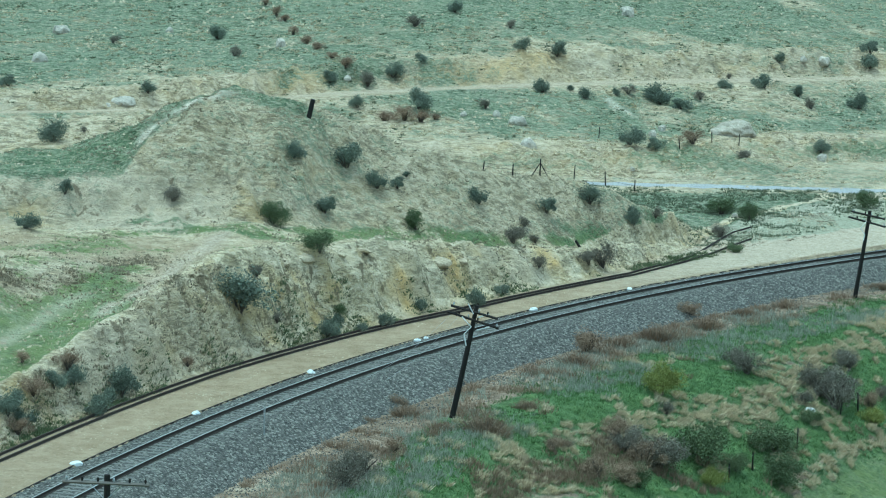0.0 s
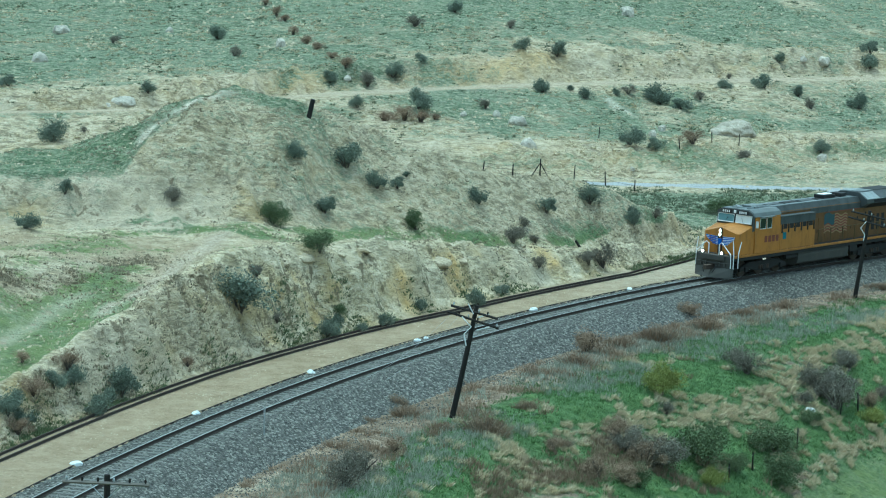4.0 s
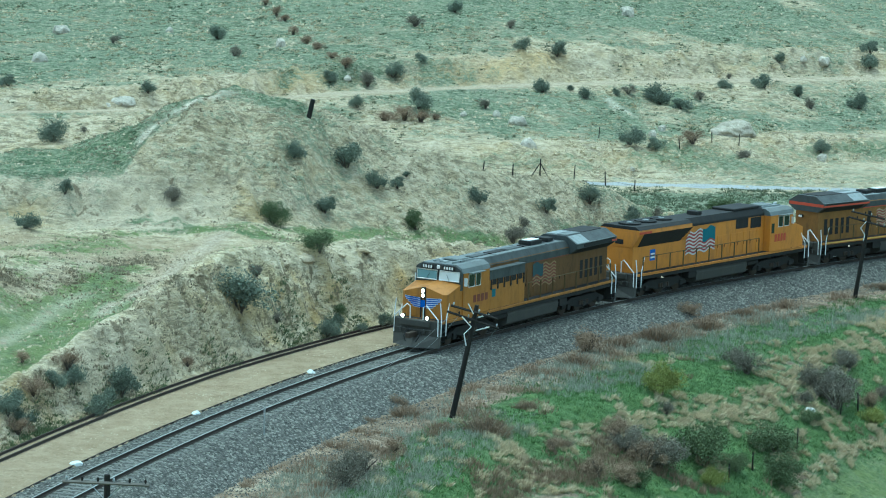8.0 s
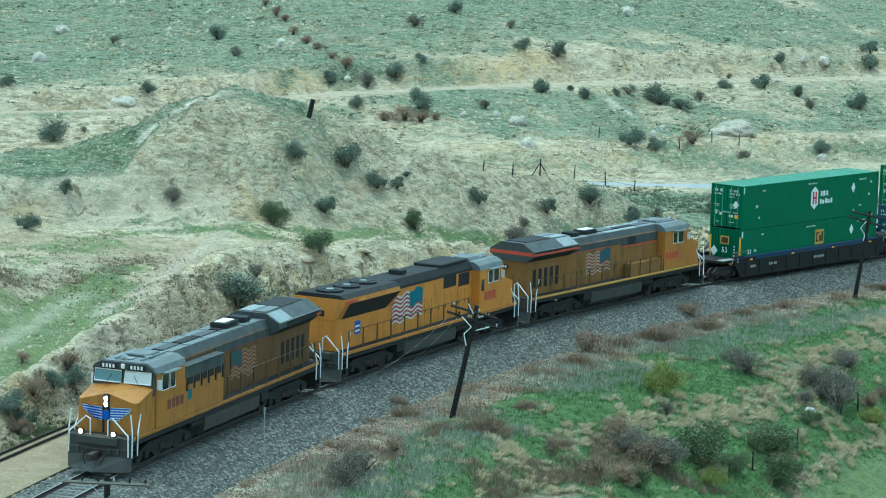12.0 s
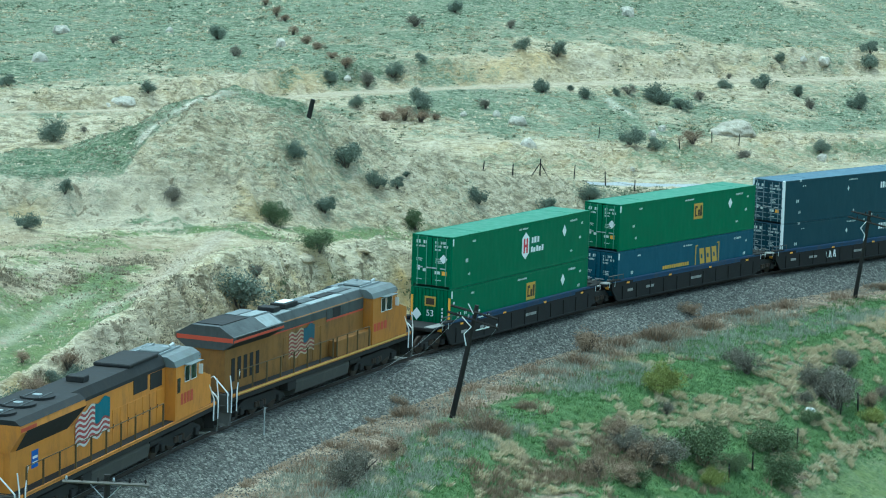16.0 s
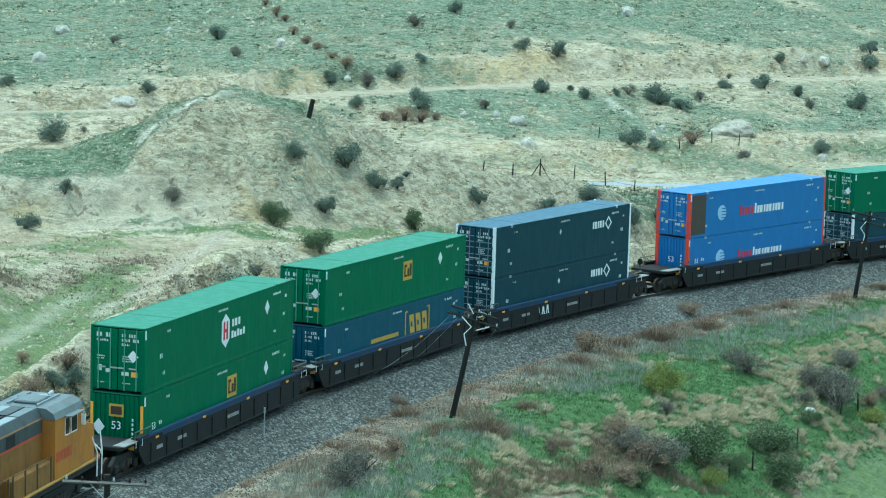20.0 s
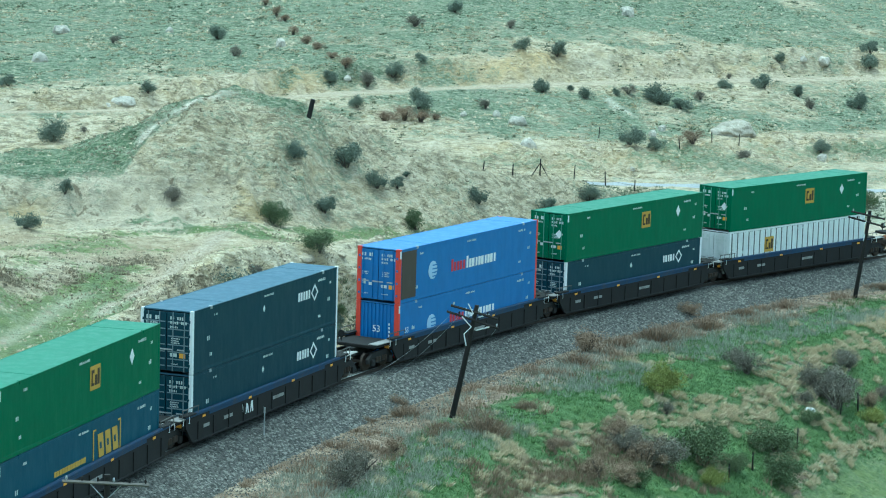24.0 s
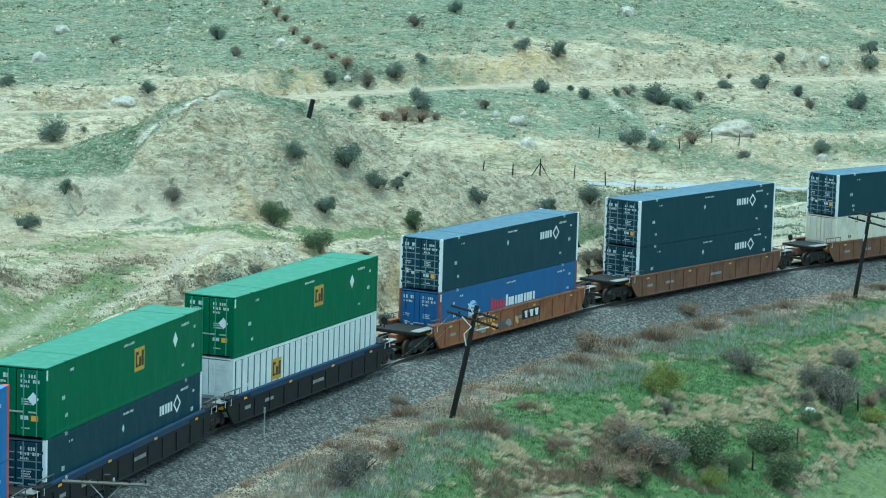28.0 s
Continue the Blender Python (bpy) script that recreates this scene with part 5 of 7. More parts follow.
RAIL_DARK = painted("dark_handrail", (0.10, 0.07, 0.03), 0.6, 0, 0.2)
WING_BLUE = painted("wing_blue", (0.02, 0.10, 0.45), 0.4, 0, 0.1)
FLAG_BLUE = painted("flag_blue", (0.025, 0.13, 0.17), 0.5, 0, 0.2)
FLAG_WHITE = painted("flag_white", (0.6, 0.56, 0.52), 0.5, 0, 0.3)
FLAG_RED = painted("flag_red", (0.3, 0.055, 0.055), 0.5, 0, 0.3)
FLAG = (FLAG_RED, FLAG_WHITE, FLAG_BLUE)
DULL_FLAG = (painted("grimy_flag_red", (0.16, 0.05, 0.03), 0.6, 0, 0.5), painted("grimy_flag_white", (0.26, 0.17, 0.08), 0.6, 0, 0.6), painted("grimy_flag_blue", (0.035, 0.07, 0.08), 0.6, 0, 0.5))
DUSTY_FLAG = (painted("dusty_flag_red", (0.24, 0.06, 0.045), 0.6, 0, 0.5), painted("dusty_flag_white", (0.42, 0.33, 0.22), 0.6, 0, 0.6), painted("dusty_flag_blue", (0.035, 0.09, 0.12), 0.6, 0, 0.5))
WHITE = painted("white_paint", (0.80, 0.80, 0.78), 0.5, 0, 0.2)
STEEL_WORN = painted("worn_wheel_steel", (0.075, 0.058, 0.045), 0.65, 0.5, 0.4)
GLASS, _t, _b = material("cab_glass", 0.06)
_b.inputs["Base Color"].default_value = (0.012, 0.02, 0.022, 1)
# windshield panes: the sky's reflection is given as white and teal base colour
SKY_PANE, _t, _b = material("white_sky_pane", 0.12)
_b.inputs["Base Color"].default_value = (0.70, 0.72, 0.70, 1)
TEAL_SKY_PANE, _t, _b = material("teal_sky_pane", 0.08)
_b.inputs["Base Color"].default_value = (0.16, 0.27, 0.29, 1)
LIT, _t, _b = material("headlight_lens", 0.2)
_b.inputs["Base Color"].default_value = (1, 0.93, 0.8, 1)
_b.inputs["Emission Color"].default_value = (1, 0.86, 0.66, 1)
_b.inputs["Emission Strength"].default_value = 7.0


def wheel_pair(name, r, parent, x):
    """Two wheels on their axle, a part that turns."""
    bm = bmesh.new()
    tube(bm, [(0, -0.9, 0), (0, 0.9, 0)], 0.09, 10)
    ax = part(name, bm, STEEL_WORN, parent, smooth=False)
    ax.location = (x, 0, r)
    for d in (-1, 1):
        b = bmesh.new()
        ys = [(0.685, r + 0.025), (0.72, r), (0.80, r), (0.815, r * 0.82), (0.775, r * 0.74), (0.775, r * 0.34), (0.83, r * 0.3), (0.83, 0.02)]
        tube(b, [(0, d * y, 0) for y, _ in ys], [q for _, q in ys], 20)
        for k in range(3):
            a = k * 2.094
            tube(b, [(math.cos(a) * r * 0.55, d * 0.77, math.sin(a) * r * 0.55), (math.cos(a) * r * 0.55, d * 0.79, math.sin(a) * r * 0.55)], 0.05, 8)
        part("wheel", b, STEEL_WORN, ax)
    return ax


def truck(parent, x, axles, r, long, mat):
    """A wheel truck: side frames, bolster, journals and springs."""
    base = part("truck", cube(-0.35, 0.35, -1.05, 1.05, 0.50, 0.82, 0.04), mat, parent)
    base.location = (x, 0, 0)
    for d in (-1, 1):
        y0, y1 = sorted((d * 0.98, d * 1.16))
        b = bmesh.new()
        prism(b, [(-long, 0.42), (-long, 0.66), (-long * 0.62, 0.98), (long * 0.62, 0.98), (long, 0.66), (long, 0.42), (long * 0.55, 0.52), (long * 0.3, 0.36),
                  (-long * 0.3, 0.36), (-long * 0.55, 0.52)], "y", y0, y1)
        part("side_frame", b, mat, base)
        for a in axles:
            part("journal_box", cube(a - 0.17, a + 0.17, min(d * 1.1, d * 1.28), max(d * 1.1, d * 1.28), r - 0.17, r + 0.17, 0.03), mat, base)
        for a in (-0.45, -0.2, 0.2, 0.45):
            part("spring", tube(bmesh.new(), [(a, d * 1.19, 0.46), (a, d * 1.19, 0.72)], 0.085, 8), STEEL_WORN, base)
    for a in axles:
        SPINNING.append((wheel_pair("wheelset", r, base, a), a, r))
    return base


SPINNING = []


def stairs(parent, x, side, way):
    y0, y1 = sorted((side * 1.02, side * 1.5))
    for k in range(4):
        z = 0.42 + 0.3 * k
        part("step", cube(x - 0.16, x + 0.16, y0, y1, z, z + 0.045), UNDER, parent)
    for d in (-0.2, 0.2):
        part("step_side", cube(x + d - 0.015, x + d + 0.015, y0, y1, 0.38, 1.6), UNDER, parent)
    for d, top in ((-0.26, 2.5), (0.26, 2.62)):
        part("grab_rail", tube(bmesh.new(), [(x + d, side * 1.5, 0.75), (x + d, side * 1.52, 1.75), (x + d - way * 0.42 * (d * way < 0), side * 1.42, top)], 0.034, 6),
             RAIL_WHITE, parent, "white grab rail")


def railing(parent, xs, side, mat, z0=1.6, tall=1.02):
    for x in xs:
        part("stanchion", tube(bmesh.new(), [(x, side * 1.47, z0), (x, side * 1.47, z0 + tall)], 0.045, 5), mat, parent)
    part("handrail", tube(bmesh.new(), [(xs[0], side * 1.47, z0 + tall), (xs[-1], side * 1.47, z0 + tall)], 0.024, 5), mat, parent)


def flag_decal(parent, x0, x1, z0, z1, y, side, canton_at_front, red, white, blue):
    """Waving striped flag painted on the hood side."""
    flag = part("flag_panel", cube(x0, x1, min(y, y + side * 0.006), max(y, y + side * 0.006), z0, z1), red, parent, "faded waving flag decal")
    me = flag.data
    n, rows = 30, 13
    wav = lambda u: 0.065 * (z1 - z0) * math.sin(u * 17.0) + 0.12 * (z1 - z0) * (u - 0.5)
    # the panel follows the wave
    bm = bmesh.new()
    for k in range(n):
        u0, u1 = k / n, (k + 1) / n
        a = [bm.verts.new((x0 + (x1 - x0) * u, y + side * 0.006, z + wav(u))) for u, z in ((u0, z0), (u1, z0), (u1, z1), (u0, z1))]
        bm.faces.new(a)
    bm.to_mesh(me)
    bm.free()
    for r in range(0, rows, 2):
        bm = bmesh.new()
        za, zb = z0 + (z1 - z0) * r / rows, z0 + (z1 - z0) * (r + 0.95) / rows
        for k in range(n):
            u0, u1 = k / n, (k + 1) / n
            bm.faces.new([bm.verts.new((x0 + (x1 - x0) * u, y + side * 0.012, z + wav(u))) for u, z in ((u0, za), (u1, za), (u1, zb), (u0, zb))])
        part("stripe", bm, white, flag)
    bm = bmesh.new()
    lo, hi = (0.56, 1.0) if canton_at_front else (0.0, 0.44)
    for k in range(10):
        u0, u1 = lo + (hi - lo) * k / 10, lo + (hi - lo) * (k + 1) / 10
        bm.faces.new([bm.verts.new((x0 + (x1 - x0) * u, y + side * 0.018, z + wav(u))) for u, z in
                      ((u0, z0 + 0.45 * (z1 - z0)), (u1, z0 + 0.45 * (z1 - z0)), (u1, z1 + 0.04), (u0, z1 + 0.04))])
    part("canton", bm, blue, flag)


def bars(parent, x, y, z, wide, tall, count, mat, side, name="mark_bar"):
    """A row of plain bars that stands for small writing on a side."""
    for k in range(count):
        a = x + wide * k / count
        part(name, cube(a, a + wide / count * 0.72, min(y, y + side * 0.008), max(y, y + side * 0.008), z, z + tall), mat, parent)


def cab(parent, paint, roof, back, front, front_paint, window_x):
    """Wide cab with sloped roof edges, split windshield and side windows."""
    prof = [(-1.5, 1.6), (1.5, 1.6), (1.5, 3.72), (1.18, 4.34), (0.75, 4.58), (-0.75, 4.58), (-1.18, 4.34), (-1.5, 3.72)]
    shell = part("cab", prism(bmesh.new(), [(y, min(z, 3.72)) for y, z in prof[:3]] + [(-1.5, 3.72)], "x", back, front - 0.28), paint, parent)
    part("cab_roof", prism(bmesh.new(), [(-1.53, 3.723), (1.53, 3.723), (1.42, 3.95), (1.08, 4.12), (-1.08, 4.12), (-1.42, 3.95)], "x", back - 0.05, front - 0.16), roof, parent)
    # front bulkhead, slightly raked
    b = bmesh.new()
    lo, hi = front, front - 0.22
    pts = [(lo, -1.46, 2.9), (lo, 1.46, 2.9), (lo - 0.08, 1.46, 3.7), (hi, 1.2, 4.05), (hi, -1.2, 4.05), (lo - 0.08, -1.46, 3.7)]
    f = [b.verts.new(p) for p in pts]
    g = [b.verts.new((front - 0.4, p[1], p[2])) for p in pts]
    b.faces.new(f)
    b.faces.new(g[::-1])
    for i in range(6):
        b.faces.new((f[i], g[i], g[(i + 1) % 6], f[(i + 1) % 6]))
    bulk = part("bulkhead", b, front_paint, parent)
    for d in (-1, 1):
        y0, y1 = sorted((d * 0.08, d * 1.36))
        b = bmesh.new()
        q = [(front + 0.0, y0, 3.32), (front + 0.0, y1, 3.32), (front - 0.07, y1, 3.78), (front - 0.07, y0, 3.78)]
        o = [b.verts.new(p) for p in q]
        b.faces.new(o)
        r = bmesh.ops.extrude_face_region(b, geom=list(b.faces))
        bmesh.ops.translate(b, verts=[v for v in r["geom"] if isinstance(v, bmesh.types.BMVert)], vec=(-0.03, 0, 0))
        part("windshield", b, SKY_PANE if d > 0 and front_paint is ROOF_GREY else TEAL_SKY_PANE, bulk, "windshield pane with pale sky reflection in its colour")
        part("windshield_frame", tube(bmesh.new(), [(p[0] + 0.012, p[1], p[2]) for p in q + q[:1]], 0.03, 4), RAIL_WHITE, bulk)
        part("wiper", tube(bmesh.new(), [(front + 0.04, d * 0.75, 3.3), (front - 0.01, d * 0.55, 3.62)], 0.012, 4), SOOT, bulk)
        board = part("number_board", cube(front - 0.2, front + 0.04, min(d * 0.28, d * 1.08), max(d * 0.28, d * 1.08), 3.82, 4.06, 0.02), SOOT, parent)
        for k in range(4):
            yy = d * (0.43 + 0.165 * k)
            part("digit_bar", cube(front + 0.041, front + 0.047, yy - 0.048, yy + 0.048, 3.87, 4.01), WHITE, board)
        # side windows and door
        ys = d * 1.503
        for x0, x1 in window_x:
            pane = part("side_window", cube(x0, x1, min(ys, ys + d * 0.012), max(ys, ys + d * 0.012), 3.0, 3.62), GLASS, shell)
            part("window_frame", tube(bmesh.new(), [(x0, ys + d * 0.015, 3.0), (x1, ys + d * 0.015, 3.0), (x1, ys + d * 0.015, 3.62), (x0, ys + d * 0.015, 3.62), (x0, ys + d * 0.015, 3.0)], 0.022, 4),
                 RAIL_WHITE, shell)
        part("sun_visor", cube(window_x[0][0] - 0.1, window_x[-1][1] + 0.1, min(ys, ys + d * 0.32), max(ys, ys + d * 0.32), 3.70, 3.73), roof, shell)
        part("mirror", cube(front - 0.35, front - 0.32, min(ys, ys + d * 0.2), max(ys, ys + d * 0.2), 3.1, 3.5), RAIL_WHITE, shell)
    part("brow", prism(bmesh.new(), [(-1.5, 3.8), (1.5, 3.8), (1.4, 3.93), (1.05, 4.1), (-1.05, 4.1), (-1.4, 3.93)], "x", front - 0.3, front - 0.03), ROOF_GREY, parent)
    part("cab_lamp", cube(front - 0.1, front + 0.03, -0.09, 0.09, 3.86, 4.04, 0.02), WHITE, parent, "white lamp between the number boards")
    for y in (-0.62, 0.62):
        part("roof_rail", cube(back + 0.2, front - 0.5, y - 0.03, y + 0.03, 4.12, 4.2), ROOF_PALE, parent)
    part("antenna_plate", cube(front - 1.0, front - 0.6, -0.45, 0.1, 4.12, 4.17, 0.01), ROOF_PALE, parent)
    part("air_conditioner", cube(back + 0.5, back + 1.7, -0.5, 0.5, 4.12, 4.24, 0.04), roof, parent)
    part("horn", tube(bmesh.new(), [(front - 0.9, -0.3, 4.2), (front - 0.5, -0.3, 4.22)], [0.05, 0.09], 8), GALV, parent)
    part("antenna", cube(front - 1.6, front - 1.2, 0.35, 0.75, 4.12, 4.21, 0.02), CAB_GREY, parent)
    return shell


def nose(parent, paint, back, front, lit, wings):
    """Broad safety nose, its top folded along the middle and rising to the windshield."""
    b = bmesh.new()
    w, c = 1.44, 0.16
    ring = [(back, -w), (front - c, -w), (front, -w + 0.2), (front, 0.0), (front, w - 0.2), (front - c, w), (back, w)]
    rise = [3.02, 2.66, 2.66, 2.92, 2.66, 2.66, 3.02]
    low = [b.verts.new((x, y, 1.6)) for x, y in ring]
    top = [b.verts.new((x - (0.06 if 0 < i < 6 else 0), y, z)) for i, ((x, y), z) in enumerate(zip(ring, rise))]
    crown = b.verts.new((back, 0, 3.1))
    for i in range(6):
        b.faces.new((low[i], low[i + 1], top[i + 1], top[i]))
    b.faces.new((low[6], low[0], top[0], crown, top[6]))
    b.faces.new(low[::-1])
    b.faces.new((top[0], top[1], top[2], top[3], crown))
    b.faces.new((crown, top[3], top[4], top[5], top[6]))
    shell = part("nose", b, paint, parent)
    box_ = part("headlight_housing", cube(front - 0.35, front + 0.045, -0.13, 0.13, 2.42, 2.9, 0.03), SOOT, shell, "black headlight housing")
    for z in (2.56, 2.75):
        part("headlight", tube(bmesh.new(), [(front + 0.045, 0, z), (front + 0.07, 0, z)], 0.088, 14), LIT if lit else GALV, box_, "lit headlight" if lit else "")
    part("nose_door", cube(front - 0.01, front + 0.012, -0.9, -0.35, 1.65, 2.55, 0.01), paint, shell)
    part("brake_pipe", cube(front, front + 0.05, -0.16, -0.08, 1.62, 2.5), SOOT, shell)
    part("brake_pipe", cube(front, front + 0.05, 0.08, 0.16, 1.62, 2.5), SOOT, shell)
    if wings:
        for d in (-1, 1):
            for k in range(5):
                z, y0, y1 = 2.43 - 0.088 * k, d * 0.2, d * (1.24 - 0.15 * k - (0.08 if k == 0 else 0))
                for off, grow_, mt, nm in ((0.012, 0.018, WHITE, "wing_edge"), (0.02, 0.0, WING_BLUE, "wing_bar")):
                    b = bmesh.new()
                    o = [b.verts.new(p) for p in ((front + off, y0, z - 0.045 - grow_), (front + off, y1 + d * grow_, z - 0.005 - grow_),
                                                  (front + off, y1 + d * grow_, z + 0.045 + grow_), (front + off, y0, z + 0.01 + grow_))]
                    b.faces.new(o)
                    part(nm, b, mt, shell)
        part("shield", cube(front + 0.052, front + 0.06, -0.15, 0.15, 2.05, 2.36, 0.002), WING_BLUE, shell)
    return shell


def ends(parent, lit):
    """Pilot plough, couplers, end platforms, hoses and ditch lights at both ends."""
    for d in (-1, 1):
        b = bmesh.new()
        f = d * 10.3 + (0.35 if d > 0 else 0.0)
        pts = [(f, -1.45, 0.14), (f + d * 0.55, 0, 0.12), (f, 1.45, 0.14), (f - d * 0.1, 1.5, 0.80), (f + d * 0.12, 0, 0.72), (f - d * 0.1, -1.5, 0.80)]
        o = [b.verts.new(p) for p in pts]
        i = [b.verts.new((f - d * 0.25, p[1], p[2])) for p in pts]
        b.faces.new((o[0], o[1], o[4], o[5]))
        b.faces.new((o[1], o[2], o[3], o[4]))
        b.faces.new(i)
        for k in range(6):
            b.faces.new((o[k], i[k], i[(k + 1) % 6], o[(k + 1) % 6]))
        part("plough", b, SCUFFED, parent, "scuffed grey snowplough pilot")
        part("pilot_plate", cube(min(f - d * 0.3, f - d * 0.02), max(f - d * 0.3, f - d * 0.02), -1.46, 1.46, 0.74, 1.585, 0.02), DUSTY, parent)
        for y in (-0.95, -0.55, 0.55, 0.95):
            part("tow_eye", cube(min(f, f + d * 0.09), max(f, f + d * 0.09), y - 0.05, y + 0.05, 0.86, 1.12, 0.01), SCUFFED, parent)
        part("cut_lever", tube(bmesh.new(), [(f + d * 0.1, -1.35, 1.12), (f + d * 0.16, 0, 1.06), (f + d * 0.1, 1.35, 1.12)], 0.02, 5), SCUFFED, parent)
        part("anticlimber", cube(min(f, f + d * 0.18), max(f, f + d * 0.18), -0.95, 0.95, 1.25, 1.60, 0.03), DUSTY, parent)
        c = f + d * (0.9 if d > 0 else 1.1)
        part("coupler", cube(min(f, c), max(f, c), -0.14, 0.14, 0.68, 0.98, 0.04), STEEL_WORN, parent)
        for y in (-0.5, 0.45):
            part("air_hose", tube(bmesh.new(), [(f + d * 0.2, y, 1.0), (f + d * 0.42, y, 0.7), (f + d * 0.5, y * 0.7, 0.45)], 0.035, 6), SOOT, parent)
        for s in (-1, 1):
            if lit and d > 0:
                lamp = part("ditch_light", cube(f - 0.02, f + 0.14, s * 0.78 - 0.12, s * 0.78 + 0.12, 1.64, 1.88, 0.03), UNDER, parent)
                part("lens", tube(bmesh.new(), [(f + 0.14, s * 0.78, 1.76), (f + 0.16, s * 0.78, 1.76)], 0.1, 12), LIT, lamp, "lit ditch light")
            stairs(parent, f - d * 0.45, s, d)
            part("end_rail", tube(bmesh.new(), [(f - d * 0.05, s * 0.42, 1.62), (f - d * 0.05, s * 0.42, 2.3), (f - d * 0.05, s * 0.62, 2.42), (f - d * 0.02, s * 1.4, 1.7), (f, s * 1.42, 0.8)], 0.034, 6),
                 RAIL_WHITE, parent, "white end handrail")


def raised(root, build, dx, dz, *args):
    """Build a group of parts, set forward and stretched upwards from the deck."""
    before = set(root.children)
    made = build(root, *args)
    for ob in root.children:
        if ob not in before:
            ob.matrix_basis = Matrix.Translation((dx, 0, 1.6)) @ Matrix.Diagonal((1, 1, dz, 1)) @ Matrix.Translation((0, 0, -1.6))
    return made


def running_gear(parent, paint, stripe):
    part("frame", cube(-10.05, 10.35, -1.46, 1.46, 1.2, 1.42, 0.02), UNDER, parent)
    part("deck", cube(-10.05, 10.35, -1.48, 1.48, 1.422, 1.585, 0.02), paint, parent)
    part("walkway", cube(-10.0, 10.3, -1.44, 1.44, 1.587, 1.602), SOOT, parent)
    for d in (-1, 1):
        part("sill_stripe", cube(-9.6, 9.6, min(d * 1.482, d * 1.49), max(d * 1.482, d * 1.49), 1.49, 1.56), stripe, parent)
    b = bmesh.new()
    prism(b, [(-1.3, 1.22), (1.3, 1.22), (1.38, 1.0), (1.3, 0.5), (0.95, 0.3), (-0.95, 0.3), (-1.3, 0.5), (-1.38, 1.0)], "x", -3.1, 2.9)
    part("fuel_tank", b, DUSTY, parent)
    for d in (-1, 1):
        part("air_tank", tube(bmesh.new(), [(3.0, d * 1.2, 1.0), (4.3, d * 1.2, 1.0)], 0.17, 10), UNDER, parent)
        part("battery_box", cube(-4.1, -3.2, min(d * 0.9, d * 1.42), max(d * 0.9, d * 1.42), 0.75, 1.2, 0.02), UNDER, parent)
    for x in (-6.6, 6.6):
        truck(parent, x, (-1.95, 0.0, 1.95), 0.53, 2.6, UNDER)


def radiator_wing(parent, paint, x0, x1, dark_end):
    """Overhanging cooler housing at the tail of the hood."""
    side = [(-1.52, 3.98), (-1.0, 3.62), (1.0, 3.62), (1.52, 3.98), (1.5, 4.26), (0.75, 4.7), (-0.75, 4.7), (-1.5, 4.26)]
    body = part("radiator_housing", prism(bmesh.new(), side, "x", x0, x1), paint, parent)
    for d in (-1, 1):
        part("radiator_screen", cube(x0 + 0.3, x1 - 0.9, min(d * 1.521, d * 1.53), max(d * 1.521, d * 1.53), 4.0, 4.24), SOOT, body)
        b = bmesh.new()
        o = [b.verts.new(p) for p in ((x0 + 0.2, d * 1.02, 3.60), (x1 - 0.5, d * 1.02, 3.60), (x1 - 0.5, d * 1.5, 3.95), (x0 + 0.2, d * 1.5, 3.95))]
        b.faces.new(o)
        part("intake_grille", b, SOOT, body)
    part("stripe", cube(x0 - 0.012, x0 - 0.004, -1.48, 1.48, 4.0, 4.2), STRIPE_RED, body, "red stripe across the tail")
    for d in (-1, 1):
        part("stripe", cube(x0, x1 - (0 if not dark_end else x1 - x0 - 0.6), min(d * 1.532, d * 1.54), max(d * 1.532, d * 1.54), 4.0, 4.12), STRIPE_RED, body)
    part("fan_grille", cube(x0 + 0.4, x0 + 3.0, -0.7, 0.7, 4.702, 4.74, 0.01), SOOT, body)
    part("roof_panel", cube(x0 + 3.2, x1 - 0.2, -0.7, -0.05, 4.702, 4.75, 0.01), ROOF_PALE, body)
    part("roof_panel", cube(x0 + 3.2, x1 - 0.2, 0.05, 0.7, 4.702, 4.75, 0.01), CAB_GREY, body)
    for d in (-1, 1):
        bm = bmesh.new()
        bm.faces.new([bm.verts.new(p) for p in ((x1 - 1.7, d * 1.47, 4.285), (x1 - 0.15, d * 1.47, 4.285), (x1 - 0.15, d * 0.8, 4.678), (x1 - 1.7, d * 0.8, 4.678))])
        part("slope_panel", bm, ROOF_PALE, body)
        part("eave", cube(x0, x1, min(d * 1.49, d * 1.55), max(d * 1.49, d * 1.55), 4.235, 4.285, 0.01), CAB_GREY, body)
    return body


def hood_doors(parent, x0, x1, count, y, paint, z0=1.7, z1=3.3):
    w = (x1 - x0) / count
    for d in (-1, 1):
        for k in range(count):
            a = x0 + k * w
            dr = part("hood_door", cube(a + 0.03, a + w - 0.03, min(d * y, d * (y + 0.02)), max(d * y, d * (y + 0.02)), z0, z1, 0.006), paint, parent)
            part("door_latch", cube(a + 0.07, a + 0.11, min(d * (y + 0.021), d * (y + 0.04)), max(d * (y + 0.021), d * (y + 0.04)), z0 + 0.6, z0 + 0.8), SOOT, dr)


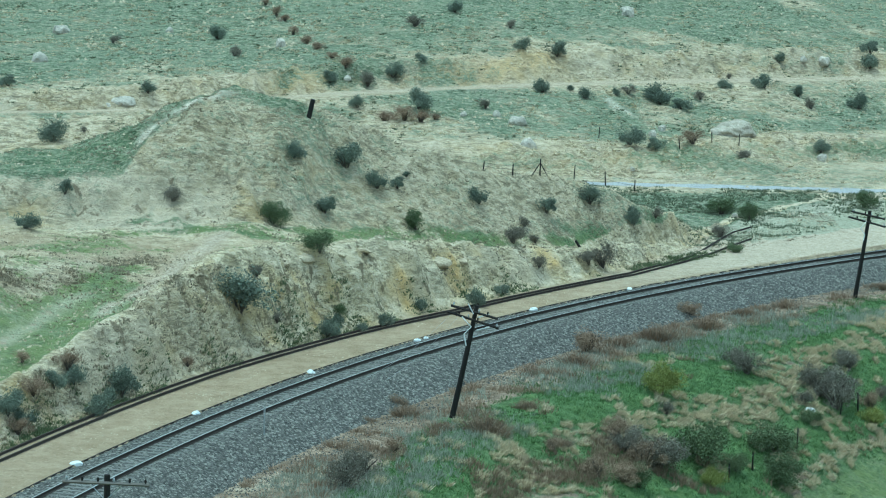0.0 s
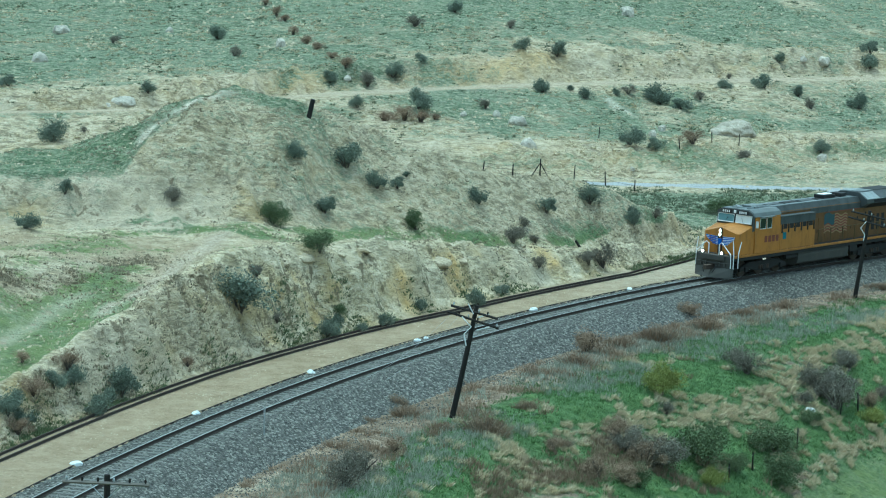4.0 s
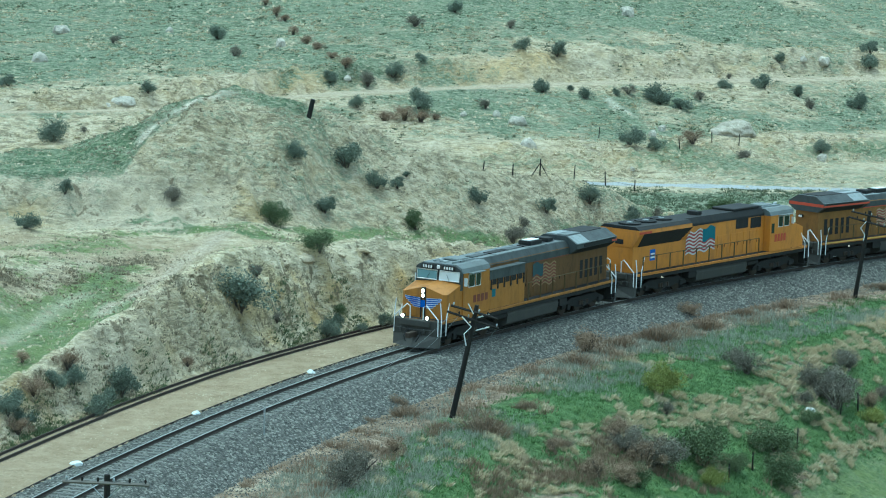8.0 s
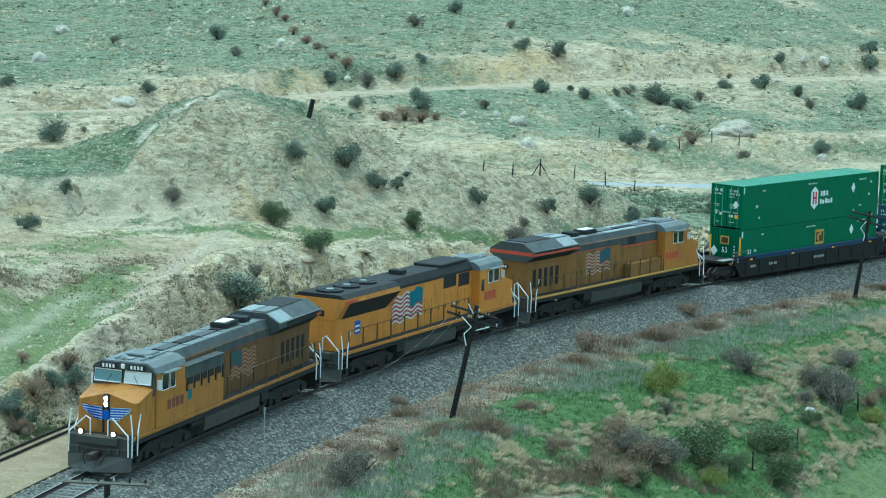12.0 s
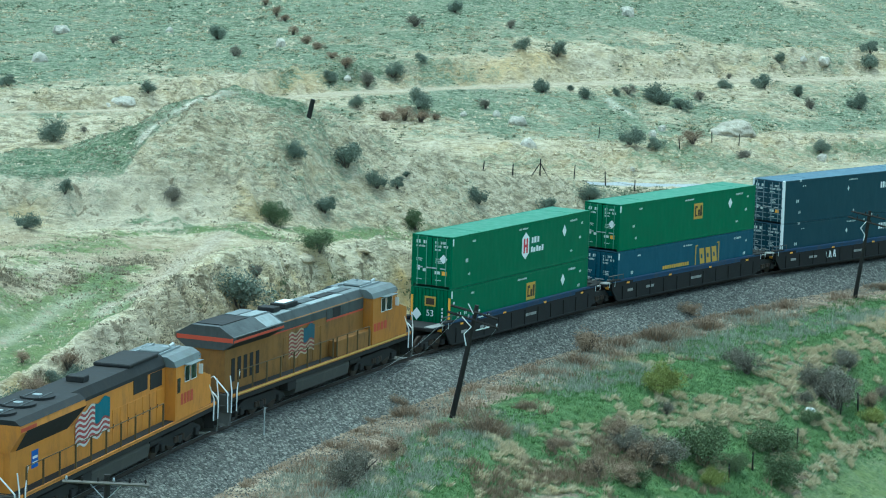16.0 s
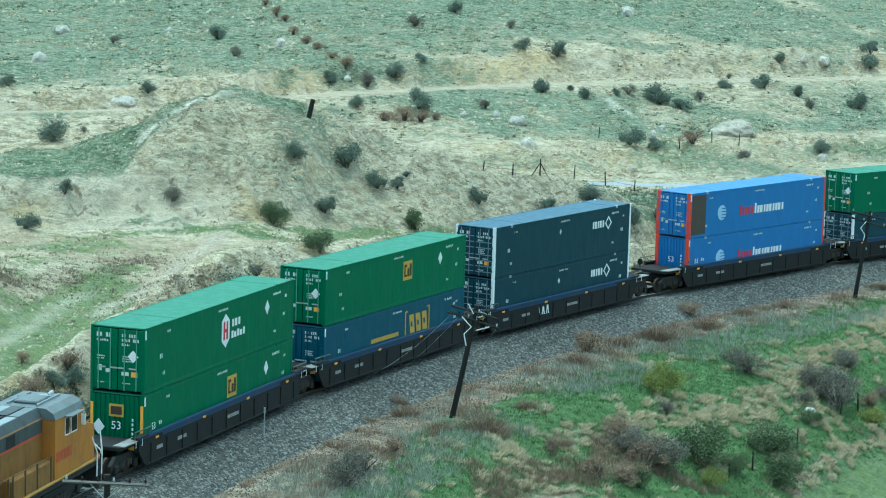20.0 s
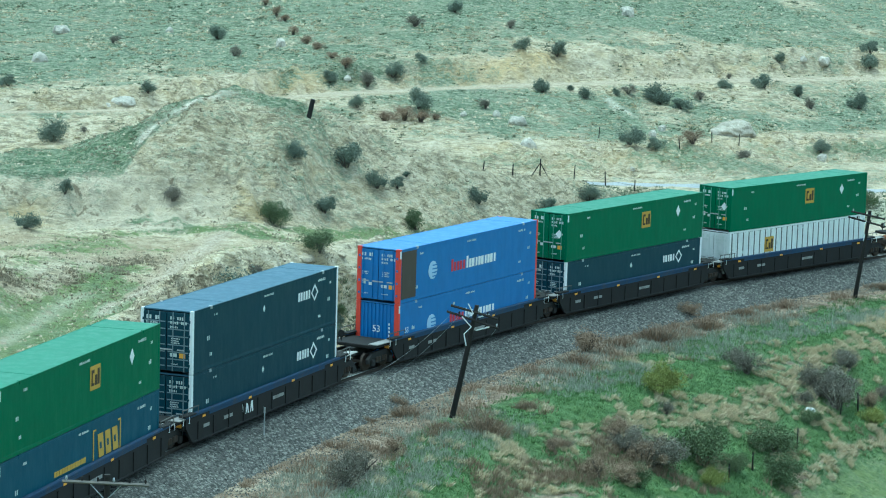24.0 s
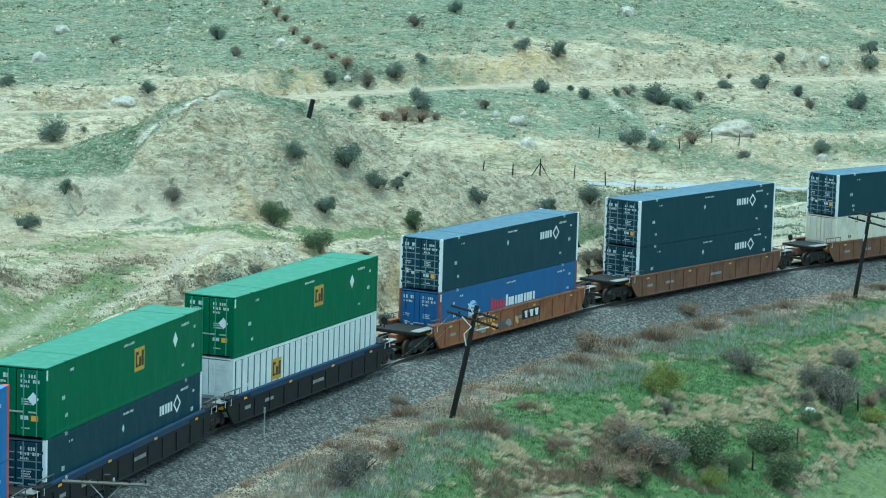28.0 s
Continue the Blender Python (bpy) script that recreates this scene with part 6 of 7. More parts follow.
def loco_cooler(name, label, paint, lead):
    """Six-axle locomotive with overhanging radiators, cab towards +x."""
    root = thing(name, label, "locomotive", "locomotives of the train")
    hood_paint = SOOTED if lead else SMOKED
    running_gear(root, SOILED if lead else paint, SOILED if lead else STRIPE_YELLOW)
    ends(root, lead)
    raised(root, nose, 0.4, 1.31, paint, 7.75, 9.55, lead, lead)
    raised(root, cab, 0.4, 1.13, paint, CAB_GREY, 4.95, 8.05, ROOF_GREY if lead else paint, ((5.95, 6.45), (6.6, 7.25)))
    # equipment cabinets behind the cab
    for d in (-1, 1):
        y0, y1 = sorted((d * 0.98, d * 1.46))
        top = 3.78 if d > 0 else 2.4
        x_end = 1.2
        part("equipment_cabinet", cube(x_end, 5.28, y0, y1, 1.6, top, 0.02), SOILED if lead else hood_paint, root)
        if top > 3:
            part("upper_panel", cube(1.22, 5.26, min(d * 1.461, d * 1.468), max(d * 1.461, d * 1.468), 3.3, 3.775), ROOF_GREY, root)
            for k in range(6):
                a = 1.3 + 0.74 * k
                part("louvre_post", cube(a, a + 0.13, min(d * 1.461, d * 1.5), max(d * 1.461, d * 1.5), 2.72, 3.3, 0.004), SOOT, root)
            for k in range(5):
                part("vent", cube(1.5 + 0.74 * k, 1.96 + 0.74 * k, min(d * 1.461, d * 1.466), max(d * 1.461, d * 1.466), 2.98, 3.3), UNDER, root)
            part("roof_edge", cube(1.2, 5.28, min(d * 1.0, d * 1.5), max(d * 1.0, d * 1.5), 3.782, 3.86, 0.02), ROOF_GREY, root)
        else:
            part("upper_panel", cube(0.9, 5.2, min(d * 0.984, d * 0.996), max(d * 0.984, d * 0.996), 3.5, 4.04), ROOF_GREY, root)
            part("panel_stripe", cube(0.9, 5.2, min(d * 0.984, d * 1.0), max(d * 0.984, d * 1.0), 3.40, 3.495), STRIPE_RED, root)
            part("vent", cube(1.6, 2.5, min(d * 0.998, d * 1.006), max(d * 0.998, d * 1.006), 3.52, 4.0), SOOT, root)
        part("sand_hatch", cube(8.35, 8.75, min(d * 1.421, d * 1.432), max(d * 1.421, d * 1.432), 1.75, 2.15), SOOT, root)
    b = bmesh.new()
    prism(b, [(-0.98, 1.6), (0.98, 1.6), (0.98, 4.05), (0.75, 4.38), (-0.75, 4.38), (-0.98, 4.05)], "x", -9.85, 5.28)
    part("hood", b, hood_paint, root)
    prof = [(-1.0, 4.0), (1.0, 4.0), (0.78, 4.42), (-0.78, 4.42)]
    part("hood_roof", prism(bmesh.new(), prof, "x", -4.9, 5.25), ROOF_GREY, root)
    for k in range(5):
        a = -4.4 + 1.95 * k
        part("roof_panel", cube(a, a + 1.7, -0.26, 0.26, 4.423, 4.49, 0.015), SOOT if k % 2 else ROOF_GREY, root)
        for d in (-1, 1):
            part("side_roof_panel", cube(a, a + 1.82, min(d * 0.3, d * 0.74), max(d * 0.3, d * 0.74), 4.423, 4.46, 0.01), CAB_GREY if lead or (k + d) % 3 == 0 else ROOF_PALE, root)
    part("exhaust_pipe", cube(-3.9, -3.2, -0.45, 0.45, 4.48, 4.72, 0.03), SOOT, root)
    part("blower_box", cube(-2.6, -1.2, -0.42, 0.42, 4.48, 4.72, 0.03), SOOT, root)
    part("blower_lid", cube(-2.45, -1.35, -0.27, 0.27, 4.722, 4.76, 0.01), WHITE, root)
    radiator_wing(root, ROOF_GREY if lead else ROOF_GREY, -10.0, -4.9, lead)
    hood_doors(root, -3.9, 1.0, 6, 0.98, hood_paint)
    for d in (-1, 1):
        part("smoke_panel", cube(-4.9, 0.85 if d < 0 else 1.15, min(d * 0.984, d * 1.004), max(d * 0.984, d * 1.004), 3.66, 4.03), ROOF_GREY, root)
        part("panel_stripe", cube(-4.9, -0.6, min(d * 0.984, d * 1.004), max(d * 0.984, d * 1.004), 3.60, 3.655), STRIPE_RED if not lead else DULL_FLAG[0], root)
        for k in range(5):
            a = -9.2 + 0.62 * k
            part("louvre", cube(a, a + 0.34, min(d * 0.982, d * 0.995), max(d * 0.982, d * 0.995), 2.0, 3.1), SOOT, root)
        flag_decal(root, -3.3, -0.5, 2.2, 3.45, d * 1.01, d, d > 0 if lead else d < 0, *(DULL_FLAG if lead else DUSTY_FLAG))
        railing(root, [-9.4 + 1.45 * k for k in range(8)], d, RAIL_DARK)
        if d < 0:
            railing(root, [1.2, 2.4, 3.6, 5.0], d, RAIL_DARK)
        bars(root, 5.5, d * 1.503, 2.25, 1.7, 0.42, 4, DULL_FLAG[0] if lead else STRIPE_RED, d, "number_bar")
        part("side_emblem", cube(4.55, 4.95, min(d * 1.462, d * 1.468), max(d * 1.462, d * 1.468), 2.3, 2.75), FLAG_BLUE, root, "grimy blue shield panel") if lead and d > 0 else None
    part("tail_light", cube(-10.02, -9.86, 0.3, 0.62, 3.15, 3.35, 0.02), SOOT, root)
    part("lens", tube(bmesh.new(), [(-10.03, 0.38, 3.25), (-10.05, 0.38, 3.25)], 0.07, 10), WHITE, root)
    part("lens", tube(bmesh.new(), [(-10.03, 0.54, 3.25), (-10.05, 0.54, 3.25)], 0.07, 10), WHITE, root)
    return root


def loco_flared(name, label, paint):
    """Six-axle locomotive with a long hood, flared at its tail, cab towards +x."""
    root = thing(name, label, "locomotive", "locomotives of the train")
    running_gear(root, paint, ARMOUR_FADED)
    ends(root, False)
    raised(root, nose, 0.4, 1.25, paint, 7.75, 9.5, False, False)
    raised(root, cab, 0.4, 1.12, paint, CAB_GREY, 5.0, 8.0, paint, ((6.0, 6.55), (6.7, 7.35)))
    part("hood", prism(bmesh.new(), [(-1.0, 1.6), (1.0, 1.6), (1.0, 3.2), (-1.0, 3.2)], "x", -9.9, 5.38), paint, root)
    part("upper_hood", prism(bmesh.new(), [(-1.0, 3.2), (1.0, 3.2), (1.0, 4.1), (-1.0, 4.1)], "x", -4.0, 5.38), paint, root)
    flare = [(-1.0, 3.2), (1.0, 3.2), (1.5, 4.02), (1.45, 4.3), (-1.45, 4.3), (-1.5, 4.02)]
    part("flared_radiator", prism(bmesh.new(), flare, "x", -9.95, -4.0), paint, root)
    part("hood_roof", prism(bmesh.new(), [(-1.03, 3.98), (1.03, 3.98), (1.02, 4.12), (0.8, 4.5), (-0.8, 4.5), (-1.02, 4.12)], "x", -4.0, 5.36), SOOT, root)
    part("flare_roof", prism(bmesh.new(), [(-1.48, 4.302), (1.48, 4.302), (1.2, 4.5), (-1.2, 4.5)], "x", -9.95, -4.0), SOOT, root)
    for d in (-1, 1):
        b = bmesh.new()
        o = [b.verts.new(p) for p in ((-9.4, d * 0.985, 3.15), (-4.7, d * 0.985, 3.15), (-4.02, d * 1.545, 4.06), (-9.5, d * 1.545, 4.06))]
        b.faces.new(o)
        part("radiator_grille", b, SOOT, root)
        part("corner_stripe", cube(-9.96, -8.6, min(d * 1.5, d * 1.512), max(d * 1.5, d * 1.512), 4.06, 4.2), STRIPE_RED, root)
        part("brake_grille", cube(1.9, 3.4, min(d * 1.002, d * 1.02), max(d * 1.002, d * 1.02), 3.35, 4.05, 0.005), SOOT, root)
        part("brake_grille", cube(3.7, 5.0, min(d * 1.002, d * 1.02), max(d * 1.002, d * 1.02), 3.25, 3.95, 0.005), SOOT, root)
        flag_decal(root, -4.0, -0.6, 2.25, 3.7, d * 1.025, d, d < 0, *FLAG)
        railing(root, [-9.4 + 1.5 * k for k in range(10)], d, RAIL_DARK)
        bars(root, 6.0, d * 1.503, 2.2, 1.5, 0.5, 4, STRIPE_RED, d, "number_bar")
        part("emblem", cube(-8.0, -7.4, min(d * 1.002, d * 1.012), max(d * 1.002, d * 1.012), 2.2, 2.9), WING_BLUE, root, "blue emblem panel with white bars")
        for k in range(2):
            part("emblem_bar", cube(-7.92, -7.48, min(d * 1.013, d * 1.018), max(d * 1.013, d * 1.018), 2.35 + 0.22 * k, 2.45 + 0.22 * k), WHITE, root)
        part("cab_door", cube(5.5, 5.95, min(d * 1.502, d * 1.515), max(d * 1.502, d * 1.515), 1.75, 3.55, 0.005), paint, root)
        part("cab_window_dark", cube(5.55, 5.9, min(d * 1.516, d * 1.522), max(d * 1.516, d * 1.522), 2.8, 3.45), GLASS, root)
    hood_doors(root, -0.3, 5.2, 7, 1.0, paint, 1.7, 3.1)
    for k in range(3):
        part("fan", tube(bmesh.new(), [(-8.9 + 1.75 * k, 0, 4.5), (-8.9 + 1.75 * k, 0, 4.6)], 0.72, 18), SOOT, root)
        part("fan_cap", tube(bmesh.new(), [(-8.9 + 1.75 * k, 0, 4.6), (-8.9 + 1.75 * k, 0, 4.64)], 0.2, 12), ROOF_PALE, root)
        for d in (-1, 1):
            part("fan_bar", cube(-9.5 + 1.75 * k, -8.3 + 1.75 * k, d * 0.35 - 0.03, d * 0.35 + 0.03, 4.602, 4.63), ROOF_GREY, root)
    part("exhaust_pipe", cube(-1.9, -1.3, -0.4, 0.4, 4.5, 4.75, 0.03), SOOT, root)
    part("dynamic_brake", cube(1.8, 5.0, -0.85, 0.85, 4.5, 4.66, 0.04), SOOT, root)
    part("tail_light", cube(-10.0, -9.9, -0.3, 0.3, 3.35, 3.65, 0.02), SOOT, root)
    part("end_panel", cube(-9.93, -9.9, -0.75, 0.75, 2.0, 3.15, 0.01), paint, root)
    return root


LEAD = loco_cooler("lead_locomotive", "dusty yellow lead locomotive with grey roof and lit headlights", ARMOUR_FADED, True)
SECOND = loco_flared("second_locomotive", "bright yellow locomotive running cab last, large flag decal", ARMOUR)
THIRD = loco_cooler("third_locomotive", "yellow locomotive running cab last, red striped radiator", ARMOUR_DUSTY, False)
ABOUT = pose(0, 0, 0, 0, 0, 180)
MOVING += [(LEAD, -8.0, 6.6, None), (SECOND, 14.9, 6.6, ABOUT), (THIRD, 37.1, 6.6, ABOUT)]

# ---------------------------------------------------------------- containers and well cars
GREEN_PAINT = painted("container_green", (0.0105, 0.118, 0.045), 0.38, 0, 0.15)
NAVY_PAINT = painted("container_navy", (0.0042, 0.036, 0.056), 0.36, 0, 0.15, dirt_colour=(0.02, 0.05, 0.07))
BLUE_PAINT = painted("container_blue", (0.046, 0.158, 0.41), 0.38, 0, 0.2)
BLUE_DULL = painted("container_dull_blue", (0.030, 0.105, 0.27), 0.45, 0, 0.4)
MAROON = painted("faded_maroon", (0.22, 0.07, 0.05), 0.6, 0, 0.3)
BONE_PAINT = painted("container_bone", (0.70, 0.63, 0.49), 0.5, 0, 0.5, dirt_colour=(0.22, 0.17, 0.10))
STEEL_BLUE = painted("container_steel_blue", (0.0095, 0.066, 0.106), 0.4, 0, 0.2, dirt_colour=(0.02, 0.05, 0.07))
CREAM_PAINT = painted("container_white", (0.72, 0.73, 0.71), 0.45, 0, 0.3)
POST_RED = painted("corner_red", (0.62, 0.06, 0.035), 0.45, 0, 0.2)
# dark grey wall behind the panels of the ribbed container
GROOVE = painted("dark_panel_groove", (0.10, 0.10, 0.095), 0.7, 0, 0.4)
PRIMER = painted("brown_primer_panel", (0.075, 0.060, 0.045), 0.7, 0, 0.4)
GOLD = painted("logo_gold", (0.50, 0.31, 0.05), 0.5, 0, 0.15)
LOGO_BROWN = painted("logo_dark_brown", (0.05, 0.035, 0.02), 0.5, 0, 0.1)
LOGO_RED = painted("logo_red", (0.50, 0.04, 0.06), 0.5, 0, 0.1)
LOGO_PALE = painted("logo_pale_blue", (0.42, 0.56, 0.72), 0.5, 0, 0.3)
MARK = painted("worn_white_marking", (0.62, 0.66, 0.62), 0.5, 0, 0.3)
LABEL_ORANGE = painted("orange_label", (0.85, 0.40, 0.05), 0.5, 0, 0.1)
CAR_BLACK = painted("well_car_black", (0.016, 0.0155, 0.0145), 0.8, 0, 0.7, dirt_colour=(0.034, 0.028, 0.022))
CAR_BLUE = painted("well_car_blue", (0.020, 0.048, 0.105), 0.65, 0, 0.75)
CAR_MARK = painted("worn_car_lettering", (0.28, 0.27, 0.25), 0.7, 0, 0.6)
CAR_BROWN = painted("well_car_rust", (0.26, 0.105, 0.045), 0.78, 0, 0.95, dirt_colour=(0.045, 0.033, 0.024))
UMBER_RAIL = painted("worn_railing", (0.11, 0.105, 0.095), 0.7, 0.1, 0.6)
CAR_UMBER = painted("well_car_umber", (0.175, 0.088, 0.05), 0.8, 0, 0.9, dirt_colour=(0.035, 0.028, 0.022))
# roofs of the coloured boxes: wall paint made paler, sky sheen put into it
SKYLIT_ROOF_OF = {m.name: painted(m.name + "_roof", c, 0.42, 0, 0.12, dirt_colour=(0.25, 0.25, 0.24)) for m, c in (
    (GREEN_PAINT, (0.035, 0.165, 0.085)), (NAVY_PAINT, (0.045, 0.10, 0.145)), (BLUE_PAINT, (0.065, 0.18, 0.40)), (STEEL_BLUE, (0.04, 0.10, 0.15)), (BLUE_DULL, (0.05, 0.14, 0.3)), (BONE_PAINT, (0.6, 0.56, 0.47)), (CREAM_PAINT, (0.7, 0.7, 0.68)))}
RODS = {GREEN_PAINT.name: painted("worn_green_rod", (0.16, 0.34, 0.24), 0.5, 0.2, 0.3), NAVY_PAINT.name: painted("worn_grey_rod", (0.22, 0.27, 0.29), 0.5, 0.2, 0.3)}
LONG, WIDE, TALL = 16.154, 2.591, 2.88


def plate(parent, name, pts, mat, axis, at, side, label="", thick=0.012):
    """A thin shape on a side (axis y: points x, z) or on an end (axis x: points y, z)."""
    a, b = sorted((at, at + side * thick))
    return part(name, prism(bmesh.new(), pts, axis, a, b), mat, parent, label)


def mark_row(root, u, z, count, tall, mat, axis, at, side, seed=0, name="mark_row"):
    """A line of small bars that stands for writing, u to the reader's left."""
    rnd = random.Random(seed * 31 + count)
    bm = bmesh.new()
    pitch, flip = tall * 0.82, (-side if axis == "y" else 1)
    for k in range(count):
        if rnd.random() < 0.12 and 0 < k < count - 1:
            continue
        w = pitch * rnd.uniform(0.42, 0.74)
        a = u + flip * pitch * k
        p0, p1 = sorted((a, a + flip * w))
        lo, hi = sorted((at, at + side * 0.01))
        prism(bm, rect(p0, p1, z, z + tall * rnd.choice((0.8, 1.0, 1.0))), axis, lo, hi)
    return tagged(part(name, bm, mat, root), kind="stuff")


def rect(x0, x1, z0, z1):
    return [(x0, z0), (x1, z0), (x1, z1), (x0, z1)]


def ribbed_panel(length, z0, z1, y, side, pitch, depth):
    """Corrugated wall along x."""
    bm = bmesh.new()
    n = int(length / pitch)
    xs, ys = [], []
    for k in range(n):
        a = -length / 2 + k * length / n
        w = length / n
        xs += [a, a + 0.42 * w, a + 0.5 * w, a + 0.92 * w]
        ys += [y, y, y - side * depth, y - side * depth]
    xs.append(length / 2)
    ys.append(y)
    lo = [bm.verts.new((x, yy, z0)) for x, yy in zip(xs, ys)]
    hi = [bm.verts.new((x, yy, z1)) for x, yy in zip(xs, ys)]
    for i in range(len(xs) - 1):
        bm.faces.new((lo[i], lo[i + 1], hi[i + 1], hi[i]))
    return bm


def lettering(name, text, size, mat, parent, m):
    cu = bpy.data.curves.new(name, "FONT")
    cu.body, cu.size, cu.extrude = text, size, 0.006
    tmp = bpy.data.objects.new(name, cu)
    scene.collection.objects.link(tmp)
    me = bpy.data.meshes.new_from_object(tmp.evaluated_get(bpy.context.evaluated_depsgraph_get()))
    bpy.data.objects.remove(tmp)
    me.materials.clear()
    ob = put(name, me, mat, parent)
    ob.matrix_basis = m
    return ob


def emblem(root, kind, x, z, y, side):
    """Company emblems, as plain shapes in their colours."""
    def q(name, pts, mat, off=0.0, label=""):
        return plate(root, name, [(x + a, z + b) for a, b in pts], mat, "y", y + side * off, side, label)
    if kind == "hexagon":
        q("emblem", [(-0.42, -0.45), (0, -0.78), (0.42, -0.45), (0.42, 0.45), (0, 0.78), (-0.42, 0.45)], WHITE, 0, "white hexagon emblem")
        q("emblem_bar", rect(-0.24, -0.08, -0.42, 0.42), LOGO_RED, 0.013)
        q("emblem_bar", rect(0.08, 0.24, -0.42, 0.42), LOGO_RED, 0.013)
        q("emblem_bar", rect(-0.08, 0.08, -0.08, 0.08), LOGO_RED, 0.013)
        for k in range(3):
            q("mark_bar", rect(-0.92 - 0.34 * k, -0.72 - 0.34 * k + 0.05 * (k % 2), 0.08, 0.42), WHITE)
        for k in range(5):
            q("mark_bar", rect(-0.86 - 0.32 * k, -0.66 - 0.32 * k + 0.05 * (k % 2), -0.45, -0.12 - 0.07 * (k % 2)), WHITE)
    elif kind == "square":
        q("emblem", rect(-0.52, 0.52, -0.5, 0.5), GOLD, 0, "gold square emblem with dark bars")
        q("emblem_bar", rect(0.12, 0.40, -0.32, 0.34), LOGO_BROWN, 0.013)
        q("emblem_bar", rect(0.12, 0.30, -0.2, 0.2), GOLD, 0.026)
        q("emblem_bar", rect(-0.16, 0.04, -0.32, 0.1), LOGO_BROWN, 0.013)
        q("emblem_bar", rect(-0.42, -0.22, -0.32, 0.34), LOGO_BROWN, 0.013)
    elif kind == "bracket":
        for d in (-1, 1):
            q("bracket", [(d * 1.35, -0.75), (d * 1.45, -0.75), (d * 1.45, 0.75), (d * 1.15, 0.75), (d * 1.15, 0.68), (d * 1.36, 0.68)][::1], GOLD)
        for k in range(3):
            a = 0.9 - 0.75 * k
            q("emblem_bar", [(a - 0.62, -0.5), (a - 0.08, -0.5), (a + 0.08, 0.5), (a - 0.46, 0.5)], GOLD)
            q("emblem_bar", [(a - 0.33, -0.14), (a - 0.16, -0.14), (a - 0.11, 0.14), (a - 0.28, 0.14)], STEEL_BLUE, 0.013)
        for k in range(12):
            q("mark_bar", rect(2.2 + 0.26 * k, 2.42 + 0.26 * k, -0.42, -0.2), GOLD)
    elif kind == "ring":
        for s0 in range(4):
            a = math.radians(90 * s0)
            c, s = math.cos(a), math.sin(a)
            q("emblem_bar", [(c * u - s * v, s * u + c * v) for u, v in ((0.0, 0.42), (0.42, 0.0), (0.3, -0.0), (0.0, 0.28))], WHITE, 0.001 * s0)
        for k in range(5):
            q("mark_bar", rect(0.55 + 0.3 * k, 0.72 + 0.3 * k + 0.04 * (k % 2), -0.22, 0.2), WHITE)
    elif kind == "train":
        q("emblem_disc", [(4.45 + 0.5 * math.cos(0.5236 * k), 0.05 + 0.5 * math.sin(0.5236 * k)) for k in range(12)], LOGO_PALE, 0, "pale striped disc emblem")
        for k in range(4):
            q("emblem_stripe", rect(3.9, 4.5, -0.32 + 0.2 * k, -0.26 + 0.2 * k), BLUE_PAINT, 0.013)
        for k in range(5):
            q("mark_bar", rect(2.15 - 0.34 * k, 2.36 - 0.34 * k + 0.03 * (k % 2), -0.28, 0.2 if k else 0.38), LOGO_RED)
        for k in range(10):
            q("mark_bar", rect(0.42 - 0.36 * k, 0.62 - 0.36 * k + 0.05 * (k % 3), -0.28, 0.2 if k else 0.38), WHITE)
    elif kind == "round":
        for k in range(9):
            a = 2 * math.pi * k / 9
            q("emblem_dot", [(math.cos(a) * 0.7 + math.cos(t) * 0.16, math.sin(a) * 0.7 + math.sin(t) * 0.16) for t in (0, 1.57, 3.14, 4.71)], LOGO_BROWN)


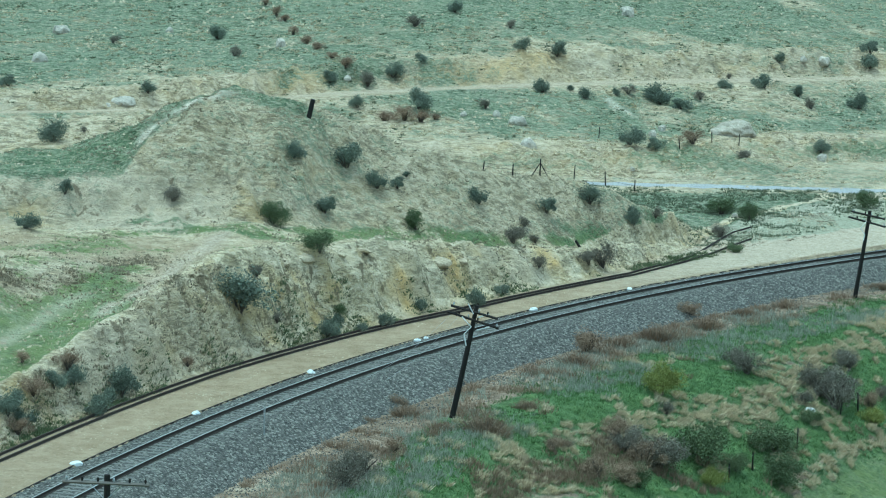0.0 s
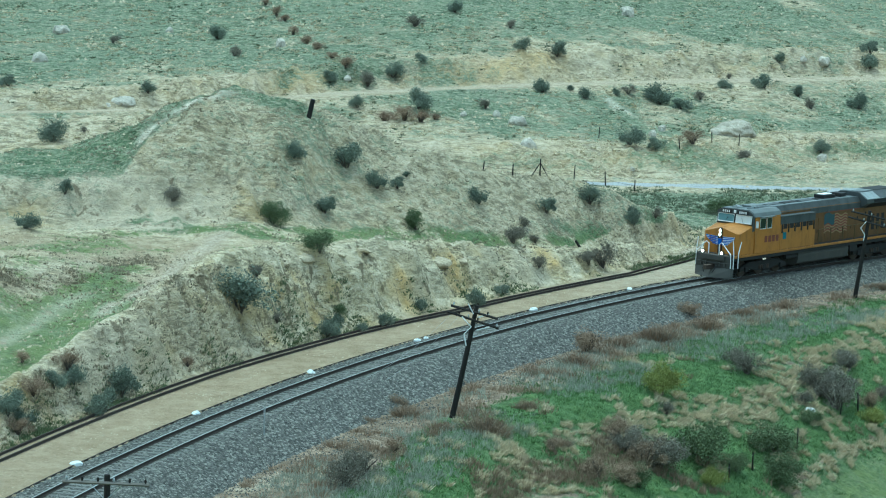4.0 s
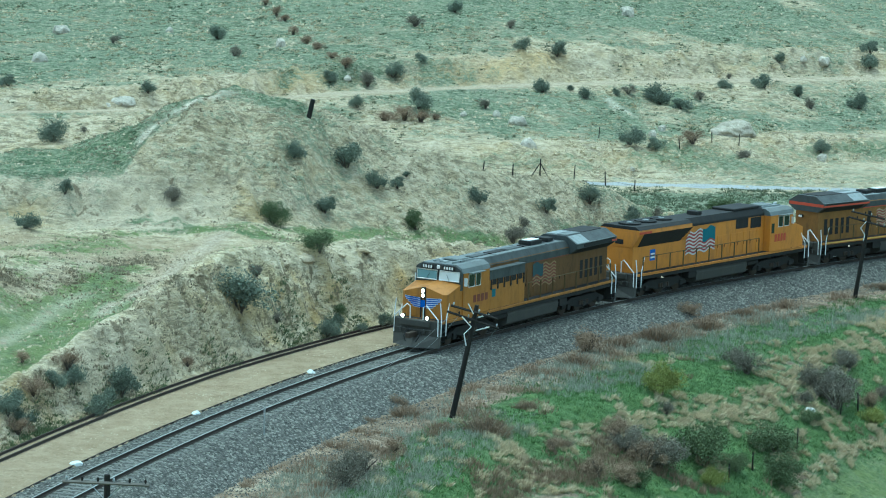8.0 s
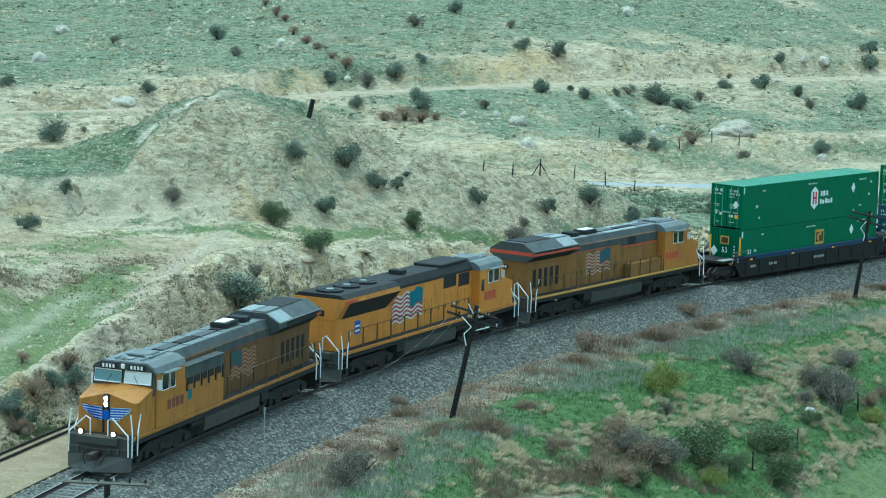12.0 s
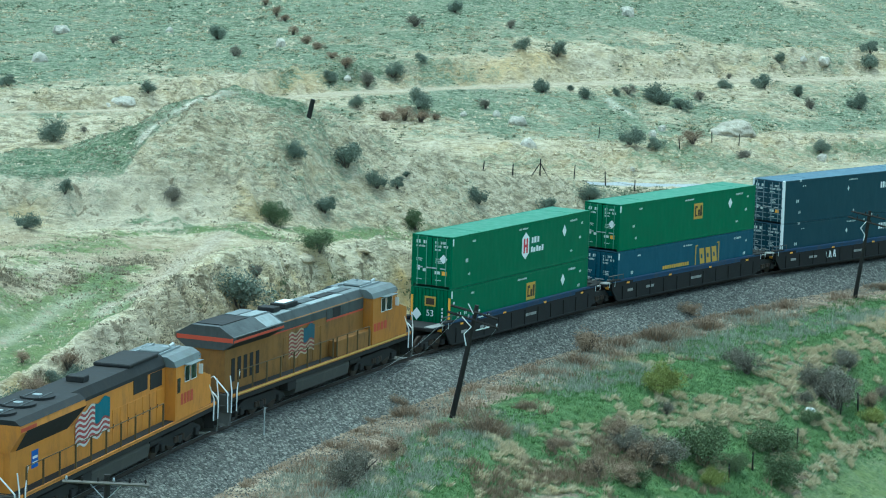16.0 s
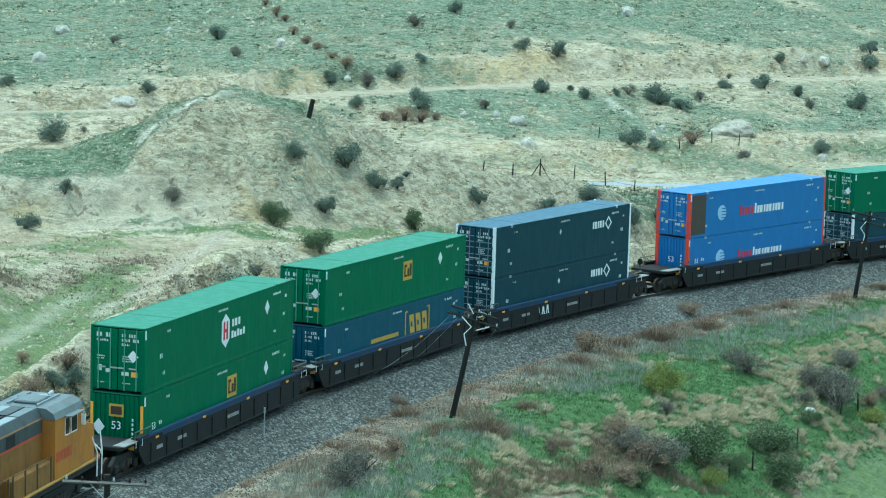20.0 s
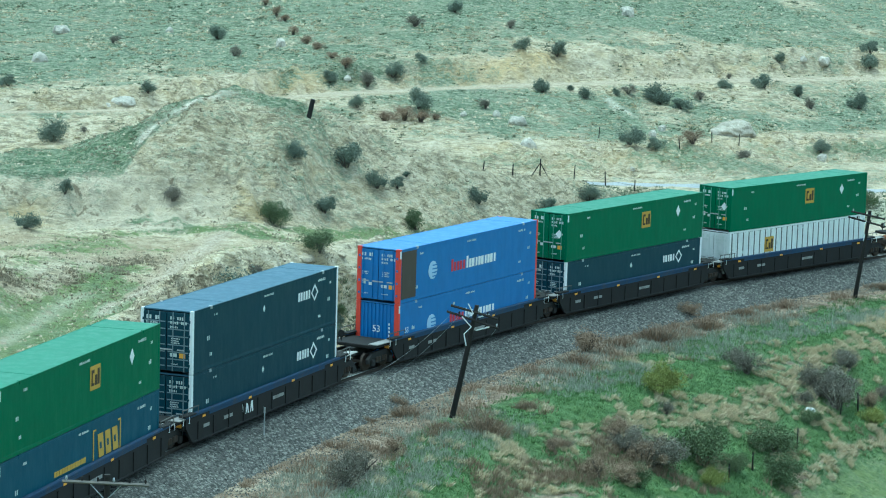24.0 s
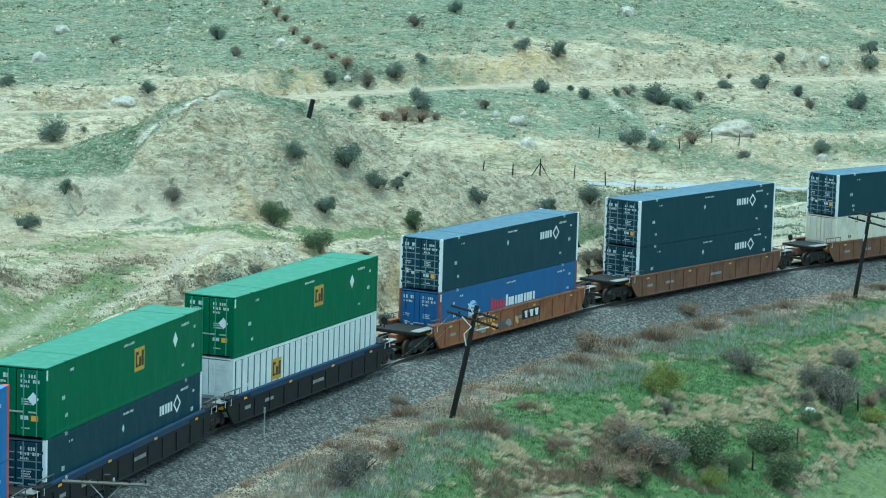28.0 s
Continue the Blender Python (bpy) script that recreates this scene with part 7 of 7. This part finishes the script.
def container(label, paint, posts, door, mark, mark_x, mark_z, ribs=0.0, patch=False, corner="plain"):
    """A 53-foot box: walls, roof, ends, corner posts, rails, doors and markings. Its front is at +x."""
    root = thing("container", label, "container", "containers on the train")
    hl, hw = LONG / 2, WIDE / 2
    for d in (-1, 1):
        bm = ribbed_panel(LONG - 0.36, 0.16, TALL - 0.12, d * (hw - 0.006), d, 0.46 if not ribs else ribs, 0.0015)
        wall = part("side_panel", bm, paint if not ribs else GROOVE, root)
        if ribs:
            for k in range(25):
                a = -7.86 + 0.63 * k
                part("panel", cube(a, a + 0.50, min(d * (hw - 0.004), d * (hw + 0.016)), max(d * (hw - 0.004), d * (hw + 0.016)), 0.17, TALL - 0.13, 0.004), paint, wall)
        part("bottom_rail", cube(-hl + 0.1, hl - 0.1, min(d * hw, d * (hw - 0.08)), max(d * hw, d * (hw - 0.08)), 0.0, 0.16, 0.01), paint, root)
        part("top_rail", cube(-hl + 0.1, hl - 0.1, min(d * (hw + 0.003), d * (hw - 0.07)), max(d * (hw + 0.003), d * (hw - 0.07)), TALL - 0.12, TALL - 0.005, 0.01), paint, root)
        for e in (-1, 1):
            x0, x1 = sorted((e * hl, e * (hl - 0.19)))
            part("corner_post", cube(x0, x1, min(d * (hw + 0.004), d * (hw - (0.26 if posts is POST_RED else 0.14))), max(d * (hw + 0.004), d * (hw - (0.26 if posts is POST_RED else 0.14))), 0, TALL, 0.012), posts, root)
            x0, x1 = sorted((e * 6.1, e * 6.3))
            part("lift_casting", cube(x0, x1, min(d * (hw - 0.1), d * (hw + 0.02)), max(d * (hw - 0.1), d * (hw + 0.02)), TALL - 0.13, TALL + 0.012, 0.008), GALV if posts is not paint else paint, root)
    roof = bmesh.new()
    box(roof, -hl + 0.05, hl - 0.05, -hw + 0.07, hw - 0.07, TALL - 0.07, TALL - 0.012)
    top = part("roof", roof, SKYLIT_ROOF_OF[paint.name], root)
    for k in range(2):
        a = -6.2 + 11.0 * k
        part("roof_bow", cube(a, a + 0.06, -hw + 0.1, hw - 0.1, TALL - 0.012, TALL - 0.004), SKYLIT_ROOF_OF[paint.name], top)
    part("floor", cube(-hl + 0.1, hl - 0.1, -hw + 0.08, hw - 0.08, 0.08, 0.14), UNDER, root)
    part("tail_wall", cube(-hl + 0.02, -hl + 0.06, -hw + 0.14, hw - 0.14, 0.1, TALL - 0.1), paint, root)
    for d in (-1, 1):
        if door:
            y0, y1 = sorted((d * 0.02, d * (hw - 0.14)))
            leaf = part("door", cube(hl - 0.07, hl - 0.02, y0, y1, 0.12, TALL - 0.12, 0.008), paint, root)
            for u in (0.28, 0.78):
                y = d * (0.02 + (hw - 0.16) * u)
                part("lock_rod", tube(bmesh.new(), [(hl + 0.012, y, 0.1), (hl + 0.012, y, TALL - 0.1)], 0.028, 6), RODS.get(paint.name, paint), leaf)
                part("lock_handle", cube(hl + 0.0, hl + 0.05, min(y, y - d * 0.34), max(y, y - d * 0.34), 1.05, 1.11), GALV, leaf)
            pale = paint is NAVY_PAINT
            for z in (0.3, 0.62, 0.95, 1.27, 1.66, 1.98, 2.3) if pale else (0.34, 0.84, 1.2, 1.9, 2.3):
                part("rib", cube(hl - 0.02, hl - 0.006, y0 + 0.05, y1 - 0.05, z, z + (0.05 if pale else 0.09)), RODS[paint.name] if pale else paint, leaf)
            for k in range(4):
                part("hinge", cube(hl - 0.03, hl + 0.02, min(d * (hw - 0.2), d * (hw - 0.1)), max(d * (hw - 0.2), d * (hw - 0.1)), 0.35 + 0.66 * k, 0.47 + 0.66 * k), paint, leaf)
        else:
            part("end_wall", ribbed_end(d, hl, hw), paint, root)
        part("corner_mark", cube(hl - 0.15, hl - 0.02, min(d * (hw + 0.005), d * (hw + 0.012)), max(d * (hw + 0.005), d * (hw + 0.012)), TALL - 0.5, TALL - 0.1), WHITE, root)
    if door:
        for k, (y, z, count, h) in enumerate(((-1.0, 2.4, 5, 0.18), (-1.0, 2.2, 7, 0.10), (-0.98, 1.52, 8, 0.06), (-0.98, 1.42, 7, 0.06), (0.2, 2.44, 6, 0.14), (0.2, 2.24, 8, 0.13),
                                              (0.2, 2.06, 5, 0.10), (0.25, 1.56, 9, 0.06), (0.25, 1.46, 8, 0.06), (0.25, 1.36, 9, 0.06), (0.25, 0.40, 8, 0.06), (-0.95, 0.38, 7, 0.06))):
            mark_row(root, y, z, count, h, MARK, "x", hl + 0.002, 1, k)
        for y, z, w, h, mt in ((0.66, 0.72, 0.3, 0.22, LABEL_ORANGE), (0.2, 0.76, 0.34, 0.16, MARK), (-0.95, 0.9, 0.2, 0.26, MARK), (-0.56, 0.85, 0.24, 0.16, MARK)):
            part("label_plate", cube(hl - 0.005, hl + 0.004, y, y + w, z, z + h), mt, root)
        if corner == "diamond":
            plate(root, "placard", [(0.75, 1.35), (1.0, 1.62), (0.75, 1.89), (0.5, 1.62)], WHITE, "x", hl + 0.006, 1)
    else:
        lettering("size_mark", "53", 0.5, WHITE, root, Matrix(((0, 0, 1, hl + 0.045), (1, 0, 0, -0.25), (0, 1, 0, 1.3), (0, 0, 0, 1))))
        for d in (-1, 1):
            lettering("size_mark", "53", 0.42, WHITE, root, Matrix(((-d, 0, 0, 7.1 + d * 0.25), (0, 0, d, d * (hw + 0.005)), (0, 1, 0, 1.25), (0, 0, 0, 1))))
        if mark == "square":
            plate(root, "placard", [(-0.85, 1.0), (-0.55, 1.35), (-0.85, 1.7), (-1.15, 1.35)], WHITE, "x", hl + 0.04, 1)
            plate(root, "emblem", rect(-0.35, 0.35, 1.85, 2.4), GOLD, "x", hl + 0.04, 1)
            plate(root, "emblem_bar", rect(-0.26, 0.26, 1.94, 2.3), LOGO_BROWN, "x", hl + 0.053, 1)
            for d in (-1, 1):
                plate(root, "corner_stripe", rect(d * 1.2 - 0.07, d * 1.2 + 0.07, 0.5, 2.4), LABEL_ORANGE, "x", hl + 0.002, 1)
        for k in range(5):
            plate(root, "mark_bar", rect(0.74, 0.82, 0.9 + 0.2 * k, 1.02 + 0.2 * k), WHITE, "x", hl + 0.04, 1)
    for d in (-1, 1):
        y = d * (hw + 0.004)
        emblem(root, mark, mark_x, mark_z, y + (d * 0.016 if ribs else 0.0), d)
        ink = MARK if mark != "round" else LOGO_BROWN
        for k, (a, z, count, h) in enumerate(((5.9, 2.4, 4, 0.11), (0.6, 2.5, 13, 0.10), (-5.6, 2.42, 9, 0.12), (6.6, 1.35, 2, 0.2), (6.3, 0.6, 2, 0.16), (-6.8, 1.3, 2, 0.18), (-5.7, 0.62, 3, 0.12), (-7.0, 2.15, 2, 0.14))):
            mark_row(root, a * (1 if d > 0 else -1), z, count, h, ink, "y", y, d, k + int(abs(mark_x) * 7))
        if corner == "faded":
            plate(root, "placard", [(0.6, 1.78), (0.72, 1.95), (0.6, 2.12), (0.48, 1.95)], MARK, "y", y, d)
        if corner == "diamond":
            plate(root, "placard", [(-4.9, 1.6), (-4.65, 1.95), (-4.9, 2.3), (-5.15, 1.95)], WHITE, "y", y, d)
        if patch:
            plate(root, "bare_panel", rect(6.3, 7.85, 0.2, TALL - 0.16), PRIMER, "y", y, d, "unpainted brown panel")
    return root


def ribbed_end(d, hl, hw):
    """Half of a corrugated end wall."""
    bm = bmesh.new()
    y0, y1 = (0.0, hw - 0.14) if d > 0 else (-(hw - 0.14), 0.0)
    n = 5
    ys, xs = [], []
    for k in range(n):
        a, w = y0 + (y1 - y0) * k / n, (y1 - y0) / n
        ys += [a, a + 0.4 * w, a + 0.5 * w, a + 0.9 * w]
        xs += [hl - 0.01, hl - 0.01, hl - 0.06, hl - 0.06]
    ys.append(y1)
    xs.append(hl - 0.01)
    lo = [bm.verts.new((x, y, 0.1)) for x, y in zip(xs, ys)]
    hi = [bm.verts.new((x, y, TALL - 0.1)) for x, y in zip(xs, ys)]
    for i in range(len(xs) - 1):
        bm.faces.new((lo[i], lo[i + 1], hi[i + 1], hi[i]))
    return bm


def well_car(label, side_mat, band, reflectors, front_truck, rear_truck, reach_front, reach_rear):
    """A container well between two end platforms."""
    root = thing("well_car", label, "freight car", "well cars of the train")
    for d in (-1, 1):
        bm = bmesh.new()
        y0, y1 = sorted((d * 1.36, d * 1.48))
        prism(bm, [(-8.9, 1.0), (-8.3, 0.28), (8.3, 0.28), (8.9, 1.0), (8.9, 1.42), (-8.9, 1.42)], "y", y0, y1)
        wall = part("side_sill", bm, side_mat, root)
        part("top_chord", cube(-8.9, 8.9, min(d * 1.33, d * 1.53), max(d * 1.33, d * 1.53), 1.42, 1.55, 0.02), band, root)
        part("bottom_chord", cube(-8.25, 8.25, min(d * 1.3, d * 1.52), max(d * 1.3, d * 1.52), 0.2, 0.3, 0.02), side_mat, root)
        if band is not side_mat:
            part("side_band", cube(-6.2, 6.6, min(d * 1.482, d * 1.492), max(d * 1.482, d * 1.492), 1.26, 1.42), band, wall, "scuffed blue side band")
        for k in range(11):
            a = -7.9 + 1.56 * k
            part("rib", cube(a, a + 0.07, min(d * 1.482, d * 1.53), max(d * 1.482, d * 1.53), 0.3, 1.14 if band is not side_mat else 1.4), side_mat, wall)
        for k, a in enumerate((-7.2, -2.6, 2.2, 7.0)):
            part("reflector", cube(a, a + 0.3, min(d * 1.494, d * 1.502), max(d * 1.494, d * 1.502), 1.24, 1.34), reflectors, wall)
        for a, w in ((4.2, 0.9), (-1.4, 1.3), (6.6, 0.6)):
            part("mark_bar", cube(a, a + w, min(d * 1.494, d * 1.5), max(d * 1.494, d * 1.5), 0.74, 0.90), CAR_MARK, wall)
        for e in (-1, 1):
            rail = bmesh.new()
            tube(rail, [(e * 7.7, d * 1.5, 1.86), (e * 9.35, d * 1.5, 1.86)], 0.028, 5)
            for a in (7.75, 8.3, 8.85, 9.3):
                tube(rail, [(e * a, d * 1.5, 1.5), (e * a, d * 1.5, 1.86)], 0.022, 4)
            part("end_railing", rail, UMBER_RAIL, root, "worn grey end railing")
            for a in (8.7, 9.3):
                part("grab_iron", tube(bmesh.new(), [(e * a, d * 1.5, 1.2), (e * a, d * 1.55, 1.2), (e * a, d * 1.55, 1.5), (e * a, d * 1.5, 1.5)], 0.015, 4), RAIL_WHITE, root)
    for e, reach in ((1, reach_front), (-1, reach_rear)):
        x0, x1 = sorted((e * 8.2, e * 8.95))
        part("end_bulkhead", cube(x0, x1, -1.36, 1.36, 0.9, 1.3, 0.03), side_mat, root)
        part("end_platform", cube(*sorted((e * 8.4, e * reach)), -1.3, 1.3, 1.2, 1.38, 0.03), CAR_BLACK, root)
        part("walkway", cube(*sorted((e * 8.3, e * (reach - 0.1))), 0.9, 1.45, 1.385, 1.43, 0.01), CAR_MARK, root)
        part("draft_sill", cube(*sorted((e * 8.4, e * (reach + 0.35))), -0.22, 0.22, 0.72, 1.2, 0.03), side_mat, root)
        if reach > 10:
            part("coupler", cube(*sorted((e * (reach + 0.35), e * (reach + 1.1))), -0.13, 0.13, 0.7, 0.98, 0.04), STEEL_WORN, root)
        for d in (-1, 1):
            part("corner_plate", cube(*sorted((e * 8.0, e * 9.1)), min(d * 1.2, d * 1.55), max(d * 1.2, d * 1.55), 1.5, 1.58, 0.015), side_mat, root)
            part("marker", cube(*sorted((e * 9.0, e * 9.02)), min(d * 1.05, d * 1.3), max(d * 1.05, d * 1.3), 1.02, 1.2), LABEL_ORANGE, root)
        part("brake_wheel", tube(bmesh.new(), [(e * (reach - 0.4), -0.9, 1.75), (e * (reach - 0.36), -0.9, 1.75)], 0.2, 12), CAR_BLACK, root)
        part("brake_staff", tube(bmesh.new(), [(e * (reach - 0.38), -0.9, 1.35), (e * (reach - 0.38), -0.9, 1.75)], 0.03, 6), CAR_BLACK, root)
    for k in range(6):
        a = -7.2 + 2.7 * k
        part("floor_beam", cube(a, a + 0.3, -1.36, 1.36, 0.22, 0.33), side_mat, root)
    if front_truck:
        truck(root, front_truck, (-0.89, 0.89), 0.46, 1.25, UNDER)
    if rear_truck:
        truck(root, -rear_truck, (-0.89, 0.89), 0.46, 1.25, UNDER)
    return root


def stack(s, car, lower, upper):
    MOVING.append((car, s, 9.0, None))
    MOVING.append((lower, s, 9.0, pose(0, 0, 0.36)))
    MOVING.append((upper, s, 9.0, pose(0, 0, 3.262)))


def green_box(door=True, mark="square", label="green container with gold square emblem and barred doors", x=-1.0):
    return container(label, GREEN_PAINT, GREEN_PAINT, door, mark, x, 1.75 if mark == "square" else 1.55, corner="diamond")


def navy_box(label="dark navy container with white corner posts and ring emblem"):
    return container(label, NAVY_PAINT, WHITE, True, "ring", -5.2, 1.95, corner="faded")


def blue_box(door, patch, label):
    return container(label, BLUE_PAINT, POST_RED, door, "train", 0.0, 1.35, patch=patch)


BLACK_CAR = ("black well car with blue side band", CAR_BLACK, CAR_BLUE, LABEL_ORANGE)
BROWN_CAR = ("rusty brown well car with yellow reflectors", CAR_BROWN, CAR_BROWN, STRIPE_YELLOW)
UMBER_CAR = ("dark umber grimy well car with yellow reflectors", CAR_UMBER, CAR_UMBER, STRIPE_YELLOW)
JOINT = 9.93
stack(60.2, well_car(*BLACK_CAR, 9.6, JOINT, 10.3, 9.6), green_box(False, label="plain-ended green container with gold square emblem"),
      green_box(True, "hexagon", "green container with white hexagon emblem and barred doors", -0.2))
stack(80.1, well_car(*BLACK_CAR, 0, JOINT, 9.6, 9.6),
      container("steel blue container with gold bracket emblem", STEEL_BLUE, STEEL_BLUE, True, "bracket", -2.3, 1.7), green_box())
third = well_car(*BLACK_CAR, 0, 9.6, 9.6, 10.6)
for k in range(5):
    for d in (-1, 1):
        plate(third, "paint_scrawl", [(2.0 + 0.24 * k, 0.6 + 0.05 * (k % 2)), (2.1 + 0.24 * k, 0.58), (2.22 + 0.24 * k - 0.2 * (k % 2), 1.1), (2.1 + 0.24 * k - 0.2 * (k % 2), 1.12 - 0.06 * k)],
              WHITE, "y", d * 1.494, d, "sprayed white scrawl")
stack(99.8, third, navy_box(), navy_box())
stack(123.2, well_car(*BLACK_CAR, 9.6, JOINT, 10.6, 9.6), blue_box(False, False, "blue container with red posts, ribbed end and white bars"),
      blue_box(True, True, "blue container with brown primer panel and red posts"))
stack(143.0, well_car(*BLACK_CAR, 0, JOINT, 9.6, 9.6), navy_box(), green_box())
stack(162.7, well_car(*BLACK_CAR, 0, 9.6, 9.6, 10.6),
      container("white ribbed container with dark square emblem", CREAM_PAINT, CREAM_PAINT, True, "square", 3.6, 1.75, ribs=0.62), green_box())
rusty = well_car(*BROWN_CAR, 9.6, 9.6, 10.6, 10.6)
for d in (-1, 1):
    plate(rusty, "dark_patch", rect(-3.1, -1.0, 0.6, 1.16), CAR_BLACK, "y", d * 1.496, d, "black painted patch")
    for k in range(3):
        plate(rusty, "mark_bar", [(-1.65 - 0.62 * k, 0.68), (-1.4 - 0.62 * k, 0.68), (-1.25 - 0.62 * k, 1.08), (-1.7 - 0.62 * k, 1.08)], WHITE, "y", d * 1.509, d)
    for k, (a, w, mt) in enumerate(((3.2, 0.9, CAR_MARK), (2.0, 0.7, LABEL_ORANGE), (1.1, 0.6, FLAG_BLUE), (0.2, 0.8, CAR_MARK), (-0.6, 0.4, STRIPE_YELLOW))):
        plate(rusty, "paint_scrawl", [(a, 0.5), (a + w * 0.4, 0.44), (a + w, 0.66), (a + w * 0.7, 0.92), (a + w * 0.2, 0.8)], mt, "y", d * (1.5 + 0.002 * k), d, "faded sprayed scrawl", 0.006)
    for k in range(9):
        plate(rusty, "mark_bar", rect(4.6 - 0.34 * k, 4.8 - 0.34 * k, 0.98, 1.16), STRIPE_YELLOW, "y", d * 1.496, d)
stack(186.4, rusty, container("faded blue container with pale emblem discs and barred doors", BLUE_DULL, MAROON, True, "train", 0.0, 1.5), navy_box())
stack(210.0, well_car(*UMBER_CAR, 9.6, 9.6, 10.6, 10.6), navy_box(), navy_box())
stack(233.8, well_car(*UMBER_CAR, 9.6, 9.6, 10.6, 10.6),
      container("bone-white container with dark round emblem", BONE_PAINT, BONE_PAINT, True, "round", 0.0, 1.6), navy_box())


# ---------------------------------------------------------------- what moves
SPIN_TIMES = [round(0.0667 * k, 4) for k in range(418)] + [27.9, 28.0]


def motions():
    for args in MOVING:
        ride(*args)
    for axle, x, r in SPINNING:
        rows = []
        for t in SPIN_TIMES:
            a = -math.degrees((gone(min(t, 27.8)) / r) % (2 * math.pi))
            rows.append((t, Matrix.Translation((x, 0, r)) @ Euler((0, radians(-a), 0)).to_matrix().to_4x4()))
        walk(axle, rows)


motions()
